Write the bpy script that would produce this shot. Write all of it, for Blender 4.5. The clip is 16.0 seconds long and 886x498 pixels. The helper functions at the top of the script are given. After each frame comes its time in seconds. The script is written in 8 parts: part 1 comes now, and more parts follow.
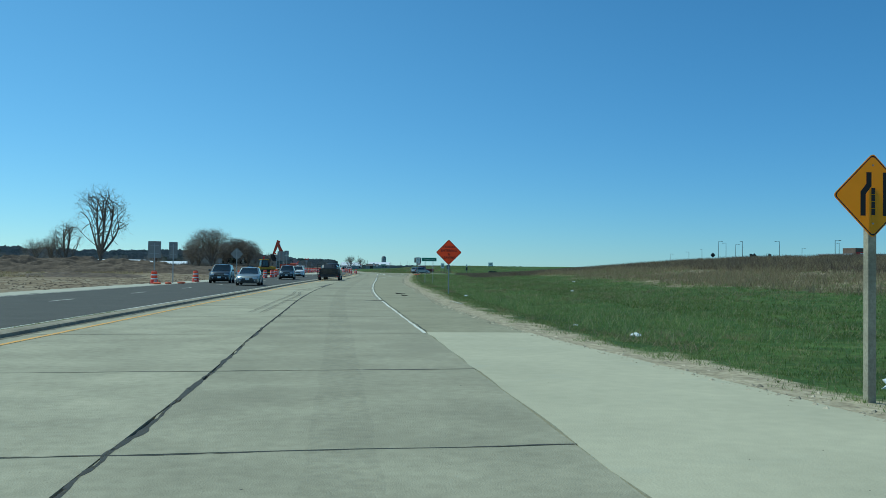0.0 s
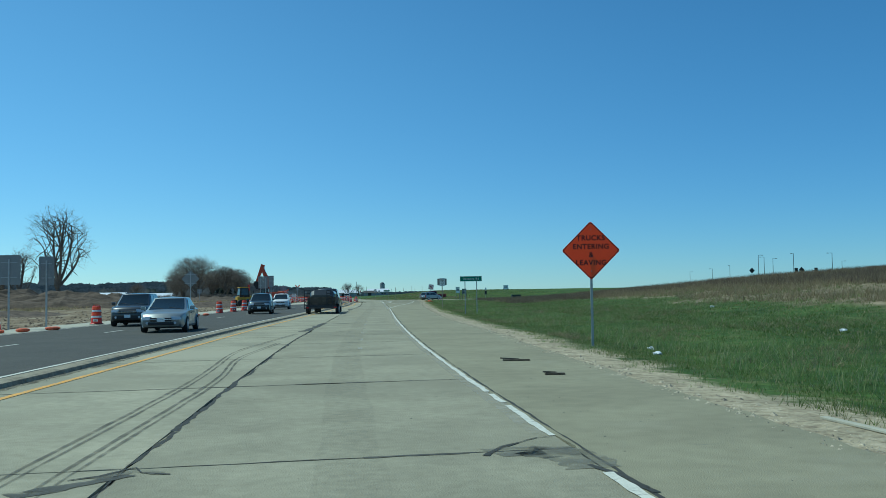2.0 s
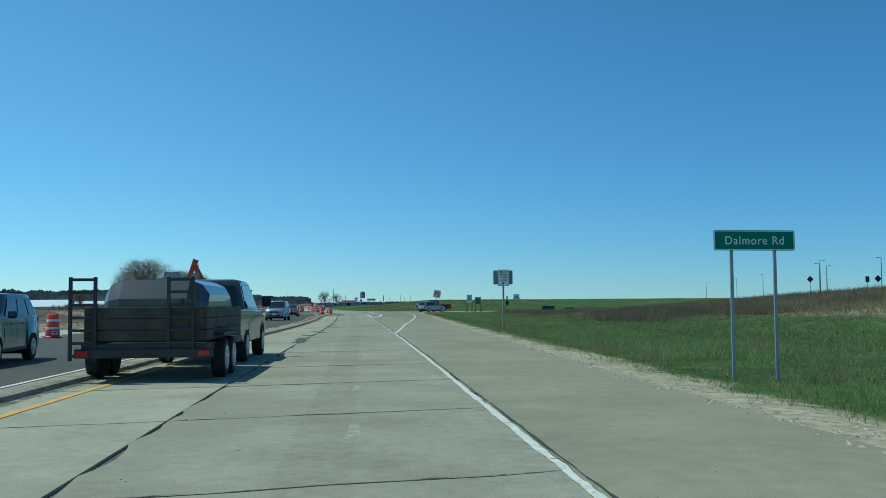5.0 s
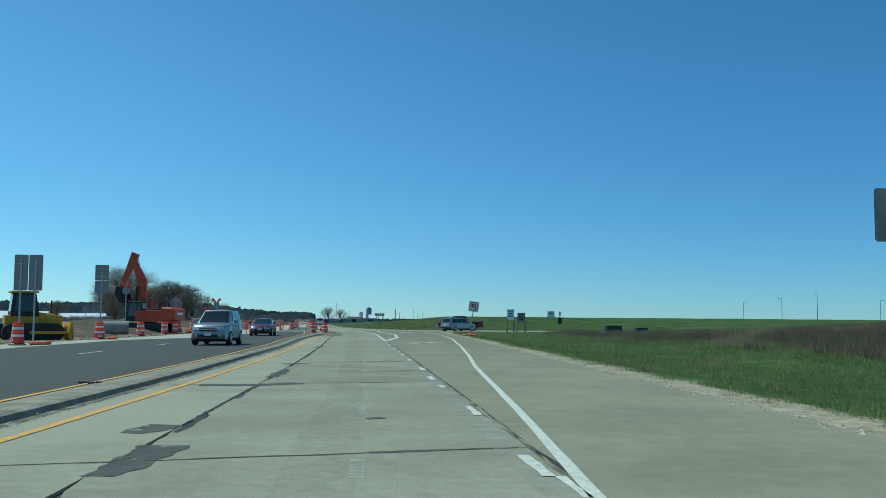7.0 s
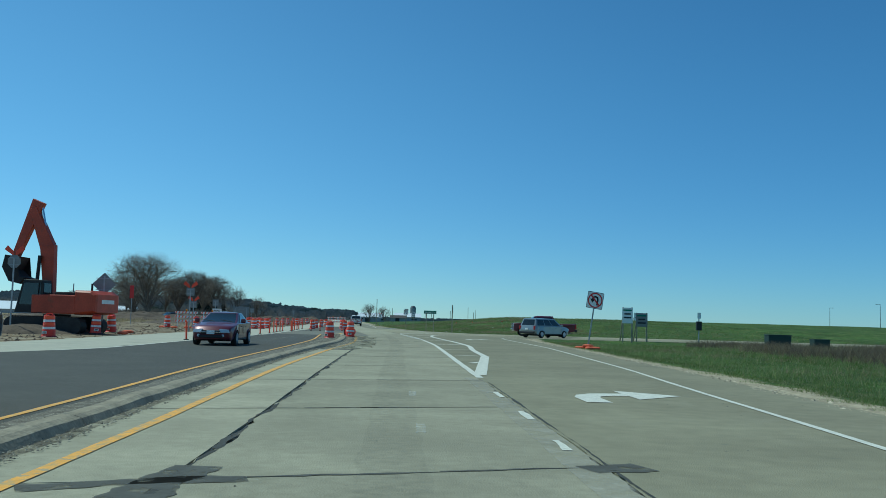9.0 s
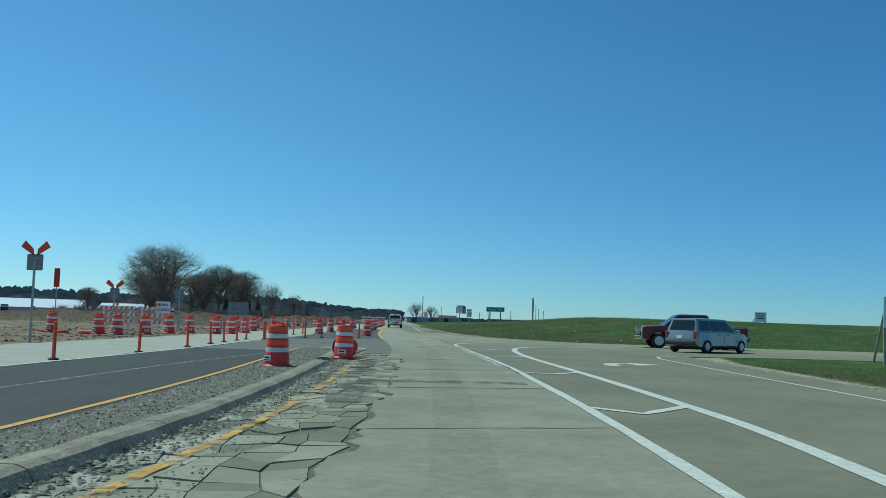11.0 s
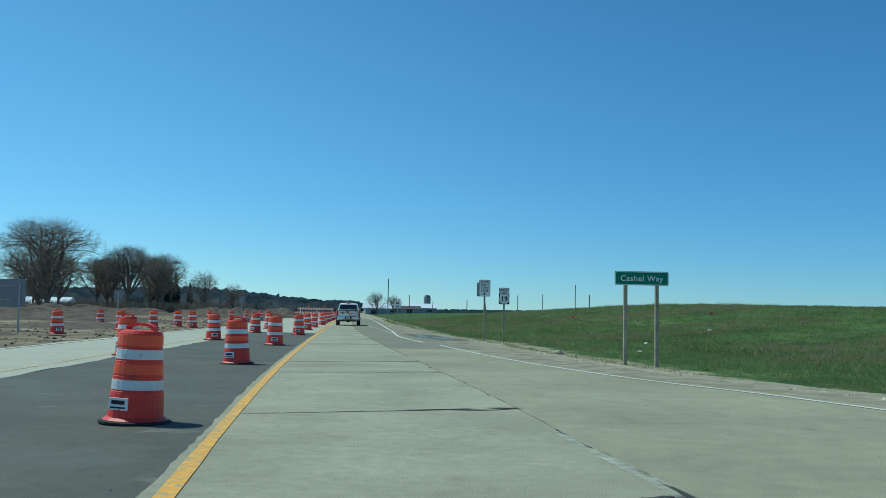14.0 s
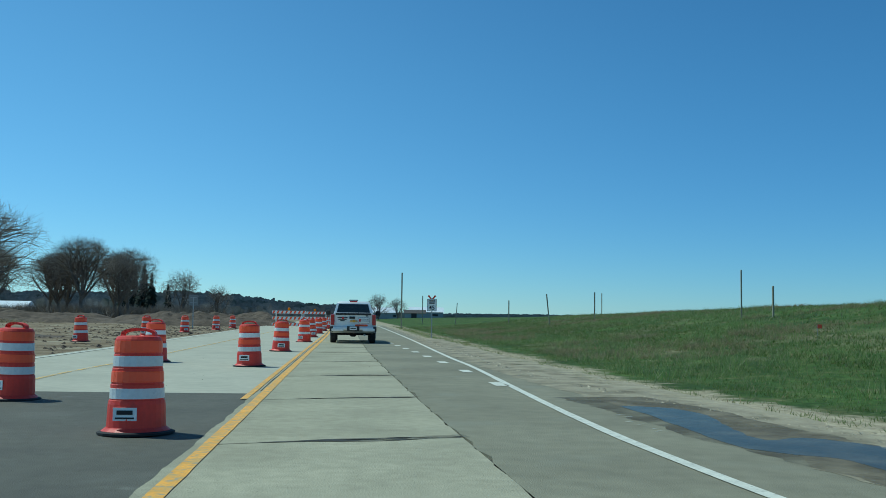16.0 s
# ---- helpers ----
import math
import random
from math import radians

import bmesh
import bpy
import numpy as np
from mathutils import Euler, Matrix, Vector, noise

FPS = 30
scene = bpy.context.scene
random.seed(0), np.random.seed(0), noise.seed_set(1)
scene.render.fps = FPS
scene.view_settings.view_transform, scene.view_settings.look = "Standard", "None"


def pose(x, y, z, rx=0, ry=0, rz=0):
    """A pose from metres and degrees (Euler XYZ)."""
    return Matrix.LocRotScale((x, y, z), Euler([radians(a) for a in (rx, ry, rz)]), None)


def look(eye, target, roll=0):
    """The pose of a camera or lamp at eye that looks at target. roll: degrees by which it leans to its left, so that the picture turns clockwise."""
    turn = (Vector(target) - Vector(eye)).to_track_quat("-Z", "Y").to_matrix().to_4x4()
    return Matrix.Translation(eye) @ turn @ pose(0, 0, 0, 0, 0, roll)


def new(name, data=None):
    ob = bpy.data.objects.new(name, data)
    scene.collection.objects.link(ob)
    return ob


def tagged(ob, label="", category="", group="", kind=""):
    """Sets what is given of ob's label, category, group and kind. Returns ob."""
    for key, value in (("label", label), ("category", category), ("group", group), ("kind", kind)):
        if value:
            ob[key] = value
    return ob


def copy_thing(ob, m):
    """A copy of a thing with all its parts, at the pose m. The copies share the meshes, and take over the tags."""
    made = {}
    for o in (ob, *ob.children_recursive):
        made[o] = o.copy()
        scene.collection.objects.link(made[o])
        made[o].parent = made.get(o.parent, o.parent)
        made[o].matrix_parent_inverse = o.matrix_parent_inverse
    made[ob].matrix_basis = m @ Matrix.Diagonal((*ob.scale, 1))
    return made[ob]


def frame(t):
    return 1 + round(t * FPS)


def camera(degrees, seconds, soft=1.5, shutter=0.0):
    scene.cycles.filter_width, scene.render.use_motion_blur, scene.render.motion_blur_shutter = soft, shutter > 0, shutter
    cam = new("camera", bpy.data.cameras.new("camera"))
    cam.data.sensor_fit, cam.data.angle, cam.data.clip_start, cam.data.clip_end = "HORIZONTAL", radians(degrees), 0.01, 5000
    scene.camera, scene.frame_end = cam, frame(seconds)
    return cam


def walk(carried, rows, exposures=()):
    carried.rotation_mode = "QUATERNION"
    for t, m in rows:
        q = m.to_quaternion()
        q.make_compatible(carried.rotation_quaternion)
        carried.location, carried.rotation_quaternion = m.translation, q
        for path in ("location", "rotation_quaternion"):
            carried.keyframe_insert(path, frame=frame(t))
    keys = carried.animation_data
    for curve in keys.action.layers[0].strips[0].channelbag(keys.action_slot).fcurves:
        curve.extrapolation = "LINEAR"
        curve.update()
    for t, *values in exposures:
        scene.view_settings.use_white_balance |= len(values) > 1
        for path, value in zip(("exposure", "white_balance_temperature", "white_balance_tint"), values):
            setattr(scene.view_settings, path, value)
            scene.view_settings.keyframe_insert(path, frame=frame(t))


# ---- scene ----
cam = camera(49.9, 16.0, 0.8)
PATH = [
    (0, (0.926, 0.751, 1.551), (1.088, 2.744, 1.591), 0.6),
    (0.5, (0.573, 9.779, 1.534), (0.725, 11.772, 1.582), 0.3),
    (1, (0.26, 18.818, 1.493), (0.418, 20.811, 1.556), 0.4),
    (1.5, (0.01, 27.883, 1.449), (0.179, 29.874, 1.527), -0.6),
    (2, (-0.187, 36.989, 1.426), (-0.016, 38.98, 1.519), -0.9),
    (2.5, (-0.343, 46.14, 1.397), (-0.17, 48.13, 1.496), -0.6),
    (3, (-0.393, 55.324, 1.373), (-0.215, 57.314, 1.474), 0.1),
    (3.5, (-0.34, 64.56, 1.374), (-0.148, 66.548, 1.472), 0.5),
    (4, (-0.212, 73.847, 1.372), (0.001, 75.833, 1.476), -1.1),
    (6.3, (0.688, 116.673, 1.211), (0.903, 118.657, 1.332), 0.6),
    (6.5, (0.767, 120.4, 1.202), (0.978, 122.385, 1.325), 0.2),
    (7, (0.952, 129.719, 1.176), (1.151, 131.704, 1.329), 0.4),
    (7.5, (1.073, 138.998, 1.174), (1.245, 140.983, 1.349), 0.5),
    (8, (1.165, 148.217, 1.193), (1.307, 150.204, 1.378), 0.6),
    (8.5, (1.281, 157.41, 1.215), (1.404, 159.399, 1.383), 1.1),
    (9, (1.313, 166.588, 1.208), (1.419, 168.58, 1.36), 1.6),
    (11.3, (1.414, 208.745, 1.208), (1.407, 210.739, 1.358), 1.6),
    (11.5, (1.349, 212.419, 1.209), (1.338, 214.414, 1.359), 1.5),
    (12, (1.028, 221.624, 1.207), (1.023, 223.617, 1.374), 1.3),
    (12.5, (0.63, 230.84, 1.2), (0.657, 232.833, 1.369), 0.8),
    (13, (0.217, 240.074, 1.213), (0.293, 242.067, 1.359), -0.9),
    (13.5, (-0.222, 249.329, 1.238), (-0.129, 251.322, 1.374), -0.9),
    (14, (-0.74, 258.634, 1.243), (-0.646, 260.627, 1.376), 1.0),
    (14.5, (-1.249, 268.026, 1.271), (-1.143, 270.02, 1.389), 1.0),
    (15, (-1.764, 277.473, 1.254), (-1.673, 279.467, 1.383), 0.6),
    (15.5, (-2.351, 286.967, 1.236), (-2.27, 288.961, 1.375), 0.4),
    (16, (-2.966, 296.479, 1.233), (-2.868, 298.471, 1.375), 0.8),
]
walk(cam, [(t, look(eye, target, roll)) for t, eye, target, roll in PATH], exposures=[(0, -0.30, 5400, -14), (6.5, -0.29, 5400, -14), (8.2, -0.38, 5400, -14), (12.7, -0.40, 5400, -14), (13.5, -0.27, 5400, -14), (14.8, -0.28, 5400, -14), (16, -0.34, 5400, -14)])

# ---- light ----
SUN_AZ, SUN_EL = 62.0, 58.0          # degrees to the left of the road's heading, and above the horizon
sx, sy, sz = (-math.sin(radians(SUN_AZ)) * math.cos(radians(SUN_EL)), math.cos(radians(SUN_AZ)) * math.cos(radians(SUN_EL)), math.sin(radians(SUN_EL)))
world = bpy.data.worlds.new("world")
scene.world = world
world.use_nodes = True
wn, wl = world.node_tree.nodes, world.node_tree.links
sky = wn.new("ShaderNodeTexSky")
sky.sky_type, sky.sun_disc = "NISHITA", False
sky.sun_elevation, sky.sun_rotation = radians(SUN_EL), radians(-SUN_AZ)
sky.altitude, sky.air_density, sky.dust_density, sky.ozone_density = 1500, 1.0, 0.0, 5.0
wn["Background"].inputs["Strength"].default_value = 0.123
tint = wn.new("ShaderNodeMix")
tint.data_type, tint.blend_type = "RGBA", "MULTIPLY"
tint.inputs["Factor"].default_value = 1.0
tint.inputs[7].default_value = (0.85, 1.0, 1.04, 1)
wl.new(sky.outputs["Color"], tint.inputs[6])
# extra tint on the sky: deeper blue towards the horizon, darker towards +x
coords, axes = wn.new("ShaderNodeTexCoord"), wn.new("ShaderNodeSeparateXYZ")
wl.new(coords.outputs["Generated"], axes.inputs[0])


def deepen(axis, lo, hi, ca, cb, source):
    f, a, b = wn.new("ShaderNodeMapRange"), wn.new("ShaderNodeMix"), wn.new("ShaderNodeMix")
    f.interpolation_type = "SMOOTHSTEP"
    f.inputs["From Min"].default_value, f.inputs["From Max"].default_value = lo, hi
    wl.new(axes.outputs[axis], f.inputs["Value"])
    a.data_type = b.data_type = "RGBA"
    b.blend_type = "MULTIPLY"
    b.inputs["Factor"].default_value = 1.0
    a.inputs[6].default_value, a.inputs[7].default_value = (*ca, 1), (*cb, 1)
    wl.new(f.outputs["Result"], a.inputs["Factor"])
    wl.new(source, b.inputs[6])
    wl.new(a.outputs[2], b.inputs[7])
    return b.outputs[2]


low = deepen(2, 0.0, 0.28, (0.88, 0.86, 0.95), (1, 1, 1), tint.outputs[2])
side = deepen(0, -0.55, 0.55, (1.13, 1.13, 1.06), (0.72, 0.84, 0.91), low)
wl.new(side, wn["Background"].inputs["Color"])
sun = new("sun", bpy.data.lights.new("sun", "SUN"))
sun.data.energy, sun.data.angle, sun.data.color = 3.75, radians(0.5), (1.0, 0.94, 0.82)
sun.matrix_world = look((0, 0, 0), (-sx, -sy, -sz))


# ---- materials ----
def material(name, color, rough=0.8, metal=0.0, vary=0.15, scale=8.0, bump=0.0, bump_scale=60.0, spots=None, coat=0.0, random=0.0, spec=0.5, island=0.0):
    """Procedural surface: base colour, broad and fine variation, optional stains, fine relief."""
    m = bpy.data.materials.new(name)
    m.use_nodes = True
    n, l = m.node_tree.nodes, m.node_tree.links
    b = n["Principled BSDF"]
    b.inputs["Roughness"].default_value, b.inputs["Metallic"].default_value = rough, metal
    b.inputs["Coat Weight"].default_value = coat
    b.inputs["Specular IOR Level"].default_value = spec
    geo = n.new("ShaderNodeNewGeometry")
    col = None
    rgb = n.new("ShaderNodeRGB")
    rgb.outputs[0].default_value = (*color, 1)
    col = rgb.outputs[0]

    def tex(s, detail=5.0):
        t = n.new("ShaderNodeTexNoise")
        t.inputs["Scale"].default_value, t.inputs["Detail"].default_value = s, detail
        l.new(geo.outputs["Position"], t.inputs["Vector"])
        return t.outputs["Fac"]

    def mix(kind, a, b2, fac):
        x = n.new("ShaderNodeMix")
        x.data_type, x.blend_type = "RGBA", kind
        if isinstance(fac, float):
            x.inputs["Factor"].default_value = fac
        else:
            l.new(fac, x.inputs["Factor"])
        for k, v in ((6, a), (7, b2)):
            if isinstance(v, tuple):
                x.inputs[k].default_value = (*v, 1)
            else:
                l.new(v, x.inputs[k])
        return x.outputs[2]

    def ramp(f, lo, hi, a=0.0, b3=1.0):
        r = n.new("ShaderNodeMapRange")
        r.inputs["From Min"].default_value, r.inputs["From Max"].default_value = lo, hi
        r.inputs["To Min"].default_value, r.inputs["To Max"].default_value = a, b3
        l.new(f, r.inputs["Value"])
        return r.outputs["Result"]

    if vary:
        for s, w in ((scale, vary), (scale * 9.0, vary * 0.7)):
            g = ramp(tex(s), 0.3, 0.7, 1 - w, 1 + w)
            c = n.new("ShaderNodeCombineColor")
            for k in range(3):
                l.new(g, c.inputs[k])
            col = mix("MULTIPLY", col, c.outputs[0], 1.0)
    if spots:
        for s, lo, hi, c2 in spots:
            col = mix("MIX", col, c2, ramp(tex(s, 8.0), lo, hi))
    for amount, source in ((random, "object"), (island, "island")):
        if not amount:
            continue
        value = n.new("ShaderNodeObjectInfo").outputs["Random"] if source == "object" else geo.outputs["Random Per Island"]
        g = ramp(value, 0, 1, 1 - amount, 1 + amount)
        c = n.new("ShaderNodeCombineColor")
        for k in range(3):
            l.new(g, c.inputs[k])
        col = mix("MULTIPLY", col, c.outputs[0], 1.0)
    l.new(col, b.inputs["Base Color"])
    if bump:
        bp = n.new("ShaderNodeBump")
        bp.inputs["Strength"].default_value, bp.inputs["Distance"].default_value = bump, 0.02
        l.new(tex(bump_scale), bp.inputs["Height"])
        l.new(bp.outputs[0], b.inputs["Normal"])
    return m


CONCRETE = material("concrete", (0.385, 0.352, 0.248), 0.9, spec=0.25, vary=0.15, scale=0.7, bump=0.5, bump_scale=55, random=0.05,
                    spots=((1.3, 0.62, 0.80, (0.29, 0.264, 0.186)), (0.25, 0.52, 0.72, (0.32, 0.292, 0.206)), (45.0, 0.64, 0.72, (0.16, 0.145, 0.105)), (18.0, 0.70, 0.76, (0.46, 0.425, 0.31)), (0.11, 0.56, 0.66, (0.41, 0.376, 0.268))))
LANE_CONCRETE = material("travelled_concrete", (0.335, 0.306, 0.215), 0.9, spec=0.25, vary=0.14, scale=0.7, bump=0.5, bump_scale=55, random=0.06,
                         spots=((1.3, 0.62, 0.80, (0.26, 0.237, 0.167)), (0.3, 0.52, 0.70, (0.285, 0.26, 0.183)), (45.0, 0.64, 0.72, (0.14, 0.127, 0.094)), (18.0, 0.70, 0.76, (0.38, 0.35, 0.265))))
CONCRETE_NEW = material("new_concrete", (0.47, 0.43, 0.295), 0.9, vary=0.08, scale=0.5, bump=0.3, bump_scale=40,
                        spots=((0.9, 0.6, 0.8, (0.43, 0.41, 0.30)),))
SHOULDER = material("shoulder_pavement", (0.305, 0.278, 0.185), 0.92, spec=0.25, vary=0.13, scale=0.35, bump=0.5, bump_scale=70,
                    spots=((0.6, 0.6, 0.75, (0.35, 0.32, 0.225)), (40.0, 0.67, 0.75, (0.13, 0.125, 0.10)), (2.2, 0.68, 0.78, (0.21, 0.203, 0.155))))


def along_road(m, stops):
    """Scales one pavement's colour, darker or paler from place to place along y by the stops."""
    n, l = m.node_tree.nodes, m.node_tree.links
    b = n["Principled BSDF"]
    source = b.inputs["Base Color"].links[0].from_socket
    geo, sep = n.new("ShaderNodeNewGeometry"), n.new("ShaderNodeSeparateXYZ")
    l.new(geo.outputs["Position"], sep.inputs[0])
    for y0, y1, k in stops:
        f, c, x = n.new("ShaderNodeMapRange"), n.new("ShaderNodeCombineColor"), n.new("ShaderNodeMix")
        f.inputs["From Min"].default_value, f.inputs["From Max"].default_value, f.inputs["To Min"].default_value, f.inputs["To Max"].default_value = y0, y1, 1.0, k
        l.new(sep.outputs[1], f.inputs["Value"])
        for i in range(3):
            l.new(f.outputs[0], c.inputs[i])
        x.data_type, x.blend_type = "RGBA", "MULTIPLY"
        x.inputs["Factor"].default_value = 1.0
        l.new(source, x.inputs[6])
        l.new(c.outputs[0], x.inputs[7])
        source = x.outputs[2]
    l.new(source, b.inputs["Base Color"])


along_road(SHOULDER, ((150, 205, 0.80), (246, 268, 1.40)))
WORN_SHOULDER = material("worn_shoulder_pavement", (0.25, 0.228, 0.16), 0.9, spec=0.3, vary=0.15, scale=0.4, bump=0.5, bump_scale=70,
                         spots=((0.7, 0.58, 0.75, (0.27, 0.255, 0.19)), (40.0, 0.67, 0.75, (0.11, 0.105, 0.085))))
ASPHALT = material("dark_asphalt", (0.074, 0.068, 0.053), 0.85, vary=0.14, scale=0.6, bump=0.5, bump_scale=90,
                   spots=((0.8, 0.66, 0.82, (0.10, 0.10, 0.095)),))
WORN_ASPHALT = material("worn_asphalt", (0.192, 0.177, 0.135), 0.88, vary=0.14, scale=0.6, bump=0.5, bump_scale=90,
                        spots=((0.35, 0.60, 0.74, (0.165, 0.158, 0.13)), (1.1, 0.66, 0.76, (0.24, 0.23, 0.19)), (40.0, 0.68, 0.74, (0.05, 0.048, 0.04))))
LANE_ASPHALT = material("travelled_asphalt", (0.112, 0.103, 0.079), 0.88, vary=0.16, scale=0.6, bump=0.5, bump_scale=90,
                        spots=((0.35, 0.60, 0.74, (0.15, 0.142, 0.116)), (1.1, 0.66, 0.76, (0.23, 0.22, 0.18)), (40.0, 0.68, 0.74, (0.05, 0.048, 0.04))))
PATCH = material("patch_asphalt", (0.10, 0.097, 0.08), 0.9, vary=0.2, scale=3, bump=0.6, bump_scale=60)
CRACK = material("crack_filling", (0.105, 0.10, 0.083), 0.95, vary=0.5, scale=6, bump=1.0, bump_scale=40,
                 spots=((9.0, 0.52, 0.6, (0.18, 0.17, 0.14)), (25.0, 0.62, 0.66, (0.05, 0.048, 0.04))))
OLD_ROAD = material("old_concrete", (0.46, 0.43, 0.33), 0.92, vary=0.1, scale=0.5, bump=0.3, bump_scale=40,
                    spots=((0.5, 0.58, 0.75, (0.35, 0.33, 0.25)),))
KERB = material("kerb_concrete", (0.31, 0.267, 0.187), 0.95, vary=0.28, scale=2.2, bump=0.8, bump_scale=30,
                spots=((4.0, 0.6, 0.72, (0.20, 0.18, 0.135)), (1.1, 0.6, 0.75, (0.27, 0.245, 0.18))))
GRAVEL = material("gravel", (0.27, 0.24, 0.18), 0.95, vary=0.3, scale=4, bump=1.0, bump_scale=30, island=0.55)
TAN_GRAVEL = material("tan_verge_gravel", (0.44, 0.375, 0.265), 0.95, vary=0.3, scale=4, bump=1.0, bump_scale=30, island=0.35)
BED = material("packed_dirt_gravel", (0.165, 0.143, 0.105), 0.95, vary=0.35, scale=5, bump=1.0, bump_scale=30, spots=((22.0, 0.58, 0.64, (0.36, 0.33, 0.25)), (30.0, 0.60, 0.66, (0.10, 0.09, 0.07))))
WHITE_LINE = material("white_road_paint", (0.70, 0.67, 0.56), 0.7, vary=0.12, scale=6, spots=((14.0, 0.58, 0.68, (0.42, 0.40, 0.33)), (30.0, 0.62, 0.74, (0.52, 0.51, 0.43))))
YELLOW_LINE = material("yellow_road_paint", (0.82, 0.40, 0.045), 0.7, vary=0.15, scale=4, spots=((6.0, 0.50, 0.62, (0.62, 0.37, 0.10)), (11.0, 0.54, 0.64, (0.40, 0.335, 0.21)), (30.0, 0.58, 0.70, (0.55, 0.36, 0.13))))
STEEL = material("galvanised_steel", (0.42, 0.43, 0.43), 0.5, metal=0.6, vary=0.1)
SIGN_BACK = material("sign_back_aluminium", (0.27, 0.275, 0.27), 0.55, metal=0.3, vary=0.08, scale=3)
WOOD_POST = material("weathered_wood", (0.36, 0.32, 0.23), 0.9, vary=0.25, scale=3, bump=0.6, bump_scale=40)
ORANGE_SIGN = material("orange_sign_sheeting", (1.0, 0.20, 0.055), 0.4, vary=0.04)
YELLOW_SIGN = material("yellow_sign_sheeting", (1.0, 0.56, 0.015), 0.45, vary=0.04)
GREEN_SIGN = material("green_sign_sheeting", (0.02, 0.20, 0.12), 0.4, vary=0.05)
WHITE_SIGN = material("white_sign_sheeting", (0.92, 0.92, 0.88), 0.45, vary=0.04)
BLACK = material("black_lettering", (0.015, 0.015, 0.015), 0.6, vary=0.0)
RED_PAINT = material("red_sign_paint", (0.60, 0.03, 0.03), 0.5, vary=0.03)
BARREL = material("barrel_orange_plastic", (0.72, 0.05, 0.03), 0.5, vary=0.08, scale=3, random=0.12, spots=((5.0, 0.62, 0.8, (0.35, 0.05, 0.03)),))
BARREL_BAND = material("barrel_orange_band", (1.0, 0.11, 0.03), 0.35, vary=0.05, scale=3, random=0.08)
BARREL_WHITE = material("barrel_white_band", (0.82, 0.82, 0.80), 0.4, vary=0.08, scale=3, random=0.08, spots=((9.0, 0.62, 0.8, (0.4, 0.38, 0.35)),))
RUBBER = material("black_rubber", (0.022, 0.022, 0.022), 0.85, vary=0.2)


# ---- plan of the road: x of each line by y, smoothed ----
def line(points, spread=7):
    p = np.array(points, float)
    ys = np.arange(-150.0, 1600.0, 1.0)
    xs = np.interp(ys, p[:, 0], p[:, 1])
    lo, hi = (p[1, 1] - p[0, 1]) / (p[1, 0] - p[0, 0]), (p[-1, 1] - p[-2, 1]) / (p[-1, 0] - p[-2, 0])
    xs = np.where(ys < p[0, 0], p[0, 1] + lo * (ys - p[0, 0]), np.where(ys > p[-1, 0], p[-1, 1] + hi * (ys - p[-1, 0]), xs))
    k = np.ones(2 * spread + 1) / (2 * spread + 1)
    pad = np.r_[xs[0] - (xs[1] - xs[0]) * np.arange(spread, 0, -1), xs, xs[-1] + (xs[-1] - xs[-2]) * np.arange(1, spread + 1)]
    sm = np.convolve(pad, k, "valid")
    return lambda y: float(np.interp(y, ys, sm))


LANE_R = line([(0, 3.05), (8, 2.86), (15, 2.64), (23, 2.45), (35, 2.0), (46, 1.72), (59, 1.42), (72, 1.55), (87, 1.7), (97, 1.88), (115, 2.3), (134, 2.6), (146, 2.8),
               (157, 2.97), (173, 3.2), (189, 3.3), (205, 3.5), (216, 3.62), (230, 3.36), (243, 2.68), (257, 1.88), (273, 0.75), (288, -0.66), (296, -1.36), (304, -2.05),
               (311, -2.62), (330, -3.9), (353, -5.1), (450, -9.4), (800, -25)], 4)
LANE_L = line([(0, -0.95), (8, -1.14), (15, -1.26), (22, -1.55), (32, -1.8), (44, -2.15), (54, -2.31), (66, -2.38), (76, -2.25), (89, -2.05), (109, -1.72), (124, -1.36),
               (141, -0.84), (152, -0.55), (163, -0.38), (176, -0.24), (188, -0.26), (200, -0.2), (218, 0.05), (225, -0.15), (239, -0.26), (248, -0.88), (257, -1.58), (262, -2.08),
               (269, -2.68), (280, -3.43), (295, -4.26), (308, -4.90), (320, -5.50), (353, -7.08), (450, -12.4), (800, -28.0)], 4)
YELLOW = line([(0, -6.3), (45, -5.55), (62, -5.12), (79, -4.8), (94, -4.3), (110, -3.7), (128, -3.0), (140, -2.3), (149, -1.9), (157, -1.65), (174, -1.25), (190, -1.35),
               (205, -1.0), (216, -0.52), (222, -0.66), (229, -0.84), (236, -1.25), (243, -1.5)], 4)
OPP_YELLOW = line([(0, -8.2), (92, -5.95), (133, -4.5), (146, -3.85), (161, -3.2), (178, -2.9), (190, -3.15), (206, -2.95), (219, -2.9), (226, -3.2), (236, -3.75), (243, -4.0)], 5)
OPP_LEFT = line([(0, -18.2), (77, -15.2), (96, -14.3), (113, -13.4), (130, -13.0), (165, -12.7), (176, -12.4), (188, -12.1), (198, -8.4), (210, -8.2), (220, -7.7), (235, -7.25), (245, -7.4), (252, -7.8)], 3)
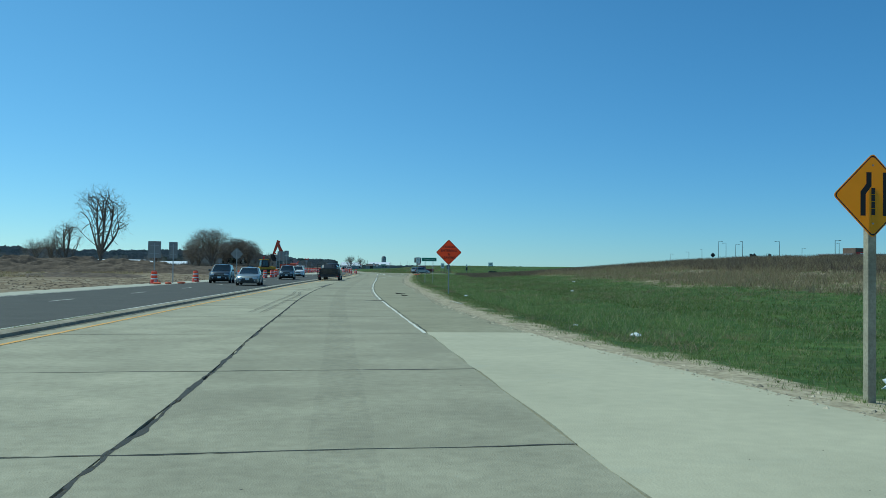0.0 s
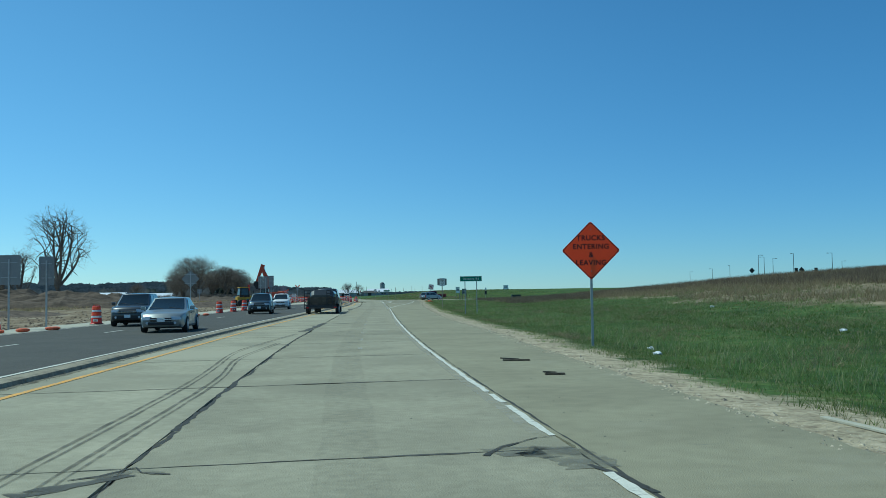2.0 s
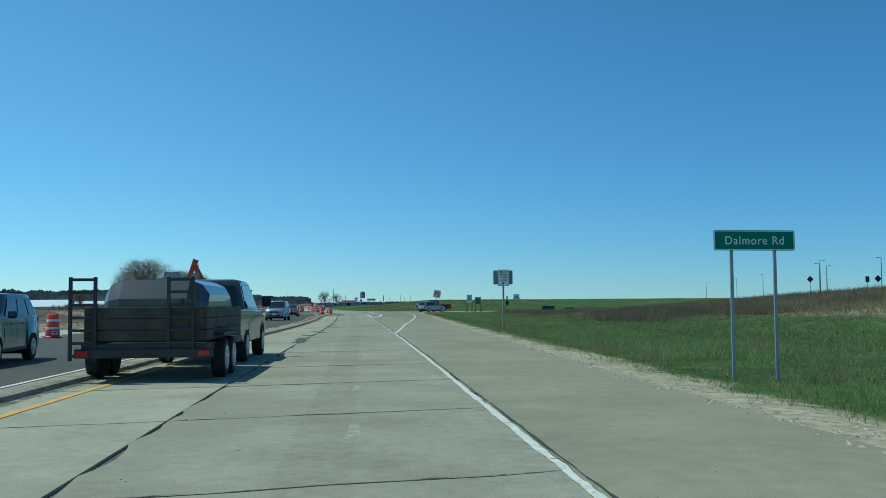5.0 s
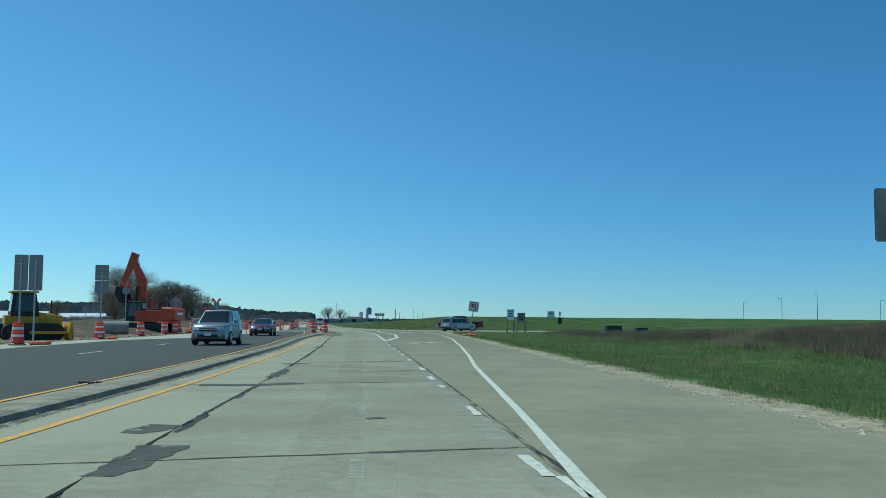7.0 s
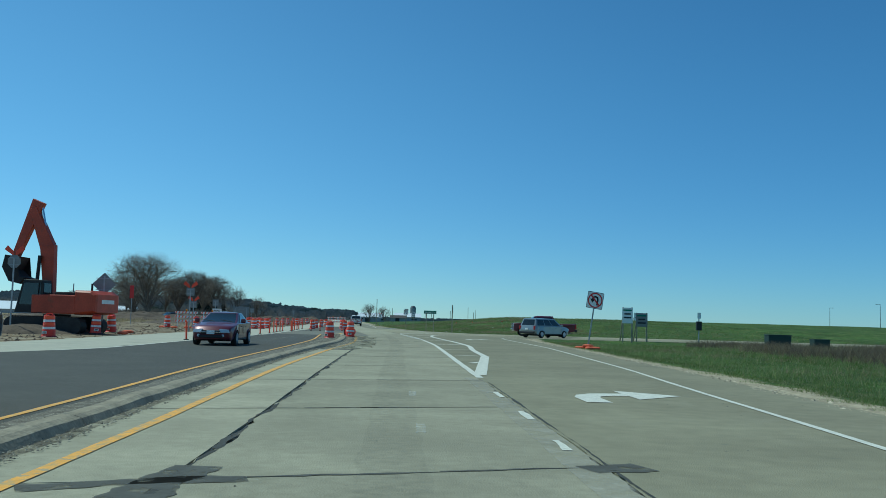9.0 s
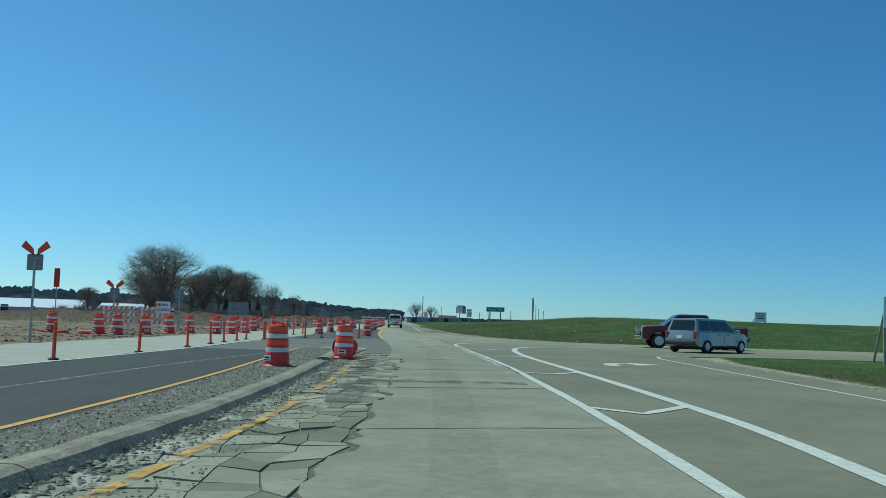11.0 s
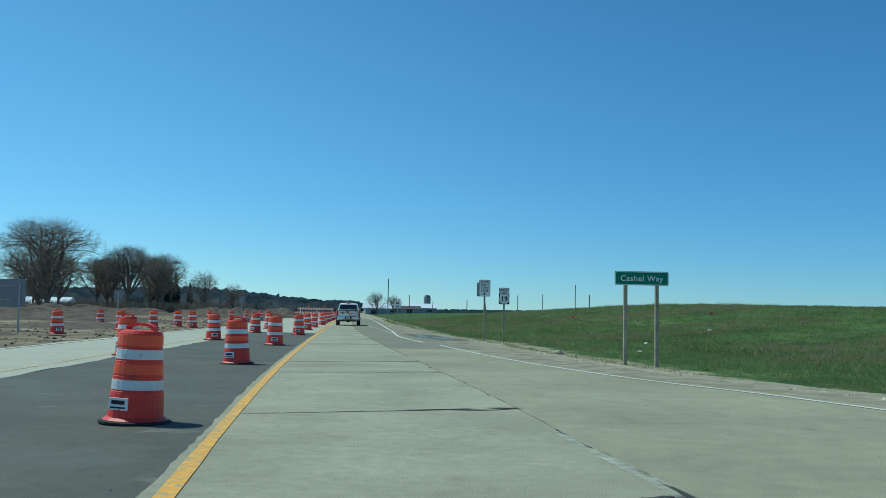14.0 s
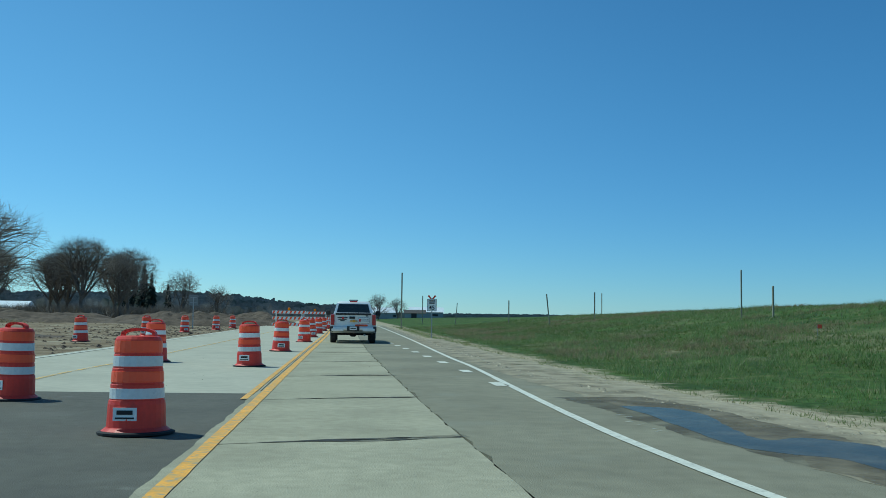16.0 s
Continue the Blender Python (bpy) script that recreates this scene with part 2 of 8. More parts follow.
PAVE_R = line([(0, 7.4), (8, 6.7), (14, 6.0), (22, 5.05), (30, 4.5), (40, 4.2), (50, 4.22), (60, 4.3), (70, 4.6), (85, 4.6), (95, 4.8), (110, 5.3), (126, 6.0), (140, 6.6), (150, 7.2),
               (162, 7.7), (171, 8.4), (183, 8.8), (192, 9.6), (209, 10.4), (222, 11.0), (244, 12.0), (268, 9.4), (274, 6.6), (280, 4.8), (287, 3.9), (296, 2.9), (303, 2.7), (307, 2.2), (311, 1.2), (314, 0.4), (320, -0.1), (330, -0.6),
               (352, -1.6), (450, -5.8), (800, -21.4)], 2)
CROSS_LEFT = line([(236, -7.3), (267, -7.15), (280, -7.6), (302, -8.06), (312, -8.5)], 2)
OLD_LEFT = line([(180, -14.5), (205, -13.0), (225, -12.8), (260, -12.4), (290, -12.2), (325, -12.8), (345, -13.9), (450, -20), (800, -36)], 4)
HILL = line([(-50, 2.2), (60, 3.1), (110, 3.6), (165, 3.9), (190, 2.9), (215, 1.3), (236, 0.1), (272, 0.1), (288, 1.1), (310, 1.9), (345, 2.65), (372, 2.4), (410, 2.0), (470, 1.6), (700, 0.9)], 5)


def translucent(m, color, share):
    """Lets part of the light through, so sun on the back brightens the front."""
    n, l = m.node_tree.nodes, m.node_tree.links
    a, t = n.new("ShaderNodeMixShader"), n.new("ShaderNodeBsdfTranslucent")
    t.inputs["Color"].default_value = (*color, 1)
    a.inputs[0].default_value = share
    l.new(n["Principled BSDF"].outputs[0], a.inputs[1])
    l.new(t.outputs[0], a.inputs[2])
    l.new(a.outputs[0], n["Material Output"].inputs[0])


# translucency added to brighten sign faces in shade; the yellow panel is rigid
translucent(ORANGE_SIGN, (1.0, 0.16, 0.05), 0.5)
translucent(YELLOW_SIGN, (1.0, 0.50, 0.02), 0.5)


def bump_at(x, y, s):
    return noise.noise(Vector((x * s, y * s, 3.7)))


def mesh_ob(name, verts, faces, mat, parent=None, smooth=False, label=""):
    me = bpy.data.meshes.new(name)
    me.from_pydata([tuple(v) for v in verts], [], faces)
    me.materials.append(mat)
    if smooth:
        me.polygons.foreach_set("use_smooth", [True] * len(me.polygons))
    me.update()
    ob = new(name, me)
    if parent:
        ob.parent = parent
    if label:
        ob["label"] = label
    return ob


def part(name, bm, mat, parent=None, label="", smooth=False):
    me = bpy.data.meshes.new(name)
    bmesh.ops.recalc_face_normals(bm, faces=bm.faces[:])
    bm.to_mesh(me)
    bm.free()
    me.materials.append(mat)
    if smooth:
        me.polygons.foreach_set("use_smooth", [True] * len(me.polygons))
        me.set_sharp_from_angle(angle=radians(42))
    ob = new(name, me)
    if parent:
        ob.parent = parent
    if label:
        ob["label"] = label
    return ob


def thing(name, label, category, m=None, group="", kind=""):
    e = new(name)
    e.empty_display_size = 0.2
    if m is not None:
        e.matrix_world = m
    return tagged(e, label, category, group, kind)


def ribbon(name, left, right, y0, y1, z, mat, step=1.0, thick=0.0, rough_edge=0.0, parent=None, seed=0.0):
    """A strip of ground between two lines of the plan, with a skirt of its thickness."""
    ys = [y0 + i * step for i in range(int((y1 - y0) / step) + 1)]
    if ys[-1] < y1 - 1e-6:
        ys.append(y1)
    v, f = [], []
    for y in ys:
        a = left(y) + rough_edge * bump_at(y, seed, 1.7)
        b = right(y) + rough_edge * bump_at(y, seed + 9, 1.7)
        v += [(a, y, z), (b, y, z)]
        if thick:
            v += [(a, y, z - thick), (b, y, z - thick)]
    k = 4 if thick else 2
    for i in range(len(ys) - 1):
        p = i * k
        f.append((p, p + 1, p + k + 1, p + k))
        if thick:
            f += [(p + 2, p, p + k, p + k + 2), (p + 1, p + 3, p + k + 3, p + k + 1)]
    if thick:
        f += [(0, 2, 3, 1), tuple(len(v) - 4 + q for q in (0, 1, 3, 2))]
    return mesh_ob(name, v, f, mat, parent)


def torn(x, y):
    """Uneven outline: broad swings with finer and finer breaks."""
    return 0.6 * bump_at(x, y, 0.7) + 0.45 * bump_at(x, y, 2.7) + 0.22 * bump_at(x, y, 7.1)


def stripe(name, pts, width, mat, z=0.0075, ragged=0.015, parent=None, step=0.4):
    """Painted line along points, its edges a little ragged."""
    p = [Vector((a[0], a[1], 0)) for a in pts]
    q = []
    for a, b in zip(p, p[1:]):
        n = max(1, int((b - a).length / step))
        q += [a.lerp(b, i / n) for i in range(n)]
    q.append(p[-1])
    v, f = [], []
    for i, c in enumerate(q):
        d = (q[min(i + 1, len(q) - 1)] - q[max(i - 1, 0)]).normalized()
        s = Vector((d.y, -d.x, 0))
        w1, w2 = width / 2 + ragged * torn(c.x, c.y), width / 2 + ragged * torn(c.x + 50, c.y)
        v += [(*(c - s * w1).xy, z), (*(c + s * w2).xy, z)]
    f = [(2 * i, 2 * i + 1, 2 * i + 3, 2 * i + 2) for i in range(len(q) - 1)]
    return mesh_ob(name, v, f, mat, parent)


# ---- ground: one sheet to the horizon ----
def side_road(x, y):
    """1 on the side road's bed, 0 away from it."""
    return max(0.0, min(1.0, (15 - abs(y - 256.5)) / 3.0)) if x > 4 else 0.0


def smooth01(a):
    a = max(0.0, min(1.0, a))
    return a * a * (3 - 2 * a)


def ground_z(x, y):
    d = x - PAVE_R(y)
    if d > 0:
        ditch = -0.06 - 0.16 * smooth01(d / 3.0)
        rise = HILL(y) * smooth01((d - 2.5) / (62.0 - 36.0 * smooth01((y - 285) / 40)))
        far = smooth01((d - 90) / 500.0)
        z = ditch + rise * (1 - far * 0.7) + 0.10 * bump_at(x, y, 0.12) * smooth01((d - 1) / 6) + 0.05 * bump_at(x, y, 0.6) * smooth01((d - 1.0) / 3)
        s = side_road(x, y) * smooth01(1 - (d - 120) / 100)
        return z * (1 - s) - 0.012 * s
    left = (OPP_LEFT(y) if y < 196 else OLD_LEFT(y)) - 2.2
    e = left - x
    if e > 0:
        return -0.06 + smooth01(e / 5) * (0.22 * bump_at(x, y, 0.11) + 0.10 * bump_at(x, y, 0.45)) + 0.5 * smooth01((e - 30) / 60) * bump_at(x, y, 0.02)
    return -0.06


gx = sorted({*np.arange(-44, 64, 1.0).tolist(), *np.arange(64, 120, 4.0).tolist(), *np.arange(120, 400, 25.0).tolist(), *np.arange(-120, -44, 4.0).tolist(),
             *np.arange(-400, -120, 25.0).tolist(), -4500, -3000, -2000, -1300, -800, -550, 550, 800, 1300, 2000, 3000, 4500})
gy = sorted({*np.arange(-30, 420, 1.5).tolist(), *np.arange(420, 700, 10.0).tolist(), *np.arange(700, 1500, 60.0).tolist(), -4500, -2000, -900, -400, -200, -100, -60, 2000, 3000, 4500})
gv, zone = [], []
for y in gy:
    for x in gx:
        gv.append((x, y, ground_z(x, y)))
        d = x - PAVE_R(y) + 0.5 * bump_at(x, y, 0.5) + 0.35 * bump_at(x, y, 1.3)
        e = ((OPP_LEFT(y) if y < 196 else OLD_LEFT(y)) - x)
        grav = smooth01(2.1 - d / (1.02 + 0.73 * smooth01((y - 268) / 12))) if d > -0.6 else 1.0
        dry = smooth01((d - 18 + 5 * bump_at(x, y, 0.08)) / 7) * (0.92 + 0.35 * bump_at(x, y, 0.11)) * (1 - smooth01((y - 195) / 45)) if d > 0 else 0.0
        dry = max(dry, 0.36 * smooth01((d - 2) / 4) * smooth01((bump_at(x, y, 0.06) + 0.12) * 4) * smooth01((y - 285) / 20) * (1 - smooth01((y - 400) / 60)) * (1 - smooth01((d - 14) / 12)) if d > 0 else 0.0)
        dirt = 1.0 if e > -0.5 and d <= 0 else 0.0
        if e > 0:
            dirt = 1 - 0.8 * smooth01((e - 55) / 30)
        zone.append((1.0 - max(grav if d < 4 else 0.0, dirt), dry if d > 0 else smooth01((e - 30) / 20), dirt, 1.0))
nx = len(gx)
gf = [(j * nx + i, j * nx + i + 1, (j + 1) * nx + i + 1, (j + 1) * nx + i) for j in range(len(gy) - 1) for i in range(nx - 1)]


def ground_material():
    m = bpy.data.materials.new("ground_earth_and_grass")
    m.use_nodes = True
    n, l = m.node_tree.nodes, m.node_tree.links
    b = n["Principled BSDF"]
    b.inputs["Roughness"].default_value = 0.95
    b.inputs["Specular IOR Level"].default_value = 0.2
    at = n.new("ShaderNodeVertexColor")
    at.layer_name = "zone"
    sep = n.new("ShaderNodeSeparateColor")
    l.new(at.outputs["Color"], sep.inputs[0])
    geo = n.new("ShaderNodeNewGeometry")

    def tex(s, detail=6.0):
        t = n.new("ShaderNodeTexNoise")
        t.inputs["Scale"].default_value, t.inputs["Detail"].default_value = s, detail
        l.new(geo.outputs["Position"], t.inputs["Vector"])
        return t.outputs["Fac"]

    def ramp(f, *stops):
        r = n.new("ShaderNodeValToRGB")
        el = r.color_ramp.elements
        while len(el) < len(stops):
            el.new(0.5)
        for q, (p, c) in zip(el, stops):
            q.position, q.color = p, (*c, 1)
        l.new(f, r.inputs[0])
        return r.outputs[0]

    def mix(a, b2, fac):
        x = n.new("ShaderNodeMix")
        x.data_type = "RGBA"
        l.new(fac, x.inputs["Factor"])
        l.new(a, x.inputs[6])
        l.new(b2, x.inputs[7])
        return x.outputs[2]

    def soft(f, wob, w):
        """Zone edge broken up by noise."""
        a = n.new("ShaderNodeMath")
        a.operation = "MULTIPLY_ADD"
        l.new(wob, a.inputs[0])
        a.inputs[1].default_value = w
        l.new(f, a.inputs[2])
        r = n.new("ShaderNodeMapRange")
        r.inputs["From Min"].default_value, r.inputs["From Max"].default_value = 0.5 * w + 0.3, 0.5 * w + 0.7
        l.new(a.outputs[0], r.inputs["Value"])
        return r.outputs[0]

    grass = ramp(tex(1.1), (0.3, (0.048, 0.088, 0.018)), (0.48, (0.074, 0.126, 0.026)), (0.62, (0.105, 0.140, 0.038)), (0.76, (0.20, 0.175, 0.085)))
    def shade(c, f, lo, hi):
        """Uneven light and dark growth."""
        r, g, x = n.new("ShaderNodeMapRange"), n.new("ShaderNodeCombineColor"), n.new("ShaderNodeMix")
        r.inputs["From Min"].default_value, r.inputs["From Max"].default_value = 0.32, 0.68
        r.inputs["To Min"].default_value, r.inputs["To Max"].default_value = lo, hi
        l.new(f, r.inputs["Value"])
        for k in range(3):
            l.new(r.outputs[0], g.inputs[k])
        x.data_type, x.blend_type = "RGBA", "MULTIPLY"
        x.inputs["Factor"].default_value = 1.0
        l.new(c, x.inputs[6])
        l.new(g.outputs[0], x.inputs[7])
        return x.outputs[2]

    grass = shade(shade(grass, tex(0.22), 0.62, 1.18), tex(5.0), 0.6, 1.3)
    dry = ramp(tex(0.7), (0.3, (0.13, 0.10, 0.06)), (0.5, (0.24, 0.19, 0.115)), (0.7, (0.37, 0.305, 0.195)))
    gravel = shade(ramp(tex(7.0), (0.3, (0.27, 0.22, 0.145)), (0.5, (0.44, 0.37, 0.245)), (0.7, (0.54, 0.46, 0.32))), tex(1.3), 0.75, 1.12)
    dirt = ramp(tex(0.5), (0.3, (0.14, 0.10, 0.06)), (0.5, (0.24, 0.18, 0.11)), (0.7, (0.38, 0.32, 0.22)))
    c = mix(gravel, dirt, sep.outputs[2])
    wob = tex(2.2)
    c = mix(c, mix(grass, dry, soft(sep.outputs[1], tex(0.35), 0.8)), soft(sep.outputs[0], wob, 1.3))
    l.new(c, b.inputs["Base Color"])
    bp = n.new("ShaderNodeBump")
    bp.inputs["Strength"].default_value, bp.inputs["Distance"].default_value = 0.8, 0.05
    l.new(tex(14.0, 8.0), bp.inputs["Height"])
    l.new(bp.outputs[0], b.inputs["Normal"])
    return m


ground = mesh_ob("ground", gv, gf, ground_material(), smooth=True)
ca = ground.data.color_attributes.new("zone", "FLOAT_COLOR", "POINT")
ca.data.foreach_set("color", np.array(zone, float).ravel())
tagged(ground, "grassy field with gravel verge and bare construction dirt", "ground", kind="structure")

# ---- roads ----
road = thing("road", "worn concrete highway lanes with cracked joints and smooth shoulder", "road", kind="structure")
ribbon("crack_bed", lambda y: YELLOW(y) - 0.7 if y < 238 else LANE_L(y), lambda y: LANE_R(y) + 0.1, -60, 420, -0.028, CRACK, parent=road)


def joints(y0, y1, seed):
    r, ys = random.Random(seed), [y0]
    while ys[-1] < y1:
        ys.append(ys[-1] + r.choice((4.6, 6.1, 6.3, 6.5)))
    return ys


SLAB_Y = joints(-61.0, -6, 1)[:-1] + [-4.0, 2.6, 9.1, 15.4, 23.2, 31.0, 39.05, 45.6, 52.8, 59.6, 66.0, 71.3, 74.9, 79.5, 85.6, 93.7] + joints(99.9, 143, 2)[:-1] + [148.6, 152.8, 158.2, 166.3, 174.8] + joints(180.5, 237, 3)[:-1] + [242.3, 248.1, 254.2] + [260.8, 265.2, 271.2, 278.6, 282.8, 288.1, 294.6, 302.6, 306.4, 311.2] + joints(316.5, 420, 4)


def skew(y):
    """Slant of the cross joints, growing along the road."""
    return 0.10 + 0.10 * smooth01((y - 45) / 30) + 0.10 * smooth01((y - 158) / 12)


right_ref = LANE_R


def slab(name, left, right, y0, y1, mat, parent, jag, gap, seed, z=0.0):
    """One concrete slab with broken edges, its top bevelled to the joint."""
    n = max(4, int((y1 - y0) / 0.35))
    rows = []
    for i in range(n + 1):
        y = y0 + gap + (y1 - y0 - 2 * gap) * i / n
        a = left(y + skew(y) * (left(y) - right_ref(y))) + jag * (0.30 + 1.0 * bump_at(y, seed, 0.9) + 0.7 * bump_at(y, seed, 3.3))
        b = right(y + skew(y) * (right(y) - right_ref(y))) - 0.012 - jag * 0.4 * max(0.0, bump_at(y, seed + 20, 1.4))
        rows.append((a, b, y))
    m, v, f = 7, [], []
    for i, (a, b, y) in enumerate(rows):
        for k in range(m):
            x = a + (b - a) * k / (m - 1)
            w = y + (0.07 * bump_at(x, y, 1.1) + 0.03 * bump_at(x, y, 5.0)) * (1 if i in (0, n) else 0)
            v.append((x, w + skew(y) * (x - right_ref(y)), z))
    for i in range(n):
        f += [(i * m + k, i * m + k + 1, (i + 1) * m + k + 1, (i + 1) * m + k) for k in range(m - 1)]
    ring = [k for k in range(m)] + [i * m + m - 1 for i in range(1, n + 1)] + [n * m + k for k in range(m - 2, -1, -1)] + [i * m for i in range(n - 1, 0, -1)]
    base = len(v)
    v += [(v[k][0], v[k][1], -0.055) for k in ring]
    f += [(ring[i], base + i, base + (i + 1) % len(ring), ring[(i + 1) % len(ring)]) for i in range(len(ring))]
    return mesh_ob(name, v, f, mat, parent)


ribbon("asphalt_shoulder", LANE_R, PAVE_R, 291.02, 420, 0.0, WORN_SHOULDER, step=0.5, thick=0.055, rough_edge=0.10, parent=road)
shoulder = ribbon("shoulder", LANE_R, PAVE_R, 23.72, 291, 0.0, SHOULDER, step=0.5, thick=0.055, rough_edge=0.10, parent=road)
new_shoulder = ribbon("new_shoulder", LANE_R, PAVE_R, -60, 23.7, 0.003, CONCRETE_NEW, thick=0.055, rough_edge=0.06, parent=road)
ribbon("far_pavement", LANE_L, PAVE_R, 420, 1500, -0.004, CONCRETE, step=10, thick=0.05, parent=road)

opposite = thing("opposite_road", "dark fresh asphalt carriageway for oncoming traffic", "road", kind="structure")
ribbon("asphalt", OPP_LEFT, lambda y: OPP_YELLOW(y) + 0.25, -60, 236.78, 0.0, ASPHALT, thick=0.055, rough_edge=0.03, parent=opposite)
FAR_EDGE = line([(252.8, -7.5), (253.2, -7.3), (255.4, -6.4), (258.0, -5.1), (260.0, -3.6), (261.3, -1.4)], 2)
ribbon("asphalt_crossing", lambda y: CROSS_LEFT(y), lambda y: LANE_L(y) + 0.03, 236.8, 262.5, -0.008, WORN_ASPHALT, step=0.5, thick=0.05, rough_edge=0.03, parent=opposite)
ribbon("asphalt_lane", lambda y: CROSS_LEFT(y), lambda y: LANE_L(y) + 0.03 if y > 261.2 else max(CROSS_LEFT(y) + 0.02, min(LANE_L(y) + 0.03, FAR_EDGE(y))), 253.0, 311.6, -0.003, LANE_ASPHALT, step=0.5, thick=0.055, rough_edge=0.03, parent=opposite)
ribbon("pale_edge", lambda y: OPP_LEFT(y) - 2.4, lambda y: OPP_LEFT(y) - 0.02, -60, 182, -0.006, OLD_ROAD, thick=0.05, rough_edge=0.5, parent=opposite)
ribbon("old_pavement", OLD_LEFT, lambda y: (OPP_LEFT(y) if y < 236.79 else CROSS_LEFT(y)) - 0.02, 182, 311.6, -0.004, OLD_ROAD, thick=0.05, rough_edge=0.25, parent=opposite)
ribbon("old_pavement_far", OLD_LEFT, lambda y: LANE_L(y) - 0.02, 311.62, 420, -0.004, OLD_ROAD, thick=0.05, rough_edge=0.02, parent=opposite)
ribbon("old_pavement_end", OLD_LEFT, lambda y: LANE_L(y) - 3.0, 420, 1500, -0.006, OLD_ROAD, step=10, thick=0.05, parent=opposite)

# side road to the east
cross = thing("side_road", "grey paved side road joining the highway", "road", kind="structure")
v, f = [], []
xs_ = [9.0 + 1.5 * i for i in range(100)]
for x in xs_:
    flare = 7.0 * math.exp(-((x - 9.0) / 3.5))
    v += [(x, 246.2 - flare * 0.9, 0.002), (x, 266.5 + flare * 0.35, 0.002)]
f = [(2 * i, 2 * i + 2, 2 * i + 3, 2 * i + 1) for i in range(len(xs_) - 1)]
mesh_ob("pavement", v, f, SHOULDER, cross)

# median: kerb, gravel and worn edge
median = thing("median", "low concrete median kerb with loose gravel strip", "kerb", kind="structure")
ribbon("gravel_strip", lambda y: OPP_YELLOW(y) + 0.24, lambda y: YELLOW(y) - 0.66, 161, 237.5, 0.02, BED, step=0.6, thick=0.07, rough_edge=0.05, parent=median)


def kerb_run(y0, y1, parent):
    """One length of rolled kerb."""
    if y1 < 164:
        ys = np.linspace(y0 + 0.012, y1 - 0.012, 7)
        v, f = [], []
        for y in ys:
            a, b = OPP_YELLOW(y) + 0.16, YELLOW(y) - 0.62
            w = b - a
            for x, z in ((a, -0.03), (a + 0.05, 0.025), (a + 0.20, 0.045), (a + 0.5 * w, 0.085 + 0.015 * bump_at(y, 1, 0.7)), (b - 0.14, 0.10 + 0.015 * bump_at(y, 5, 1.1)), (b - 0.04, 0.075), (b, -0.03)):
                v.append((x + 0.02 * bump_at(y, x, 2.0), y, z))
        for i in range(len(ys) - 1):
            f += [(i * 7 + j, i * 7 + j + 1, i * 7 + j + 8, i * 7 + j + 7) for j in range(6)]
        f += [tuple(range(7))[::-1], tuple((len(ys) - 1) * 7 + j for j in range(7))]
        return mesh_ob("kerb", v, f, KERB, parent)
    prof = [(-0.44, 0.0), (-0.40, 0.07), (-0.31, 0.105), (-0.12, 0.11), (-0.03, 0.08), (0.04, 0.0)]
    ys = np.linspace(y0 + 0.012, y1 - 0.012, 7)
    v, f, k = [], [], len(prof)
    for y in ys:
        for a, b in prof:
            v.append((YELLOW(y) - 0.62 + a, y, b * (1 + 0.25 * bump_at(y, a, 0.9)) - (0.03 if b == 0 else 0)))
    for i in range(len(ys) - 1):
        f += [(i * k + j, i * k + j + 1, (i + 1) * k + j + 1, (i + 1) * k + j) for j in range(k - 1)]
    f += [tuple(range(k))[::-1], tuple((len(ys) - 1) * k + j for j in range(k))]
    return mesh_ob("kerb", v, f, KERB, parent)


# ---- markings ----
def smooth_path(p, n=6):
    """Points along a smooth curve through the given ones."""
    p = [Vector((a, b, 0)) for a, b in p]
    q = [p[0] * 2 - p[1]] + p + [p[-1] * 2 - p[-2]]
    out = []
    for a, b, c, d in zip(q, q[1:], q[2:], q[3:]):
        for i in range(n):
            t = i / n
            v = 0.5 * (2 * b + (c - a) * t + (2 * a - 5 * b + 4 * c - d) * t * t + (3 * b - a - 3 * c + d) * t ** 3)
            out.append((v.x, v.y))
    return out + [(p[-1].x, p[-1].y)]


marks = thing("road_markings", "worn white and yellow painted lines and turn arrow", "road marking", kind="structure")


def along(fn, y0, y1, off=0.0, step=1.0):
    n = max(1, int((y1 - y0) / step))
    return [(fn(y0 + (y1 - y0) * i / n) + off, y0 + (y1 - y0) * i / n) for i in range(n + 1)]


EDGE = line([(q, LANE_R(q) - 0.05) for q in range(-60, 200, 4)], 13)
rng = random.Random(5)
y = -60.0
while y < 137:
    seg = rng.uniform(1.0, 5.5)
    if 23 < y:
        if y < 44.4 < y + seg:
            seg = 44.4 - y
        stripe("edge_line", along(EDGE, y, min(y + seg, 137)), 0.085, WHITE_LINE, ragged=0.04, parent=marks, step=0.06)
    y = 46.35 if 44.3 < y + seg < 46.3 else y + seg + rng.choice((0.02, 0.03, 0.05, 0.3))
y = 137.0
while y < 186:
    seg = rng.uniform(0.5, 1.3)
    stripe("faded_edge_line", along(EDGE, y, y + seg, rng.uniform(-0.10, -0.02)), 0.10, WHITE_LINE, ragged=0.045, parent=marks, step=0.06)
    y += seg + rng.uniform(1.2, 4.5)
stripe("yellow_edge_line", along(YELLOW, -60, 205), 0.13, YELLOW_LINE, ragged=0.02, parent=marks)
stripe("opposite_edge_line", along(OPP_YELLOW, -60, 128), 0.11, WHITE_LINE, ragged=0.02, parent=marks)
stripe("opposite_yellow_line", along(OPP_YELLOW, 128.02, 239), 0.11, YELLOW_LINE, ragged=0.02, parent=marks)
stripe("yellow_lane_line", along(LANE_L, 261.8, 420, 0.10), 0.14, YELLOW_LINE, ragged=0.012, parent=marks)
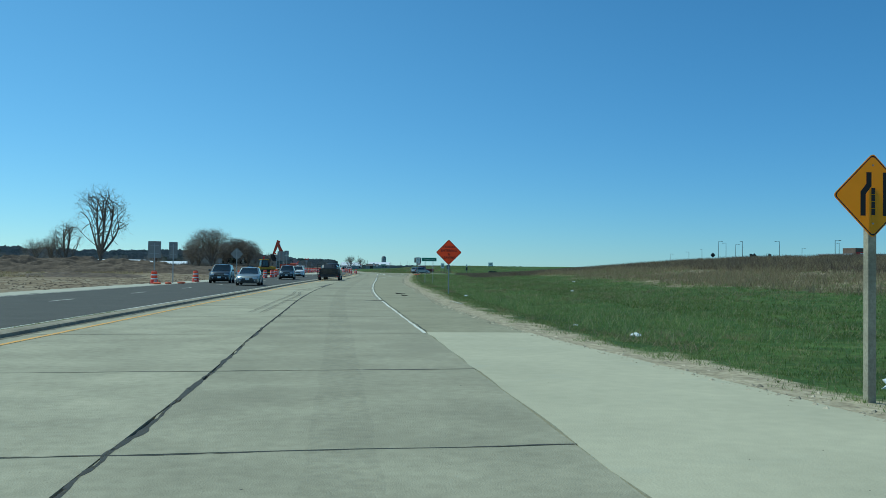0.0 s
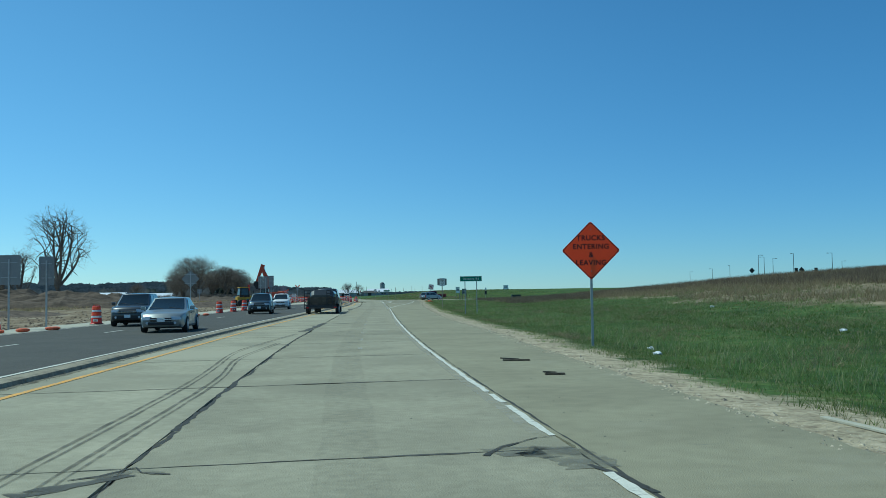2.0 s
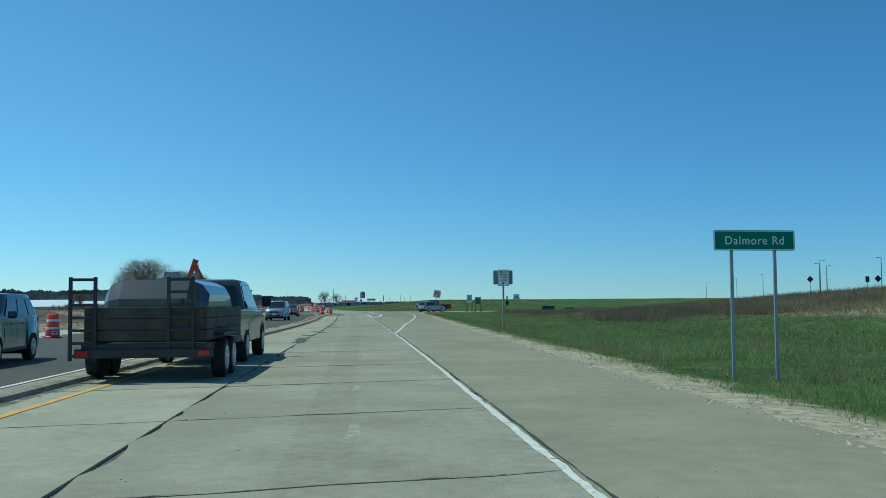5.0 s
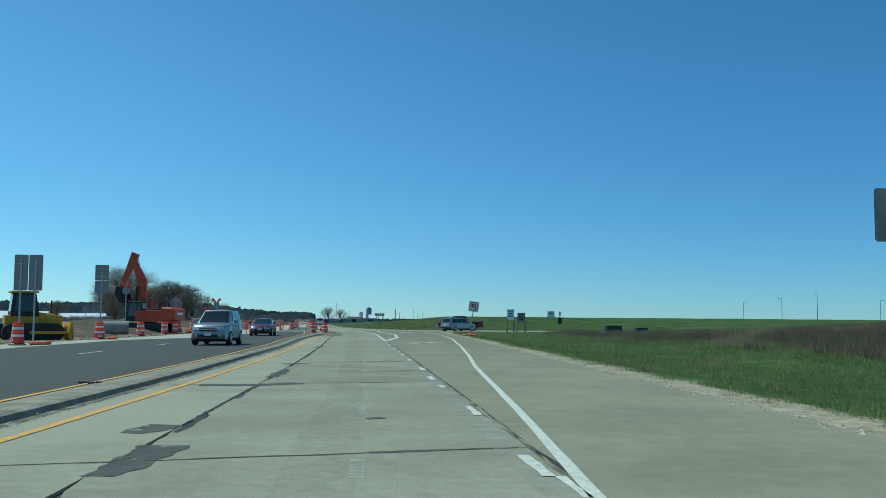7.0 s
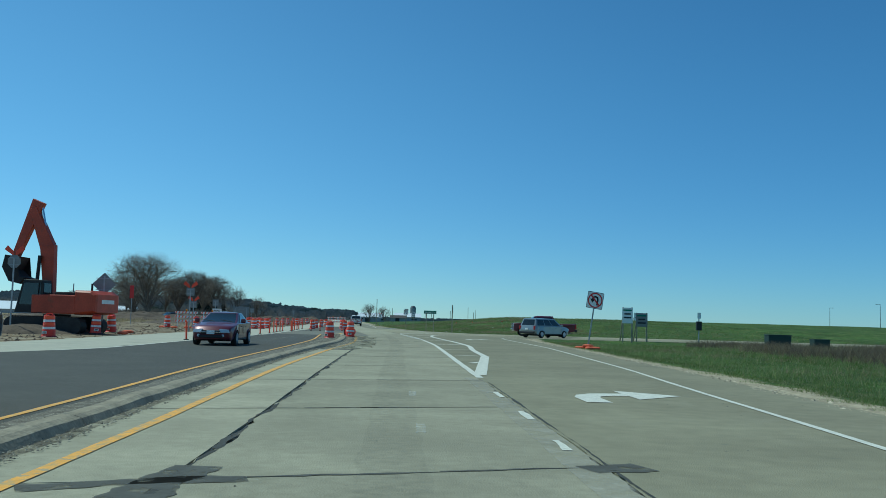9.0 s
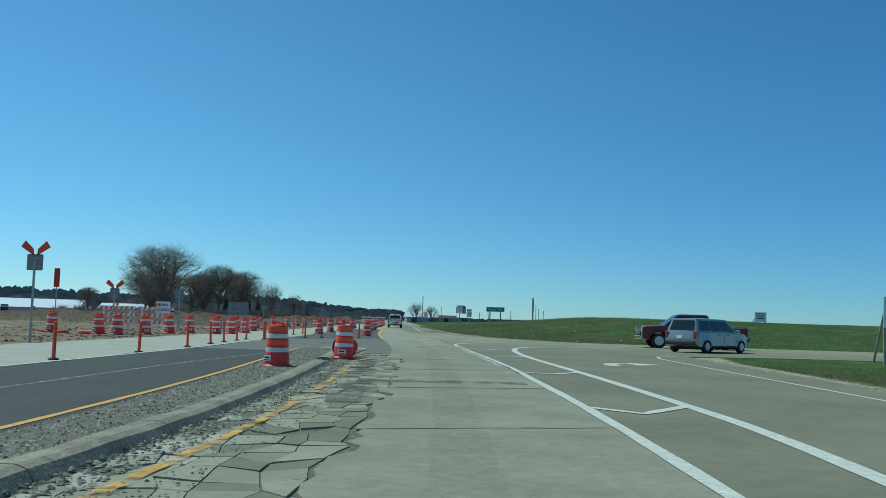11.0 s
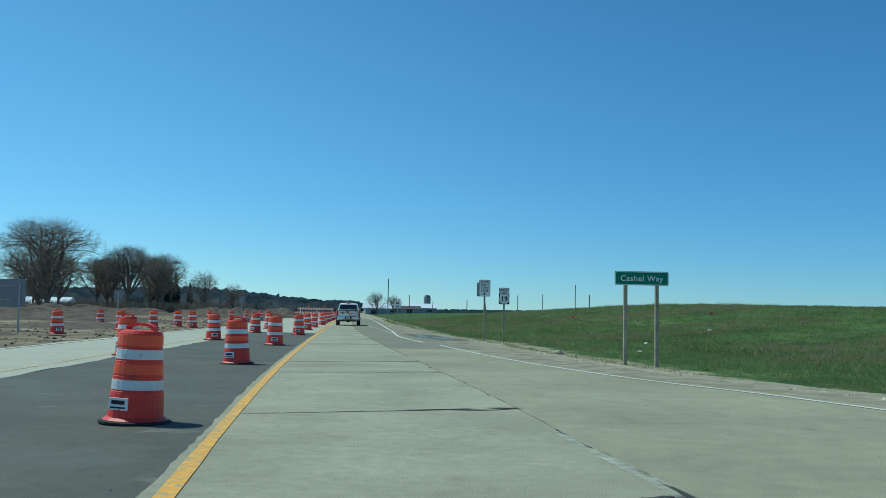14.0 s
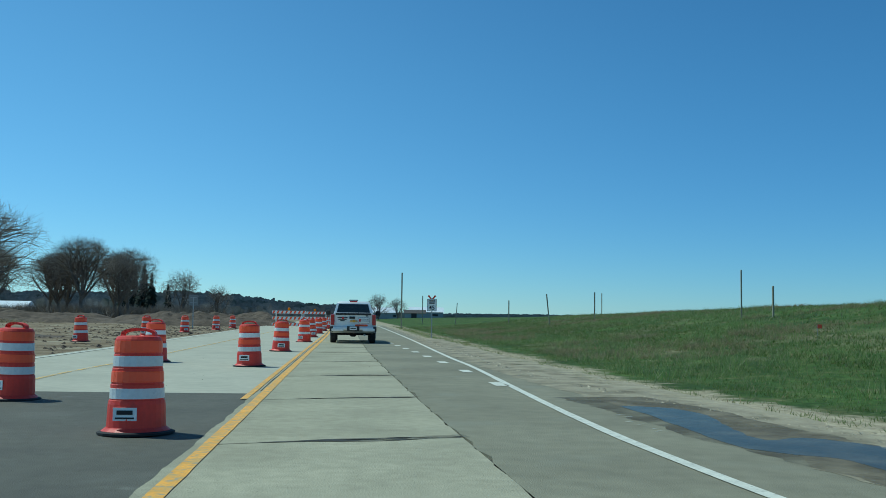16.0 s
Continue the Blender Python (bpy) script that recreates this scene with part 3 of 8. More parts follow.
stripe("yellow_lane_line", along(LANE_L, 310.5, 420, -0.11), 0.10, YELLOW_LINE, ragged=0.012, parent=marks)
stripe("opposite_white_edge", along(OPP_LEFT, -60, 150, 0.35), 0.11, WHITE_LINE, ragged=0.03, parent=marks)
for i in range(24):
    y = -38 + i * 12.2 - 6
    if y < 184:
        stripe("lane_dash", [(0.5 * (OPP_LEFT(q) + OPP_YELLOW(q)) - 0.2, q) for q in (y, y + 1, y + 2, y + 3)], 0.11, WHITE_LINE, ragged=0.01, parent=marks)
stripe("temporary_white_line", along(OPP_LEFT, 196.5, 251.5, 0.12) + [(-7.3, 253.2), (-6.4, 255.4), (-5.1, 258.0), (-3.6, 260.0), (-1.4, 261.3)], 0.13, WHITE_LINE, ragged=0.03, z=0.0085, parent=marks)
TURN = line([(136, 2.64), (142, 3.22), (156, 4.45), (161, 5.03), (178, 6.7), (186, 7.35), (193, 8.05), (208, 9.0), (216, 9.5), (232, 9.75), (240, 9.95)], 3)
stripe("turn_lane_line", along(TURN, 135.4, 240) + [(10.4, 242.4), (11.6, 244.2), (13.4, 245.3), (17, 246.4), (60, 247)], 0.115, WHITE_LINE, ragged=0.012, parent=marks)
stripe("far_edge_line", smooth_path([(30, 266.0), (14, 266.4), (8.8, 267.3), (6.6, 270.2), (5.3, 274.0), (4.1, 277.0), (2.9, 281.5), (1.98, 286.3)]), 0.12, WHITE_LINE, ragged=0.02, parent=marks)
stripe("far_edge_line", [(1.95, 286.5), (1.86, 287.15)], 0.12, WHITE_LINE, ragged=0.02, parent=marks)
stripe("far_edge_line", smooth_path([(1.83, 287.35), (1.30, 291.6), (0.92, 294.8)]), 0.12, WHITE_LINE, ragged=0.02, parent=marks)
for i, (a, q) in enumerate(((-1.0, 313.7), (-1.3, 317.8), (-1.62, 321.9), (-1.92, 325.6), (-2.2, 329.2), (-2.5, 332.6), (-2.8, 336), (-3.1, 339.5))):
    stripe("lane_dash", [(a, q), (a - 0.07, q + 0.95)], 0.24, WHITE_LINE, parent=marks)
stripe("far_edge_line", smooth_path([(0.42, 297.8), (0.3, 298.6), (-0.4, 304.2), (-0.72, 309), (-1.02, 320), (-1.35, 327), (-2.35, 353), (-4.6, 403), (-6, 430)]), 0.13, WHITE_LINE, ragged=0.012, parent=marks)
stripe("gore_line", along(LANE_R, 187.5, 249.5, 0.02) + [(2.28, 251.4), (2.27, 252.4)], 0.17, WHITE_LINE, ragged=0.025, z=0.0085, parent=marks)
stripe("gore_side", [(3.42, 188.6), (3.9, 193.0), (4.74, 200.7)], 0.30, WHITE_LINE, parent=marks)
stripe("gore_line", smooth_path([(4.74, 200.7), (4.95, 208), (5.3, 214), (5.32, 218), (5.1, 226), (4.72, 235), (4.62, 240), (4.75, 245), (5.2, 249.0), (6.4, 252.2), (9, 255.0), (13.5, 257.4), (30, 258.0)]), 0.24, WHITE_LINE, parent=marks)
stripe("gore_nose", smooth_path([(2.30, 251.6), (2.33, 253.0), (2.52, 254.2), (2.92, 255.7), (3.5, 257.2), (4.3, 258.7), (5.4, 260.0)]), 0.20, WHITE_LINE, z=0.0105, ragged=0.02, parent=marks)
stripe("yellow_side_line", [(5.7, 260.1), (9, 260.5), (30, 260.3)], 0.09, YELLOW_LINE, parent=marks)
stripe("yellow_side_line", [(5.75, 259.9), (9, 260.25), (30, 260.05)], 0.09, YELLOW_LINE, parent=marks)
stripe("gore_bar", smooth_path([(2.85, 255.3), (3.5, 255.1), (5.04, 257.1), (7.0, 259.0), (8.5, 259.8)]), 0.19, WHITE_LINE, z=0.0095, parent=marks)
for pts in ([(3.72, 194.8), (4.2, 195.9)], [(3.7, 201.2), (4.7, 200.9)], [(3.66, 207.6), (4.9, 208.2)], [(3.64, 217.4), (4.3, 216.6), (5.3, 218.1)], [(3.42, 226.8), (4.2, 226.4), (5.05, 227.6)],
            [(3.1, 236.4), (3.9, 236.8), (4.66, 238.0)], [(2.66, 246.0), (3.51, 245.1), (4.70, 246.95)]):
    stripe("gore_bar", pts, 0.20, WHITE_LINE, parent=marks, z=0.0095)


def turn_arrow(x, y):
    """Right-turn arrow: stem bending into a head that points to the right."""
    pts = [(0, 0), (0.0, 1.0), (0.12, 1.5), (0.45, 1.9), (1.05, 2.05), (1.05, 2.75), (2.05, 1.75), (1.05, 0.75), (1.05, 1.5), (0.75, 1.45), (0.5, 1.25), (0.42, 0.9), (0.42, 0.0)]
    return mesh_ob("turn_arrow", [(x + a, y + b, 0.0075) for a, b in pts], [tuple(range(len(pts)))[::-1]], WHITE_LINE, marks)


turn_arrow(4.45, 181.6)
turn_arrow(6.6, 232.3)
def stain(name, color, cover, s1, lo=0.38, hi=0.68):
    """A thin see-through film on the pavement: its edges fade in noise."""
    m = material(name, color, 0.9, vary=0.2, scale=2)
    n, l = m.node_tree.nodes, m.node_tree.links
    b, out = n["Principled BSDF"], n["Material Output"]
    geo, t, r = n.new("ShaderNodeNewGeometry"), n.new("ShaderNodeTexNoise"), n.new("ShaderNodeMapRange")
    t.inputs["Scale"].default_value, t.inputs["Detail"].default_value = s1, 6
    l.new(geo.outputs["Position"], t.inputs["Vector"])
    r.inputs["From Min"].default_value, r.inputs["From Max"].default_value = lo, hi
    r.inputs["To Max"].default_value = cover
    l.new(t.outputs["Fac"], r.inputs["Value"])
    l.new(r.outputs[0], b.inputs["Alpha"])
    return m


stripe("worn_line_band", along(EDGE, 46.4, 118, -0.09), 0.20, stain("pale_line_residue", (0.50, 0.47, 0.38), 0.45, 3.0, 0.30, 0.62), z=0.0058, ragged=0.04, parent=marks, step=0.1)
stripe("worn_line_band", along(EDGE, 118, 187.3, -0.13), 0.34, stain("worn_line_residue", (0.50, 0.47, 0.38), 0.55, 2.5, 0.30, 0.70), z=0.0058, ragged=0.03, parent=marks, step=0.12)
SKID = stain("rubber_skid_mark", (0.085, 0.08, 0.066), 0.6, 3.0, 0.2, 0.65)
OIL = stain("oil_drip_stain", (0.19, 0.182, 0.145), 0.15, 9.0, 0.35, 0.75)
stripe("worn_yellow_line", along(YELLOW, 205.1, 237.5, 0.02), 0.125, stain("worn_yellow_paint", (0.72, 0.40, 0.09), 0.9, 2.2, 0.42, 0.58), z=0.0065, ragged=0.06, parent=marks, step=0.08)
WORN_FILM = stain("thin_worn_patch", (0.13, 0.12, 0.092), 0.55, 2.2, 0.34, 0.62)
PATCH_FILM = stain("worn_asphalt_patch", (0.10, 0.096, 0.079), 0.86, 5.0, 0.26, 0.46)
for pts, w in (([(-4.6, 82.3), (-3.4, 82.2), (-2.4, 82.1)], 0.28), ([(-2.5, 75.0), (-2.35, 78.5), (-2.2, 82.4), (-2.05, 86)], 0.26), ([(-1.7, 84.6), (-0.9, 84.8), (-0.2, 85.0)], 0.30), ([(-1.3, 126), (-1.3, 128.6), (-1.35, 131)], 0.34), ([(-1.3, 133.4), (-1.2, 134.6)], 0.4),
               ([(-1.3, 140.0), (-1.05, 140.8)], 0.34), ([(-0.95, 137.2), (-0.75, 139.0)], 0.34), ([(-1.7, 147.5), (-0.6, 147.6), (0.1, 148.0)], 0.42), ([(-0.62, 150), (-0.45, 153.5)], 0.24), ([(-0.75, 156.1), (-0.1, 156.5)], 0.62),
               ([(-1.2, 173.3), (-0.5, 173.6), (0.3, 173.8)], 0.26), ([(-0.32, 172.9), (-0.15, 174.4)], 0.36), ([(3.0, 174.6), (3.55, 174.8)], 0.34), ([(-0.1, 222.0), (1.2, 222.3), (3.2, 222.3)], 0.85), ([(0.0, 217), (0.1, 219.5), (-0.1, 222)], 0.5),
               ([(-0.3, 224), (-0.45, 228), (-0.5, 231)], 0.42), ([(-0.9, 221), (-0.8, 224)], 0.4), ([(0.6, 86.2), (1.3, 86.9)], 0.12), ([(1.2, 141.4), (1.42, 141.5)], 0.16), ([(2.1, 158.9), (2.3, 158.95)], 0.10), ([(0.9, 262.4), (1.1, 262.5)], 0.10), ([(-1.1, 300.6), (-0.9, 300.7)], 0.10)):
    stripe("dark_patch", pts, w * 1.15, PATCH_FILM if pts[0][1] < 200 else WORN_FILM, z=0.006, ragged=0.16 + 0.1 * w, parent=road, step=0.06)
for pts in ([(-2.9, 33), (-3.0, 45), (-3.05, 53.7), (-3.4, 61.7), (-3.1, 66.8), (-2.6, 73)], [(-2.5, 33), (-2.6, 45), (-2.65, 53.5), (-3.0, 59.2), (-2.7, 66)]):
    for off, w in ((-0.055, 0.05), (0.05, 0.04)):
        stripe("skid_mark", smooth_path([(x + off, y) for x, y in pts]), w, SKID, z=0.005, ragged=0.03, parent=road)
stripe("oil_stain", [(0.5 * (LANE_L(q) + LANE_R(q)) - 0.1, q) for q in range(-40, 262, 6)], 0.6, OIL, z=0.004, ragged=0.08, parent=road)
stripe("old_white_line", along(OLD_LEFT, 262, 420, 0.35), 0.12, WHITE_LINE, ragged=0.03, z=0.008, parent=marks)
stripe("old_yellow_line", [(-7.9, 268), (-8.1, 278), (-8.5, 290), (-8.8, 305), (-9.6, 316), (-9.9, 326), (-11.0, 350), (-13.4, 400)], 0.10, stain("faded_yellow_paint", (0.74, 0.47, 0.13), 0.75, 4.0, 0.3, 0.6), z=0.008, parent=marks)
stripe("faint_white_line", [(-5.2, 216), (-4.85, 224.5), (-4.7, 227.3), (-4.3, 231.4), (-3.9, 236)], 0.10, stain("rubbed_white_paint", (0.6, 0.6, 0.52), 0.6, 4.0, 0.3, 0.7), z=0.006, parent=marks)
stripe("concrete_fringe", along(LANE_L, 256, 312, -0.005), 0.10, CONCRETE, z=0.0045, ragged=0.06, parent=road, step=0.06)
FAINT = stain("faint_lane_paint", (0.62, 0.61, 0.52), 0.55, 6.0, 0.3, 0.7)
for q in range(62, 186, 5):
    stripe("faint_lane_dash", [(0.5 * (LANE_L(q) + LANE_R(q)) + 0.2, q), (0.5 * (LANE_L(q) + LANE_R(q)) + 0.22, q + 1.0)], 0.12, FAINT, z=0.0055, parent=marks)
# broken corners of the slab where the joint meets the lane's two edges
FILL_FILM = stain("grey_joint_fill", (0.20, 0.19, 0.15), 0.75, 3.0, 0.30, 0.60)
DARK_CRACK = stain("open_crack", (0.05, 0.047, 0.039), 0.95, 6.0, 0.26, 0.42)
stripe("dark_patch", [(-2.75, 44.2), (-2.3, 44.62), (-2.1, 44.95)], 0.30, PATCH_FILM, z=0.006, ragged=0.22, parent=road, step=0.04)
stripe("dark_patch", [(-2.3, 44.8), (-2.08, 45.1), (-1.85, 44.95)], 0.16, FILL_FILM, z=0.0065, ragged=0.12, parent=road, step=0.04)
stripe("grey_stain", [(0.95, 45.45), (1.35, 45.6), (1.62, 45.25), (1.72, 44.6)], 0.42, FILL_FILM, z=0.006, ragged=0.3, parent=road, step=0.04)
stripe("grey_stain", [(1.35, 45.75), (1.68, 45.6)], 0.22, WORN_FILM, z=0.0065, ragged=0.2, parent=road, step=0.04)
for pts in ([(-2.5, 44.75), (-2.3, 44.9), (-2.1, 45.25), (-2.0, 45.0), (-1.75, 44.9)], [(0.88, 45.31), (1.05, 45.75), (1.5, 46.25), (1.66, 46.3)], [(1.66, 44.75), (1.78, 44.3), (1.86, 43.6)]):
    stripe("crack", pts, 0.05, DARK_CRACK, z=0.007, ragged=0.06, parent=road, step=0.04)
# crumbled joint and worn line short of the painted nose
stripe("dark_patch", [(1.3, 247.75), (1.75, 247.85), (2.3, 248.2)], 0.42, WORN_FILM, z=0.006, ragged=0.3, parent=road, step=0.04)
for off in (-0.16, -0.05, 0.07):
    stripe("crack", [(-0.44, 246.95 + off), (0.1, 247.15 + off * 0.6), (0.9, 247.55 + off), (1.5, 247.75 + off * 1.3), (2.2, 248.15 + off)], 0.03, DARK_CRACK, z=0.007, ragged=0.1, parent=road, step=0.05)
stripe("worn_white_line", [(0.95, 268.8), (1.23, 265.6), (1.60, 260.4), (1.76, 256.8), (1.84, 255.1)], 0.11, FAINT, z=0.0058, ragged=0.05, parent=marks, step=0.08)
PEELING = stain("peeling_white_paint", (0.66, 0.64, 0.54), 0.85, 3.5, 0.36, 0.52)
stripe("worn_white_line", along(LANE_R, 230, 244.5, -0.15), 0.16, PEELING, z=0.0058, ragged=0.05, parent=marks, step=0.06)
stripe("crack", along(LANE_R, 226, 248.5, -0.05), 0.035, DARK_CRACK, z=0.0088, ragged=0.07, parent=road, step=0.06)
stripe("crack", [(1.28, 265.6), (1.66, 260.4), (1.82, 256.8), (1.90, 255.0), (2.1, 253.3), (2.16, 251.4), (2.28, 249.2)], 0.035, DARK_CRACK, z=0.007, ragged=0.06, parent=road, step=0.06)
stripe("kerb_dirt", along(YELLOW, -60, 204, -0.55), 0.20, stain("kerb_foot_dirt", (0.12, 0.10, 0.07), 0.7, 3.0, 0.32, 0.6), z=0.004, ragged=0.12, parent=road)
stripe("broken_bed", along(lambda q: 0.5 * (YELLOW(q) - 0.64 + LANE_L(q) + 0.9), 205.5, 236.8), 1.95, BED, z=-0.022, ragged=0.05, parent=road)


# ---- shapes ----
def lathe(profile, n=24, axis="z"):
    bm = bmesh.new()
    rings = []
    for r, z in profile:
        ring = []
        for i in range(n):
            a = 2 * math.pi * i / n
            p = (r * math.cos(a), r * math.sin(a), z)
            ring.append(bm.verts.new(p if axis == "z" else (z, p[0], p[1])))
        rings.append(ring)
    for a, b in zip(rings, rings[1:]):
        for i in range(n):
            bm.faces.new((a[i], a[(i + 1) % n], b[(i + 1) % n], b[i]))
    bm.faces.new(rings[0][::-1])
    bm.faces.new(rings[-1])
    return bm


def box(size, at=(0, 0, 0), bevel=0.0, bm=None, turn=None):
    b = bmesh.new()
    bmesh.ops.create_cube(b, size=1.0, matrix=Matrix.Diagonal((*size, 1)))
    if bevel:
        bmesh.ops.bevel(b, geom=b.edges[:], offset=bevel, segments=2, affect="EDGES", profile=0.5)
    m = Matrix.Translation(at) @ (turn or Matrix())
    bmesh.ops.transform(b, matrix=m, verts=b.verts[:])
    if bm is None:
        return b
    me = bpy.data.meshes.new("tmp")
    b.to_mesh(me)
    b.free()
    bm.from_mesh(me)
    bpy.data.meshes.remove(me)
    return bm


def plate(points, thick, at=(0, 0, 0)):
    """A flat panel in the xz plane, its face towards -y."""
    bm = bmesh.new()
    front = [bm.verts.new((at[0] + x, at[1], at[2] + z)) for x, z in points]
    back = [bm.verts.new((at[0] + x, at[1] + thick, at[2] + z)) for x, z in points]
    bm.faces.new(front)
    bm.faces.new(back[::-1])
    n = len(points)
    for i in range(n):
        bm.faces.new((front[i], back[i], back[(i + 1) % n], front[(i + 1) % n]))
    return bm


def rounded(w, h, r=0.05, n=4):
    pts = []
    for cx, cz, a0 in ((w / 2 - r, h / 2 - r, 0), (-w / 2 + r, h / 2 - r, 90), (-w / 2 + r, -h / 2 + r, 180), (w / 2 - r, -h / 2 + r, 270)):
        for i in range(n + 1):
            a = radians(a0 + 90 * i / n)
            pts.append((cx + r * math.cos(a), cz + r * math.sin(a)))
    return pts


def diamond(d, r=0.05):
    pts = rounded(d / math.sqrt(2), d / math.sqrt(2), r)
    c = math.sqrt(0.5)
    return [((x - z) * c, (x + z) * c) for x, z in pts]


def frame_of(outer, inner, thick, at):
    """A flat border between two outlines with equal numbers of points."""
    bm = bmesh.new()
    o = [bm.verts.new((at[0] + x, at[1], at[2] + z)) for x, z in outer]
    q = [bm.verts.new((at[0] + x, at[1], at[2] + z)) for x, z in inner]
    n = len(o)
    for i in range(n):
        bm.faces.new((o[i], o[(i + 1) % n], q[(i + 1) % n], q[i]))
    return bm


def letters(text, size, at, mat, parent, spread=1.0, bold=0.0):
    """Raised lettering in the xz plane, read from -y."""
    cu = bpy.data.curves.new("lettering", "FONT")
    cu.body, cu.size, cu.align_x, cu.align_y, cu.extrude = text, size, "CENTER", "CENTER", 0.0015
    cu.space_character, cu.offset = spread, bold
    tmp = new("lettering_tmp", cu)
    me = bpy.data.meshes.new_from_object(tmp.evaluated_get(bpy.context.evaluated_depsgraph_get()))
    bpy.data.objects.remove(tmp)
    me.transform(pose(*at, 90, 0, 0))
    me.materials.clear()
    me.materials.append(mat)
    ob = new("lettering", me)
    ob.parent = parent
    return ob


# ---- construction barrels ----
barrel = thing("traffic_barrel", "orange plastic traffic barrel with white reflective bands", "traffic barrel", group="construction barrels")
part("base", lathe([(0.30, 0), (0.345, 0.0), (0.345, 0.035), (0.31, 0.06), (0.30, 0.07)], 20), BARREL, barrel, "flat weighted rubber base")
part("body", lathe([(0.295, 0.05), (0.285, 0.30), (0.278, 0.34), (0.268, 0.345), (0.265, 0.50), (0.258, 0.505), (0.252, 0.66), (0.245, 0.665), (0.240, 0.80), (0.236, 0.805), (0.232, 0.955), (0.215, 0.985), (0.17, 0.995)], 24), BARREL, barrel, smooth=False)
for z0, z1, r0, r1, m in ((0.355, 0.465, 0.2705, 0.268, BARREL_WHITE), (0.52, 0.635, 0.262, 0.2565, BARREL_BAND), (0.68, 0.79, 0.2475, 0.2435, BARREL_WHITE), (0.82, 0.945, 0.2385, 0.2355, BARREL_BAND)):
    part("band", lathe([(r0 - 0.01, z0), (r0 + 0.002, z0 + 0.004), (r1 + 0.002, z1 - 0.004), (r1 - 0.01, z1)], 24), m, barrel, "white reflective band" if m is BARREL_WHITE else "bright orange reflective band")
hb = bmesh.new()
for k in range(9):
    a0, a1 = math.pi * k / 9, math.pi * (k + 1) / 9
    p, q = Vector((-0.17 * math.cos(a0), 0, 0.985 + 0.075 * math.sin(a0) ** 0.6)), Vector((-0.17 * math.cos(a1), 0, 0.985 + 0.075 * math.sin(a1) ** 0.6))
    box(((q - p).length + 0.015, 0.075, 0.03), (p + q) / 2, 0.0, hb, pose(0, 0, 0, 0, -math.degrees(math.atan2(q.z - p.z, q.x - p.x))))
part("handle", hb, BARREL, barrel)
lab = box((0.24, 0.012, 0.13), (-0.02, -0.284, 0.21), 0.002)
part("label", lab, WHITE_SIGN, barrel, "white owner label with dark bars")
lb = box((0.16, 0.006, 0.042), (-0.02, -0.293, 0.228))
box((0.19, 0.006, 0.016), (-0.02, -0.293, 0.172), bm=lb)
part("rubber_ring", lathe([(0.34, 0), (0.385, 0.0), (0.385, 0.022), (0.34, 0.035)], 20), RUBBER, barrel, "black rubber ballast ring")
part("label_bars", lb, BLACK, barrel)

BARRELS = [(-16.3, 80.4), (-14.9, 91.5), (-13.3, 110.6), (-12.6, 121.8), (-12.3, 128.5), (-12.0, 134.5), (-12.4, 144.0), (-13.9, 163.0), (-13.8, 174.5), (-13.7, 188.5), (-13.7, 199.8),
           (-14.0, 210.5), (-14.9, 220.3), (-15.2, 224.3), (-19.5, 236.0), (-18.3, 252.0), (-2.4, 226.0), (-1.35, 231.3), (-15.6, 251.2), (-14.6, 250.9), (-13.7, 252.6), (-13.7, 257.0), (-13.4, 260.2),
           (-11.9, 260.4), (-11.5, 262.7), (-11.4, 266.5), (-16.4, 280.5), (-16.3, 287.0), (-15.8, 293.5), (-15.5, 301.0), (-15.6, 311.0), (-15.4, 317.0), (-15.3, 323.0), (-13.4, 318.6), (-21.9, 328.0), (-15.7, 336.0),
           (-15.9, 347.0), (-16.1, 357.0), (-16.2, 368.0), (-17.0, 380.0), (-3.55, 269.2), (-7.2, 272.2), (-7.7, 283.8), (-4.35, 280.6), (-5.0, 292.4), (-8.3, 310.2), (-5.6, 306.5), (-9.0, 321.0), (-6.4, 319.4), (-6.8, 329.0),
           (-7.1, 340.5), (-7.6, 350.0), (-8.1, 361.0), (-8.6, 372.0), (-9.1, 384.0), (-9.7, 396.0), (-8.0, 297.0), (-13.2, 265.5), (-13.0, 271.0), (-12.9, 277.0), (-17.5, 232.5)]
rng = random.Random(11)
for i, (bx, by) in enumerate(BARRELS):
    m = pose(bx, by, 0.0 if -13 < bx else 0.02, rng.uniform(-1.5, 1.5), rng.uniform(-1.5, 1.5), rng.uniform(-40, 40))
    if i == 0:
        barrel.matrix_world = m
    else:
        copy_thing(barrel, m)

tipped = copy_thing(barrel, pose(-1.50, 233.05, 0.29, -86, 0, 196))
tipped["label"] = "orange traffic barrel lying on its side"

# ---- tube delineators ----
TUBE = material("delineator_orange_tube", (0.85, 0.085, 0.035), 0.5, vary=0.06, random=0.1)
tube = thing("delineator_post", "slim orange plastic delineator post on a rubber foot", "delineator", group="delineators along the white line")
part("tube", lathe([(0.045, 0.03), (0.045, 0.86), (0.03, 0.90), (0.012, 0.91)], 10), TUBE, tube)
part("foot", lathe([(0.13, 0.0), (0.13, 0.02), (0.06, 0.045)], 12), RUBBER, tube)
for z in (0.62, 0.76):
    part("band", lathe([(0.044, z), (0.048, z + 0.005), (0.048, z + 0.07), (0.044, z + 0.075)], 10), BARREL_BAND, tube, "bright orange reflective band")
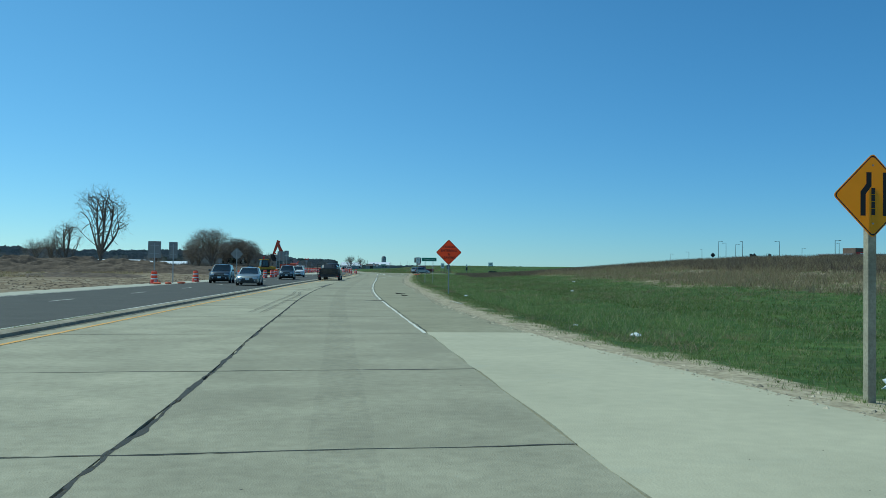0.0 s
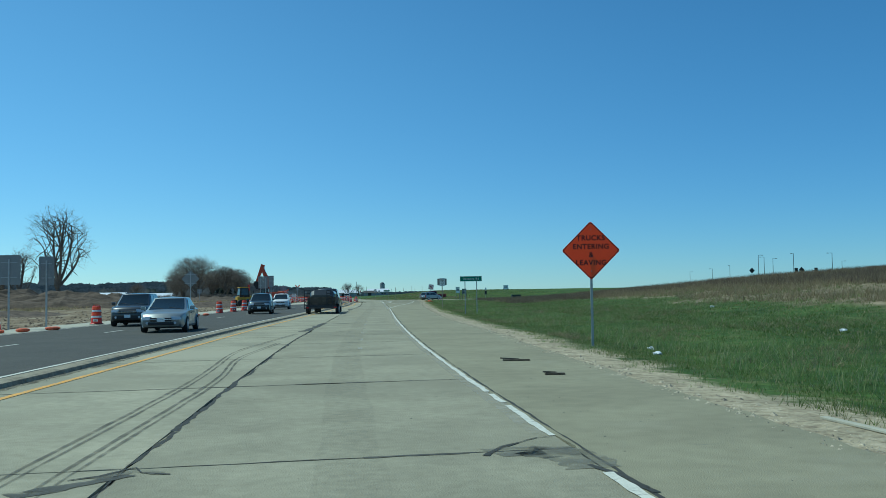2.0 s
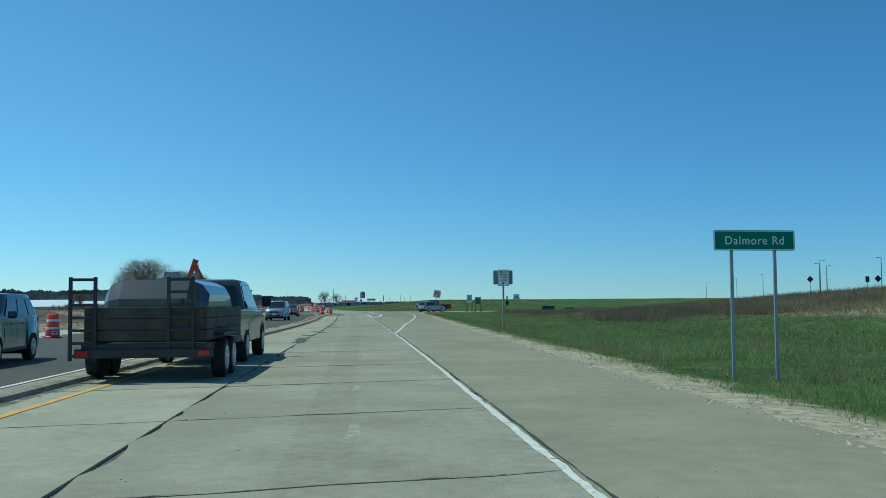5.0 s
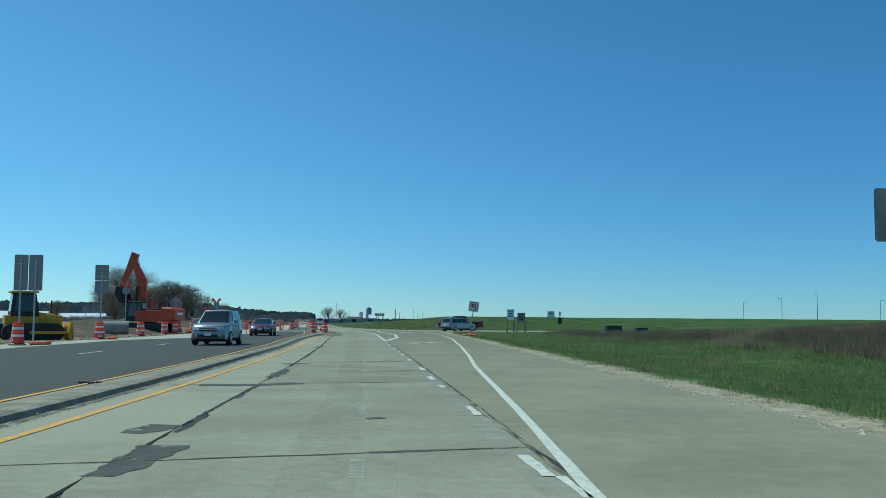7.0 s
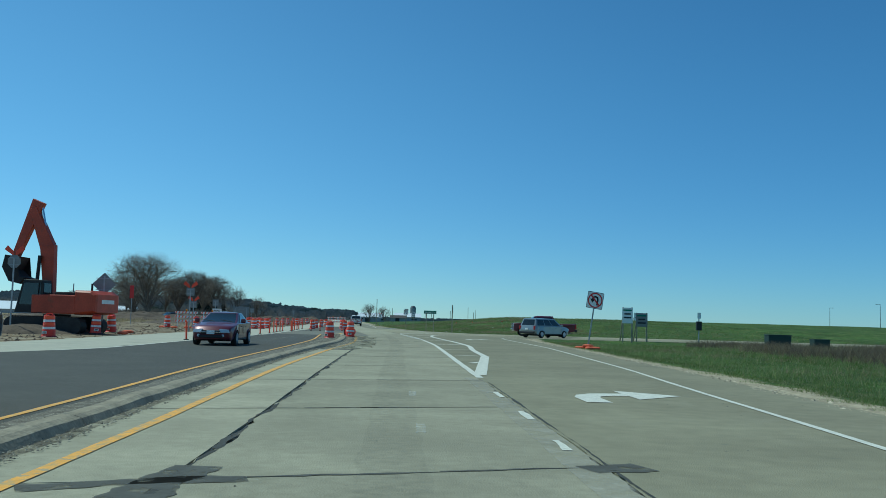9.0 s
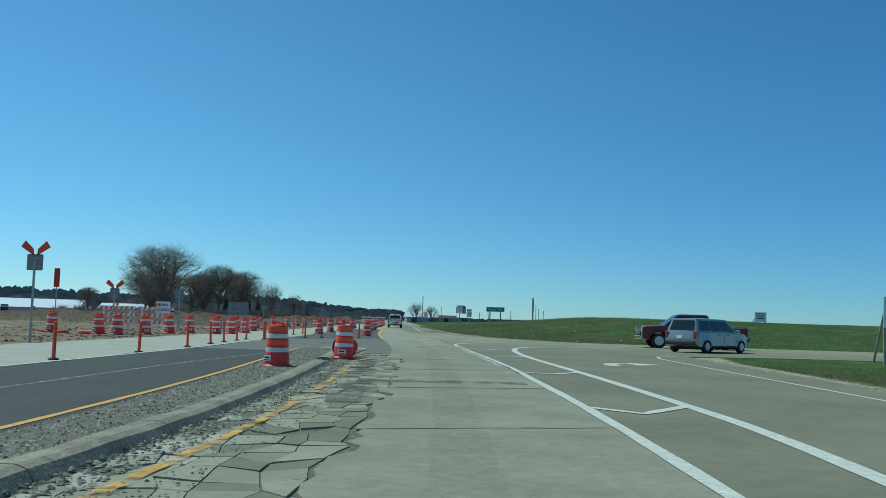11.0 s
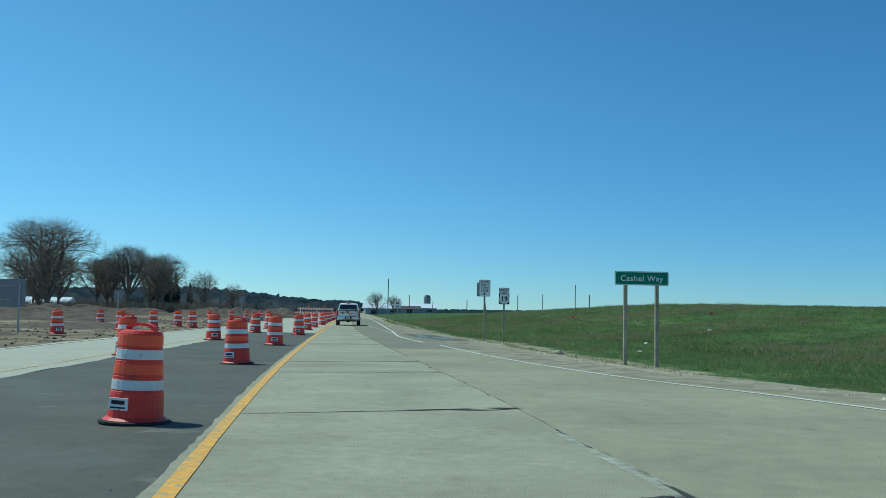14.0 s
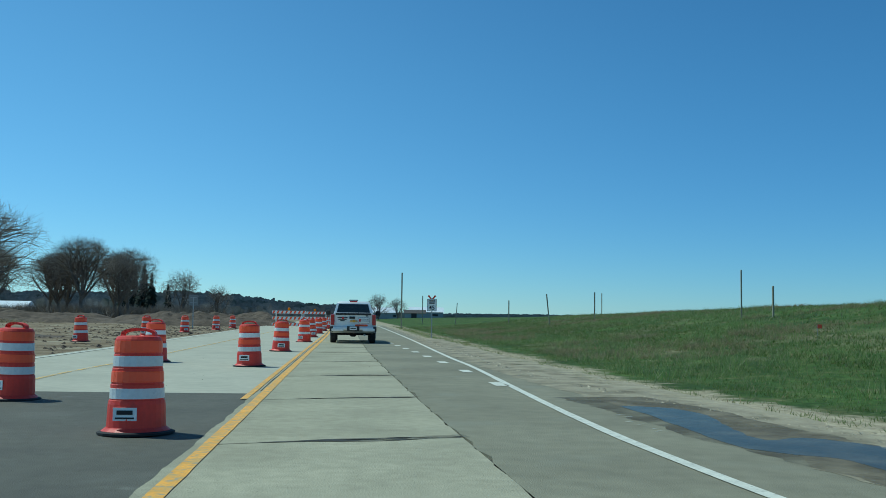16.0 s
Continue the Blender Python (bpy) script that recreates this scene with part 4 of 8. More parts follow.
TUBES = [(-8.3, 212.5), (-8.25, 219.0), (-7.7, 226.0), (-7.4, 231.5), (-7.5, 237.3), (-7.7, 241.6), (-7.8, 244.4), (-7.9, 247.5), (-7.95, 249.9), (-7.3, 251.0), (-7.5, 252.6), (-7.6, 255.0), (-7.7, 257.6), (-7.8, 261.0),
         (-6.1, 257.2), (-5.4, 259.1), (-4.5, 260.2), (-3.4, 261.1), (-8.1, 266.0), (-8.2, 271.0)]
for i, (bx, by) in enumerate(TUBES):
    m = pose(bx, by, 0.006, rng.uniform(-2, 2), rng.uniform(-2, 2), 0)
    if i == 0:
        tube.matrix_world = m
    else:
        copy_thing(tube, m)


# ---- signs ----
def steel_post(parent, height, x=0.0, y=0.0, w=0.055):
    b = box((w, 0.008, height), (x, y, height / 2 - 0.15))
    for s in (-1, 1):
        box((0.008, 0.035, height), (x + s * w / 2, y + 0.014, height / 2 - 0.15), bm=b)
    return part("post", b, STEEL, parent, "galvanised steel post")


def wood_post(parent, height, x=0.0, y=0.0, w=0.10):
    return part("post", box((w, w, height + 0.3), (x, y, height / 2 - 0.15), 0.008), WOOD_POST, parent, "weathered square wooden post")


def bolts(parent, zs, x=0.0, y=-0.012):
    b = bmesh.new()
    for z in zs:
        bmesh.ops.create_cone(b, cap_ends=True, segments=8, radius1=0.014, radius2=0.010, depth=0.012, matrix=pose(x, y, z, 90, 0, 0))
    return part("bolt", b, STEEL, parent)


def gz(x, y):
    return ground_z(x, y)


# yellow lane-reduction warning sign
s = thing("warning_sign", "yellow diamond sign showing a lane ending, on a wooden post", "road sign", pose(7.42, 12.5, gz(7.42, 12.5), 0, 0, 3))
wood_post(s, 2.75, 0, 0.06, 0.115)
part("panel", plate(diamond(1.10), 0.004, (0, -0.004, 2.66)), YELLOW_SIGN, s)
part("border", frame_of(diamond(1.07), diamond(1.03), 0, (0, -0.007, 2.66)), BLACK, s)
sym = plate([(-0.17, -0.26), (-0.10, -0.26), (-0.10, 0.02), (-0.02, 0.12), (-0.02, 0.30), (-0.09, 0.30), (-0.09, 0.15), (-0.17, 0.05)], 0.002, (0, -0.008, 2.66))
part("lane_line_symbol", sym, BLACK, s)
part("lane_line_symbol", plate([(0.14, -0.26), (0.20, -0.26), (0.20, 0.30), (0.14, 0.30)], 0.002, (0, -0.008, 2.66)), BLACK, s)
for k in range(4):
    part("dash_symbol", plate([(0.0, -0.25), (0.05, -0.25), (0.05, -0.17), (0.0, -0.17)], 0.002, (-0.02, -0.008, 2.66 + 0.09 * k)), BLACK, s)
bolts(s, (2.30, 3.05))

# orange work sign
s = thing("work_sign", "orange diamond sign reading trucks entering and leaving", "road sign", pose(6.48, 64.25, gz(6.48, 64.25), 0, 0, -3))
g0 = gz(6.48, 64.25)
steel_post(s, 2.7 - g0, 0, 0.02, 0.06)
zc = 2.605 - g0
part("panel", plate(diamond(1.72, 0.07), 0.004, (0, -0.004, zc)), ORANGE_SIGN, s)
part("border", frame_of(diamond(1.68, 0.07), diamond(1.63, 0.07), 0, (0, -0.007, zc)), BLACK, s)
for word, dz in (("TRUCKS", 0.36), ("ENTERING", 0.11), ("&", -0.13), ("LEAVING", -0.36)):
    letters(word, 0.205, (0.0, -0.008, zc + dz), BLACK, s, 1.12, 0.004)
bolts(s, (zc - 0.6, zc + 0.62))


def street_sign(text, x, y, zt, width, height, posts, post_kind, turn=0.0, size=0.23):
    g = gz(x, y)
    s = thing("street_name_sign", f"green road name sign with white letters on two {'wooden' if post_kind is wood_post else 'steel'} posts", "road sign", pose(x, y, g, 0, 0, turn))
    z = zt - height / 2 - g
    for px in posts:
        post_kind(s, zt - g - 0.02 if post_kind is steel_post else zt - g - height * 0.6, px, 0.06)
    part("panel", plate(rounded(width, height, 0.04), 0.004, (0, -0.004, z)), GREEN_SIGN, s)
    part("border", frame_of(rounded(width - 0.02, height - 0.02, 0.04), rounded(width - 0.055, height - 0.055, 0.03), 0, (0, -0.007, z)), WHITE_SIGN, s)
    letters(text, size, (0, -0.008, z - 0.01), WHITE_SIGN, s, 1.12, 0.002)
    bolts(s, (z + 0.1, z - 0.1), posts[0])
    return s


street_sign("Dalmore Rd", 8.25, 110.4, 2.72, 1.72, 0.40, (-0.46, 0.46), steel_post, 4)
street_sign("Cashel Way", 6.27, 285.7, 2.52, 1.58, 0.40, (-0.46, 0.46), wood_post, 2)


def turn_lane_sign(x, y, zt, w, h, turn, backs):
    g = gz(x, y)
    s = thing("turn_lane_sign", "white lane sign with black letters and arrow on post", "road sign", pose(x, y, g, 0, 0, turn))
    z = zt - h / 2 - g
    wood_post(s, zt - g - 0.2, 0, 0.06, 0.085)
    part("panel", plate(rounded(w, h, 0.04), 0.004, (0, -0.004, z)), WHITE_SIGN, s)
    part("border", frame_of(rounded(w - 0.02, h - 0.02, 0.04), rounded(w - 0.045, h - 0.045, 0.035), 0, (0, -0.007, z)), BLACK, s)
    for word, k in (("BEGIN", 0.36), ("RIGHT", 0.19), ("TURN", 0.02), ("LANE", -0.15)):
        letters(word, h * 0.165, (0, -0.008, z + h * k), BLACK, s, 1.08, 0.002)
    part("arrow", plate([(0.05, 0.075), (0.0, -0.02), (0.045, -0.03), (-0.05, -0.09), (-0.075, 0.02), (-0.04, 0.0), (0.01, 0.085)], 0.002, (0, -0.008, z - 0.33 * h)), BLACK, s)
    for bx, bz, bw, bh in backs:
        part("rear_panel", plate(rounded(bw, bh, 0.05), 0.004, (bx, 0.115, z + bz)), SIGN_BACK, s, "bare aluminium back of a sign facing the other way")
    return s


turn_lane_sign(8.68, 142.0, 3.10, 0.60, 0.86, 3, ((0.0, 0.02, 1.04, 0.74),))
turn_lane_sign(3.64, 306.3, 2.92, 0.57, 0.84, 0, ((-0.10, -0.07, 0.57, 0.70),))
g0 = gz(4.68, 306.8)
s = thing("route_sign", "white west plate above a black-edged route 19 shield on a post", "road sign", pose(4.68, 306.8, g0, 0, 0, 0))
wood_post(s, 2.35 - g0, 0, 0.06, 0.085)
part("plate", plate(rounded(0.53, 0.26, 0.03), 0.004, (0, -0.004, 2.42 - g0)), WHITE_SIGN, s)
part("border", frame_of(rounded(0.51, 0.24, 0.03), rounded(0.485, 0.215, 0.025), 0, (0, -0.007, 2.42 - g0)), BLACK, s)
letters("WEST", 0.19, (0, -0.008, 2.42 - g0), BLACK, s, 1.05, 0.003)
part("shield_plate", plate(rounded(0.54, 0.56, 0.04), 0.004, (0, -0.004, 1.99 - g0)), BLACK, s)
part("shield", plate([(-0.22, 0.23), (0.22, 0.23), (0.23, 0.10), (0.25, -0.02), (0.22, -0.18), (0.12, -0.245), (-0.12, -0.245), (-0.22, -0.18), (-0.25, -0.02), (-0.23, 0.10)], 0.003, (0, -0.009, 1.99 - g0)), WHITE_SIGN, s)
letters("19", 0.36, (0, -0.012, 1.97 - g0), BLACK, s, 1.0, 0.008)

# leaning no-turn sign with sandbags
BAG = material("orange_sandbag", (0.72, 0.15, 0.07), 0.8, vary=0.25, scale=9, bump=0.6, bump_scale=30)


def sandbag(x, y, z, turn, size=1.0):
    bm = bmesh.new()
    bmesh.ops.create_uvsphere(bm, u_segments=14, v_segments=8, radius=1.0)
    for v in bm.verts:
        r = 1 + 0.12 * noise.noise(v.co * 2.3 + Vector((x, y, 0)))
        v.co = Vector((math.copysign(abs(v.co.x) ** 0.7, v.co.x) * 0.34 * r, math.copysign(abs(v.co.y) ** 0.7, v.co.y) * 0.19 * r, v.co.z * 0.09 * r)) * size
    ob = part("sandbag", bm, BAG, smooth=True)
    ob.matrix_world = pose(x, y, z + 0.075 * size, 0, 0, turn)
    return tagged(ob, "limp orange sandbag lying on the ground", "sandbag", group="sandbags")


g0 = gz(12.83, 221.7)
s = thing("no_turn_sign", "leaning white sign with a red circle over a turn arrow", "road sign", pose(12.83, 221.7, g0, 0, 8, 4))
steel_post(s, 3.15 - g0, 0, 0.02, 0.07)
zc = 2.72 - g0
part("panel", plate(rounded(0.98, 0.98, 0.06), 0.004, (0, -0.004, zc)), WHITE_SIGN, s)
part("border", frame_of(rounded(0.96, 0.96, 0.06), rounded(0.92, 0.92, 0.05), 0, (0, -0.007, zc)), BLACK, s)
ring = lambda r: [(r * math.cos(radians(12 * i)), r * math.sin(radians(12 * i))) for i in range(30)]
bm = bmesh.new()
bend = [((0.20, -0.28), (0.10, -0.28))] + [((0.20 * math.cos(radians(12 * i)), 0.06 + 0.20 * math.sin(radians(12 * i))), (0.10 * math.cos(radians(12 * i)), 0.06 + 0.10 * math.sin(radians(12 * i)))) for i in range(16)]
pairs = [tuple(bm.verts.new((x, -0.008, zc + z)) for x, z in row) for row in bend]
for p, q in zip(pairs, pairs[1:]):
    bm.faces.new((p[0], q[0], q[1], p[1]))
part("arrow_symbol", bm, BLACK, s)
part("arrow_head", plate([(-0.30, 0.06), (0.0, 0.06), (-0.15, -0.16)], 0.002, (0.0, -0.010, zc)), BLACK, s)
part("red_ring", frame_of(ring(0.44), ring(0.37), 0, (0, -0.012, zc)), RED_PAINT, s)
part("red_slash", plate([(-0.30, 0.24), (-0.24, 0.30), (0.30, -0.24), (0.24, -0.30)], 0.002, (0, -0.014, zc)), RED_PAINT, s)
for dx, dy, dz, tt in ((-0.45, 0.1, 0, 20), (0.40, -0.1, 0, -15), (0.0, -0.25, 0, 70), (0.02, 0.05, 0.12, 10)):
    sandbag(12.83 + dx, 221.7 + dy, g0 + dz, tt)

# stop sign on a wooden post, edge-on to the highway
g0 = gz(8.13, 271.7)
s = thing("stop_sign", "sign on a tall wooden post, seen from its edge", "road sign", pose(8.13, 271.7, g0, 0, 0, 82))
wood_post(s, 3.04 - g0, 0, 0.0, 0.11)
octagon = [(0.40 * math.cos(radians(22.5 + 45 * i)), 0.40 * math.sin(radians(22.5 + 45 * i))) for i in range(8)]
part("panel", plate(octagon, 0.004, (0, -0.062, 2.5 - g0)), SIGN_BACK, s)


def back_sign(x, y, kind, zt, w, h, post_at=(0.0,), turn=0.0, label="bare aluminium back of a road sign on a steel post", flags=False):
    """A sign seen from behind: bare panel, braces, post."""
    g = gz(x, y)
    s = thing("road_sign_from_behind", label, "road sign", pose(x, y, g, 0, 0, turn))
    z = zt - h / 2 - g
    for px in post_at:
        steel_post(s, zt - g - 0.05, px, -0.035, 0.075)
    shape = diamond(h, 0.06) if kind == "diamond" else [(h / 2 * math.cos(radians(22.5 + 45 * i)), h / 2 * math.sin(radians(22.5 + 45 * i))) for i in range(8)] if kind == "octagon" else rounded(w, h, 0.05)
    part("panel", plate(shape, 0.005, (0, 0.0, z)), SIGN_BACK, s)
    if kind == "pair":
        part("panel", plate(rounded(w, h, 0.05), 0.005, (w + 0.03, 0.0, z)), SIGN_BACK, s)
    if kind == "stack":
        part("panel", plate(rounded(w, h * 0.8, 0.05), 0.005, (0, 0.0, z - h * 0.92)), SIGN_BACK, s)
    for dz in (-0.25, 0.25):
        part("brace", box((min(w, h) * 0.7, 0.02, 0.04), (0, -0.012, z + dz * h)), STEEL, s)
    if flags:
        for sgn in (-1, 1):
            part("flag", plate([(0.0, 0.0), (0.05 * sgn, 0.02), (0.50 * sgn, 0.32), (0.34 * sgn, 0.55), (0.03 * sgn, 0.25)], 0.004, (0.05 * sgn, 0.0, zt - g - 0.05)), TUBE, s, "bright orange cloth warning flag")
    return s


back_sign(-15.35, 123.3, "diamond", 3.84, 1.5, 1.57)
back_sign(-15.3, 222.8, "diamond", 3.5, 1.3, 1.35, turn=4)
back_sign(-17.3, 85.0, "rect", 3.62, 1.1, 1.45)
back_sign(-16.0, 86.5, "rect", 3.60, 0.75, 1.45)
back_sign(-14.9, 178.0, "pair", 4.32, 0.66, 1.75, (0.0, 0.69))
back_sign(-14.8, 193.0, "stack", 4.7, 0.86, 1.0)
back_sign(-19.2, 219.5, "octagon", 4.2, 0.75, 0.75, label="back of a stop sign topped with two orange flags", flags=True)
back_sign(-23.0, 336.0, "rect", 2.6, 0.75, 0.75)
back_sign(-20.0, 378.0, "rect", 2.8, 0.75, 0.9)
back_sign(-18.7, 277.1, "rect", 3.0, 0.66, 0.78)
back_sign(-20.5, 307.4, "rect", 2.55, 2.3, 1.4, (-0.85, 0.85), label="wide bare back of a guide sign on two posts")
back_sign(-17.4, 258.5, "rect", 2.5, 0.55, 0.65, flags=True, label="small sign back with orange flags on a steel post")
back_sign(-44.0, 300.0, "rect", 3.6, 1.2, 1.2)
back_sign(-13.6, 238.5, "rect", 3.2, 0.0 + 0.6, 0.6, flags=True, label="small sign back with orange flags on a steel post")


# ---- median nose: pale apron, yellow-painted kerb end ----
nose = thing("median_nose", "rounded yellow-painted end of the median kerb on a pale apron", "kerb", kind="structure")
def ragged_sheet(name, pts, z, drop, mat, rough):
    """Flat piece of pavement with a broken outline and an edge of its own."""
    pts = smooth_path(pts, 8)
    n = len(pts)
    pts = [(x + rough * torn(x * 3, y * 3), y + rough * torn(y * 3 + 7, x * 3)) for x, y in pts]
    return mesh_ob(name, [(x, y, z) for x, y in pts] + [(x, y, z - drop) for x, y in pts], [tuple(range(n))[::-1]] + [(i, (i + 1) % n, n + (i + 1) % n, n + i) for i in range(n)], mat, nose)


ragged_sheet("apron", [(-3.55, 236.5), (-3.45, 239.6), (-3.36, 241.0), (-3.2, 242.1), (-2.8, 242.5), (-2.2, 242.52), (-1.75, 242.3), (-1.48, 241.9), (-1.4, 240.4), (-1.42, 239.3), (-1.45, 236.5)], 0.012, 0.04, CONCRETE, 0.035)
ragged_sheet("gravel_fill", [(-3.3, 236.5), (-3.2, 239.6), (-3.05, 240.6), (-2.6, 241.0), (-2.2, 241.3), (-1.86, 241.4), (-1.70, 240.5), (-1.68, 239.9), (-1.42, 239.5), (-1.36, 239.1), (-1.62, 238.6), (-1.40, 238.2), (-1.38, 236.5)], 0.018, 0.03, BED, 0.06)


def kerb_end(rows, mat):
    kv, kf = [], []
    for x, y, k in rows:
        for a, b in ((-0.24, 0.0), (-0.20, 0.07), (-0.11, 0.105), (0.08, 0.11), (0.17, 0.08), (0.24, 0.0)):
            kv.append((x + a * (0.6 + 0.4 * k), y, b * k + 0.004 if b else 0.0))
    n = len(rows)
    for i in range(n - 1):
        kf += [(i * 6 + j, i * 6 + j + 1, i * 6 + 7 + j, i * 6 + 6 + j) for j in range(5)]
    kf += [(0, 1, 2, 3, 4, 5), tuple((n - 1) * 6 + j for j in range(6))[::-1]]
    return mesh_ob("kerb_end", kv, kf, mat, nose)


kerb_end([(-2.15, 238.61, 1.0), (-2.10, 239.3, 1.0), (-2.05, 240.1, 1.0)], KERB)
# low rounded mound painted yellow, into which the kerb runs out
mound = smooth_path([(-2.27, 240.12), (-2.36, 240.55), (-2.58, 240.95), (-2.84, 241.2), (-2.76, 241.6), (-2.55, 242.05), (-2.2, 242.12), (-1.96, 241.75), (-1.86, 241.0), (-1.82, 240.12)], 4)
mn = len(mound)
mv = [(x, y, 0.0) for x, y in mound]
for k, z in ((0.97, 0.022), (0.75, 0.055), (0.45, 0.082)):
    mv += [(-2.12 + (x + 2.12) * k, 240.9 + (y - 240.9) * k + 0.01 * bump_at(x * 4, y * 4, 1), z + (0.05 * (1 - k) + 0.03) * (1 - smooth01((y - 240.0) / 0.6))) for x, y in mound]
mv.append((-2.12, 240.9, 0.095))
mf = [(r * mn + i, r * mn + (i + 1) % mn, (r + 1) * mn + (i + 1) % mn, (r + 1) * mn + i) for r in range(3) for i in range(mn)] + [(3 * mn + i, 3 * mn + (i + 1) % mn, 4 * mn) for i in range(mn)]
mesh_ob("yellow_nose", mv, [q[::-1] for q in mf], YELLOW_LINE, nose)
clod = random.Random(17)
for _ in range(60):
    x, y, e = clod.uniform(-3.1, -1.5), clod.uniform(237, 240.9), clod.uniform(0.012, 0.035)
    if not -2.4 < x < -1.8:
        pts = [(x + e * math.cos(i * 1.05) * clod.uniform(0.7, 1.2), y + e * math.sin(i * 1.05) * clod.uniform(0.7, 1.2), 0.012) for i in range(6)]
        mesh_ob("stone", pts + [(x, y, 0.018 + e * 0.7)], [(i, (i + 1) % 6, 6) for i in range(6)], GRAVEL, nose)

# ---- puddle, planks and litter on the verge ----
WATER = bpy.data.materials.new("puddle_water")
WATER.use_nodes = True
wb = WATER.node_tree.nodes["Principled BSDF"]
wb.inputs["Base Color"].default_value = (0.03, 0.035, 0.03, 1)
wb.inputs["Roughness"].default_value = 0.10
wb.inputs["Specular IOR Level"].default_value = 0.35
wb.inputs["IOR"].default_value = 1.33
wb.inputs["Alpha"].default_value = 0.42
ripple, rip = WATER.node_tree.nodes.new("ShaderNodeBump"), WATER.node_tree.nodes.new("ShaderNodeTexNoise")
rip.inputs["Scale"].default_value, ripple.inputs["Strength"].default_value, ripple.inputs["Distance"].default_value = 4.0, 0.12, 0.03
WATER.node_tree.links.new(rip.outputs["Fac"], ripple.inputs["Height"])
WATER.node_tree.links.new(ripple.outputs[0], wb.inputs["Normal"])
pd = [(0.22, 310.0), (0.6, 309.9), (1.0, 309.5), (1.08, 308.5), (0.88, 307.2), (0.9, 306.3), (1.35, 306.5), (1.75, 306.1), (2.05, 305.2), (2.1, 304.0), (1.95, 303.0), (1.6, 302.8), (1.35, 303.5), (1.15, 304.3), (1.05, 305.0), (0.7, 305.3), (0.42, 305.8), (0.36, 306.8), (0.34, 307.8), (0.3, 308.9)]
pd = smooth_path(pd + [pd[0]], 4)[:-1]
pn = len(pd)
pud = mesh_ob("puddle", [(x + 0.06 * bump_at(x * 5, y * 5, 1), y, 0.006) for x, y in pd] + [(x, y, -0.1) for x, y in pd], [tuple(range(pn))[::-1]] + [(i, (i + 1) % pn, pn + (i + 1) % pn, pn + i) for i in range(pn)], WATER)
tagged(pud, "shallow puddle reflecting the sky at the road edge", "puddle", kind="structure")
SCRAP = material("splintered_dark_wood", (0.13, 0.105, 0.075), 0.9, vary=0.4, scale=12, bump=0.8, bump_scale=60)
for x, y, l, a in ((3.0, 56.7, 0.56, 80), (3.1, 53.2, 0.34, 86)):
    bm = box((0.10, l, 0.03), (0, 0, 0.015), 0.004)
    box((0.05, l * 0.7, 0.025), (0.05, l * 0.25, 0.04), 0.004, bm, pose(0, 0, 0, 4, 6, 7))
    pl = part("wood_scrap", bm, SCRAP)
    pl.matrix_world = pose(x, y, 0.004, 0, 0, a)
    tagged(pl, "dark broken plank lying on the shoulder", "plank", group="broken planks")
pl = part("pale_plank", box((0.10, 3.4, 0.03), (0, 0, 0.015), 0.006), OLD_ROAD)
pl.matrix_world = pose(5.25, 46.0, gz(5.25, 46) + 0.01, 0, 0, 4)
tagged(pl, "long pale board lying on the gravel verge", "plank")
LITTER = material("white_litter", (0.8, 0.8, 0.8), 0.6, vary=0.1)
rl = random.Random(31)
for x, y, k in ((8.1, 25.5, 0.28), (7.5, 30.1, 0.14), (7.9, 63.3, 0.22), (7.3, 60.8, 0.24), (15.5, 67.0, 0.25), (9.0, 14.5, 0.5), (8.6, 13.2, 0.35), (22, 96, 0.3), (11.5, 305, 0.25), (17, 312, 0.3), (9.0, 296.5, 0.2), (13, 283, 0.25), (18, 290, 0.25)):
    bm = bmesh.new()
    bmesh.ops.create_icosphere(bm, subdivisions=2, radius=k / 2)
    for v in bm.verts:
        v.co += v.co.normalized() * k * 0.35 * noise.noise(v.co * (6 / k) + Vector((x, y, 0)))
        v.co.z *= 0.45
    ob = part("litter", bm, LITTER)
    ob.matrix_world = pose(x, y, gz(x, y) + k * 0.15, 0, 0, rl.uniform(0, 360))
    tagged(ob, "crumpled scrap of pale litter in the grass", "litter", group="litter")
bm = bmesh.new()
bmesh.ops.create_icosphere(bm, subdivisions=2, radius=0.22)
for v in bm.verts:
    v.co += v.co.normalized() * 0.12 * noise.noise(v.co * 9)
    v.co.z = abs(v.co.z) * 0.7
ob = part("rock", bm, GRAVEL)
ob.matrix_world = pose(5.05, 292.5, gz(5.05, 292.5) - 0.02, 0, 0, 30)
tagged(ob, "lumpy pale stone at the grass edge", "rock")


def pebbles(name, label, mat, count, place, size, seed):
    """Loose stones in one mesh."""
    r = random.Random(seed)
    v, f = [], []
    for _ in range(count):
        x, y, z = place(r)
        k = size * r.uniform(0.4, 1.6)
        b = len(v)
        v += [(x + k * r.uniform(0.6, 1), y, z), (x, y + k * r.uniform(0.6, 1), z), (x - k * r.uniform(0.6, 1), y, z), (x, y - k * r.uniform(0.6, 1), z), (x + r.uniform(-0.3, 0.3) * k, y + r.uniform(-0.3, 0.3) * k, z + k * r.uniform(0.25, 0.6))]
        f += [(b, b + 1, b + 4), (b + 1, b + 2, b + 4), (b + 2, b + 3, b + 4), (b + 3, b, b + 4)]
    return tagged(mesh_ob(name, v, f, mat), label, "stones", kind="stuff")


def on_median(r):
    y = r.uniform(30, 238) if r.random() < 0.25 else r.uniform(165, 238)
    return (r.uniform(OPP_YELLOW(y) + 0.2, YELLOW(y) - 1.05) if y > 166 and r.random() < 0.6 else YELLOW(y) - (r.uniform(0.35, 0.62) if y < 205 else r.uniform(-0.5, 0.62)), y, 0.015 if y < 205 else 0.0)


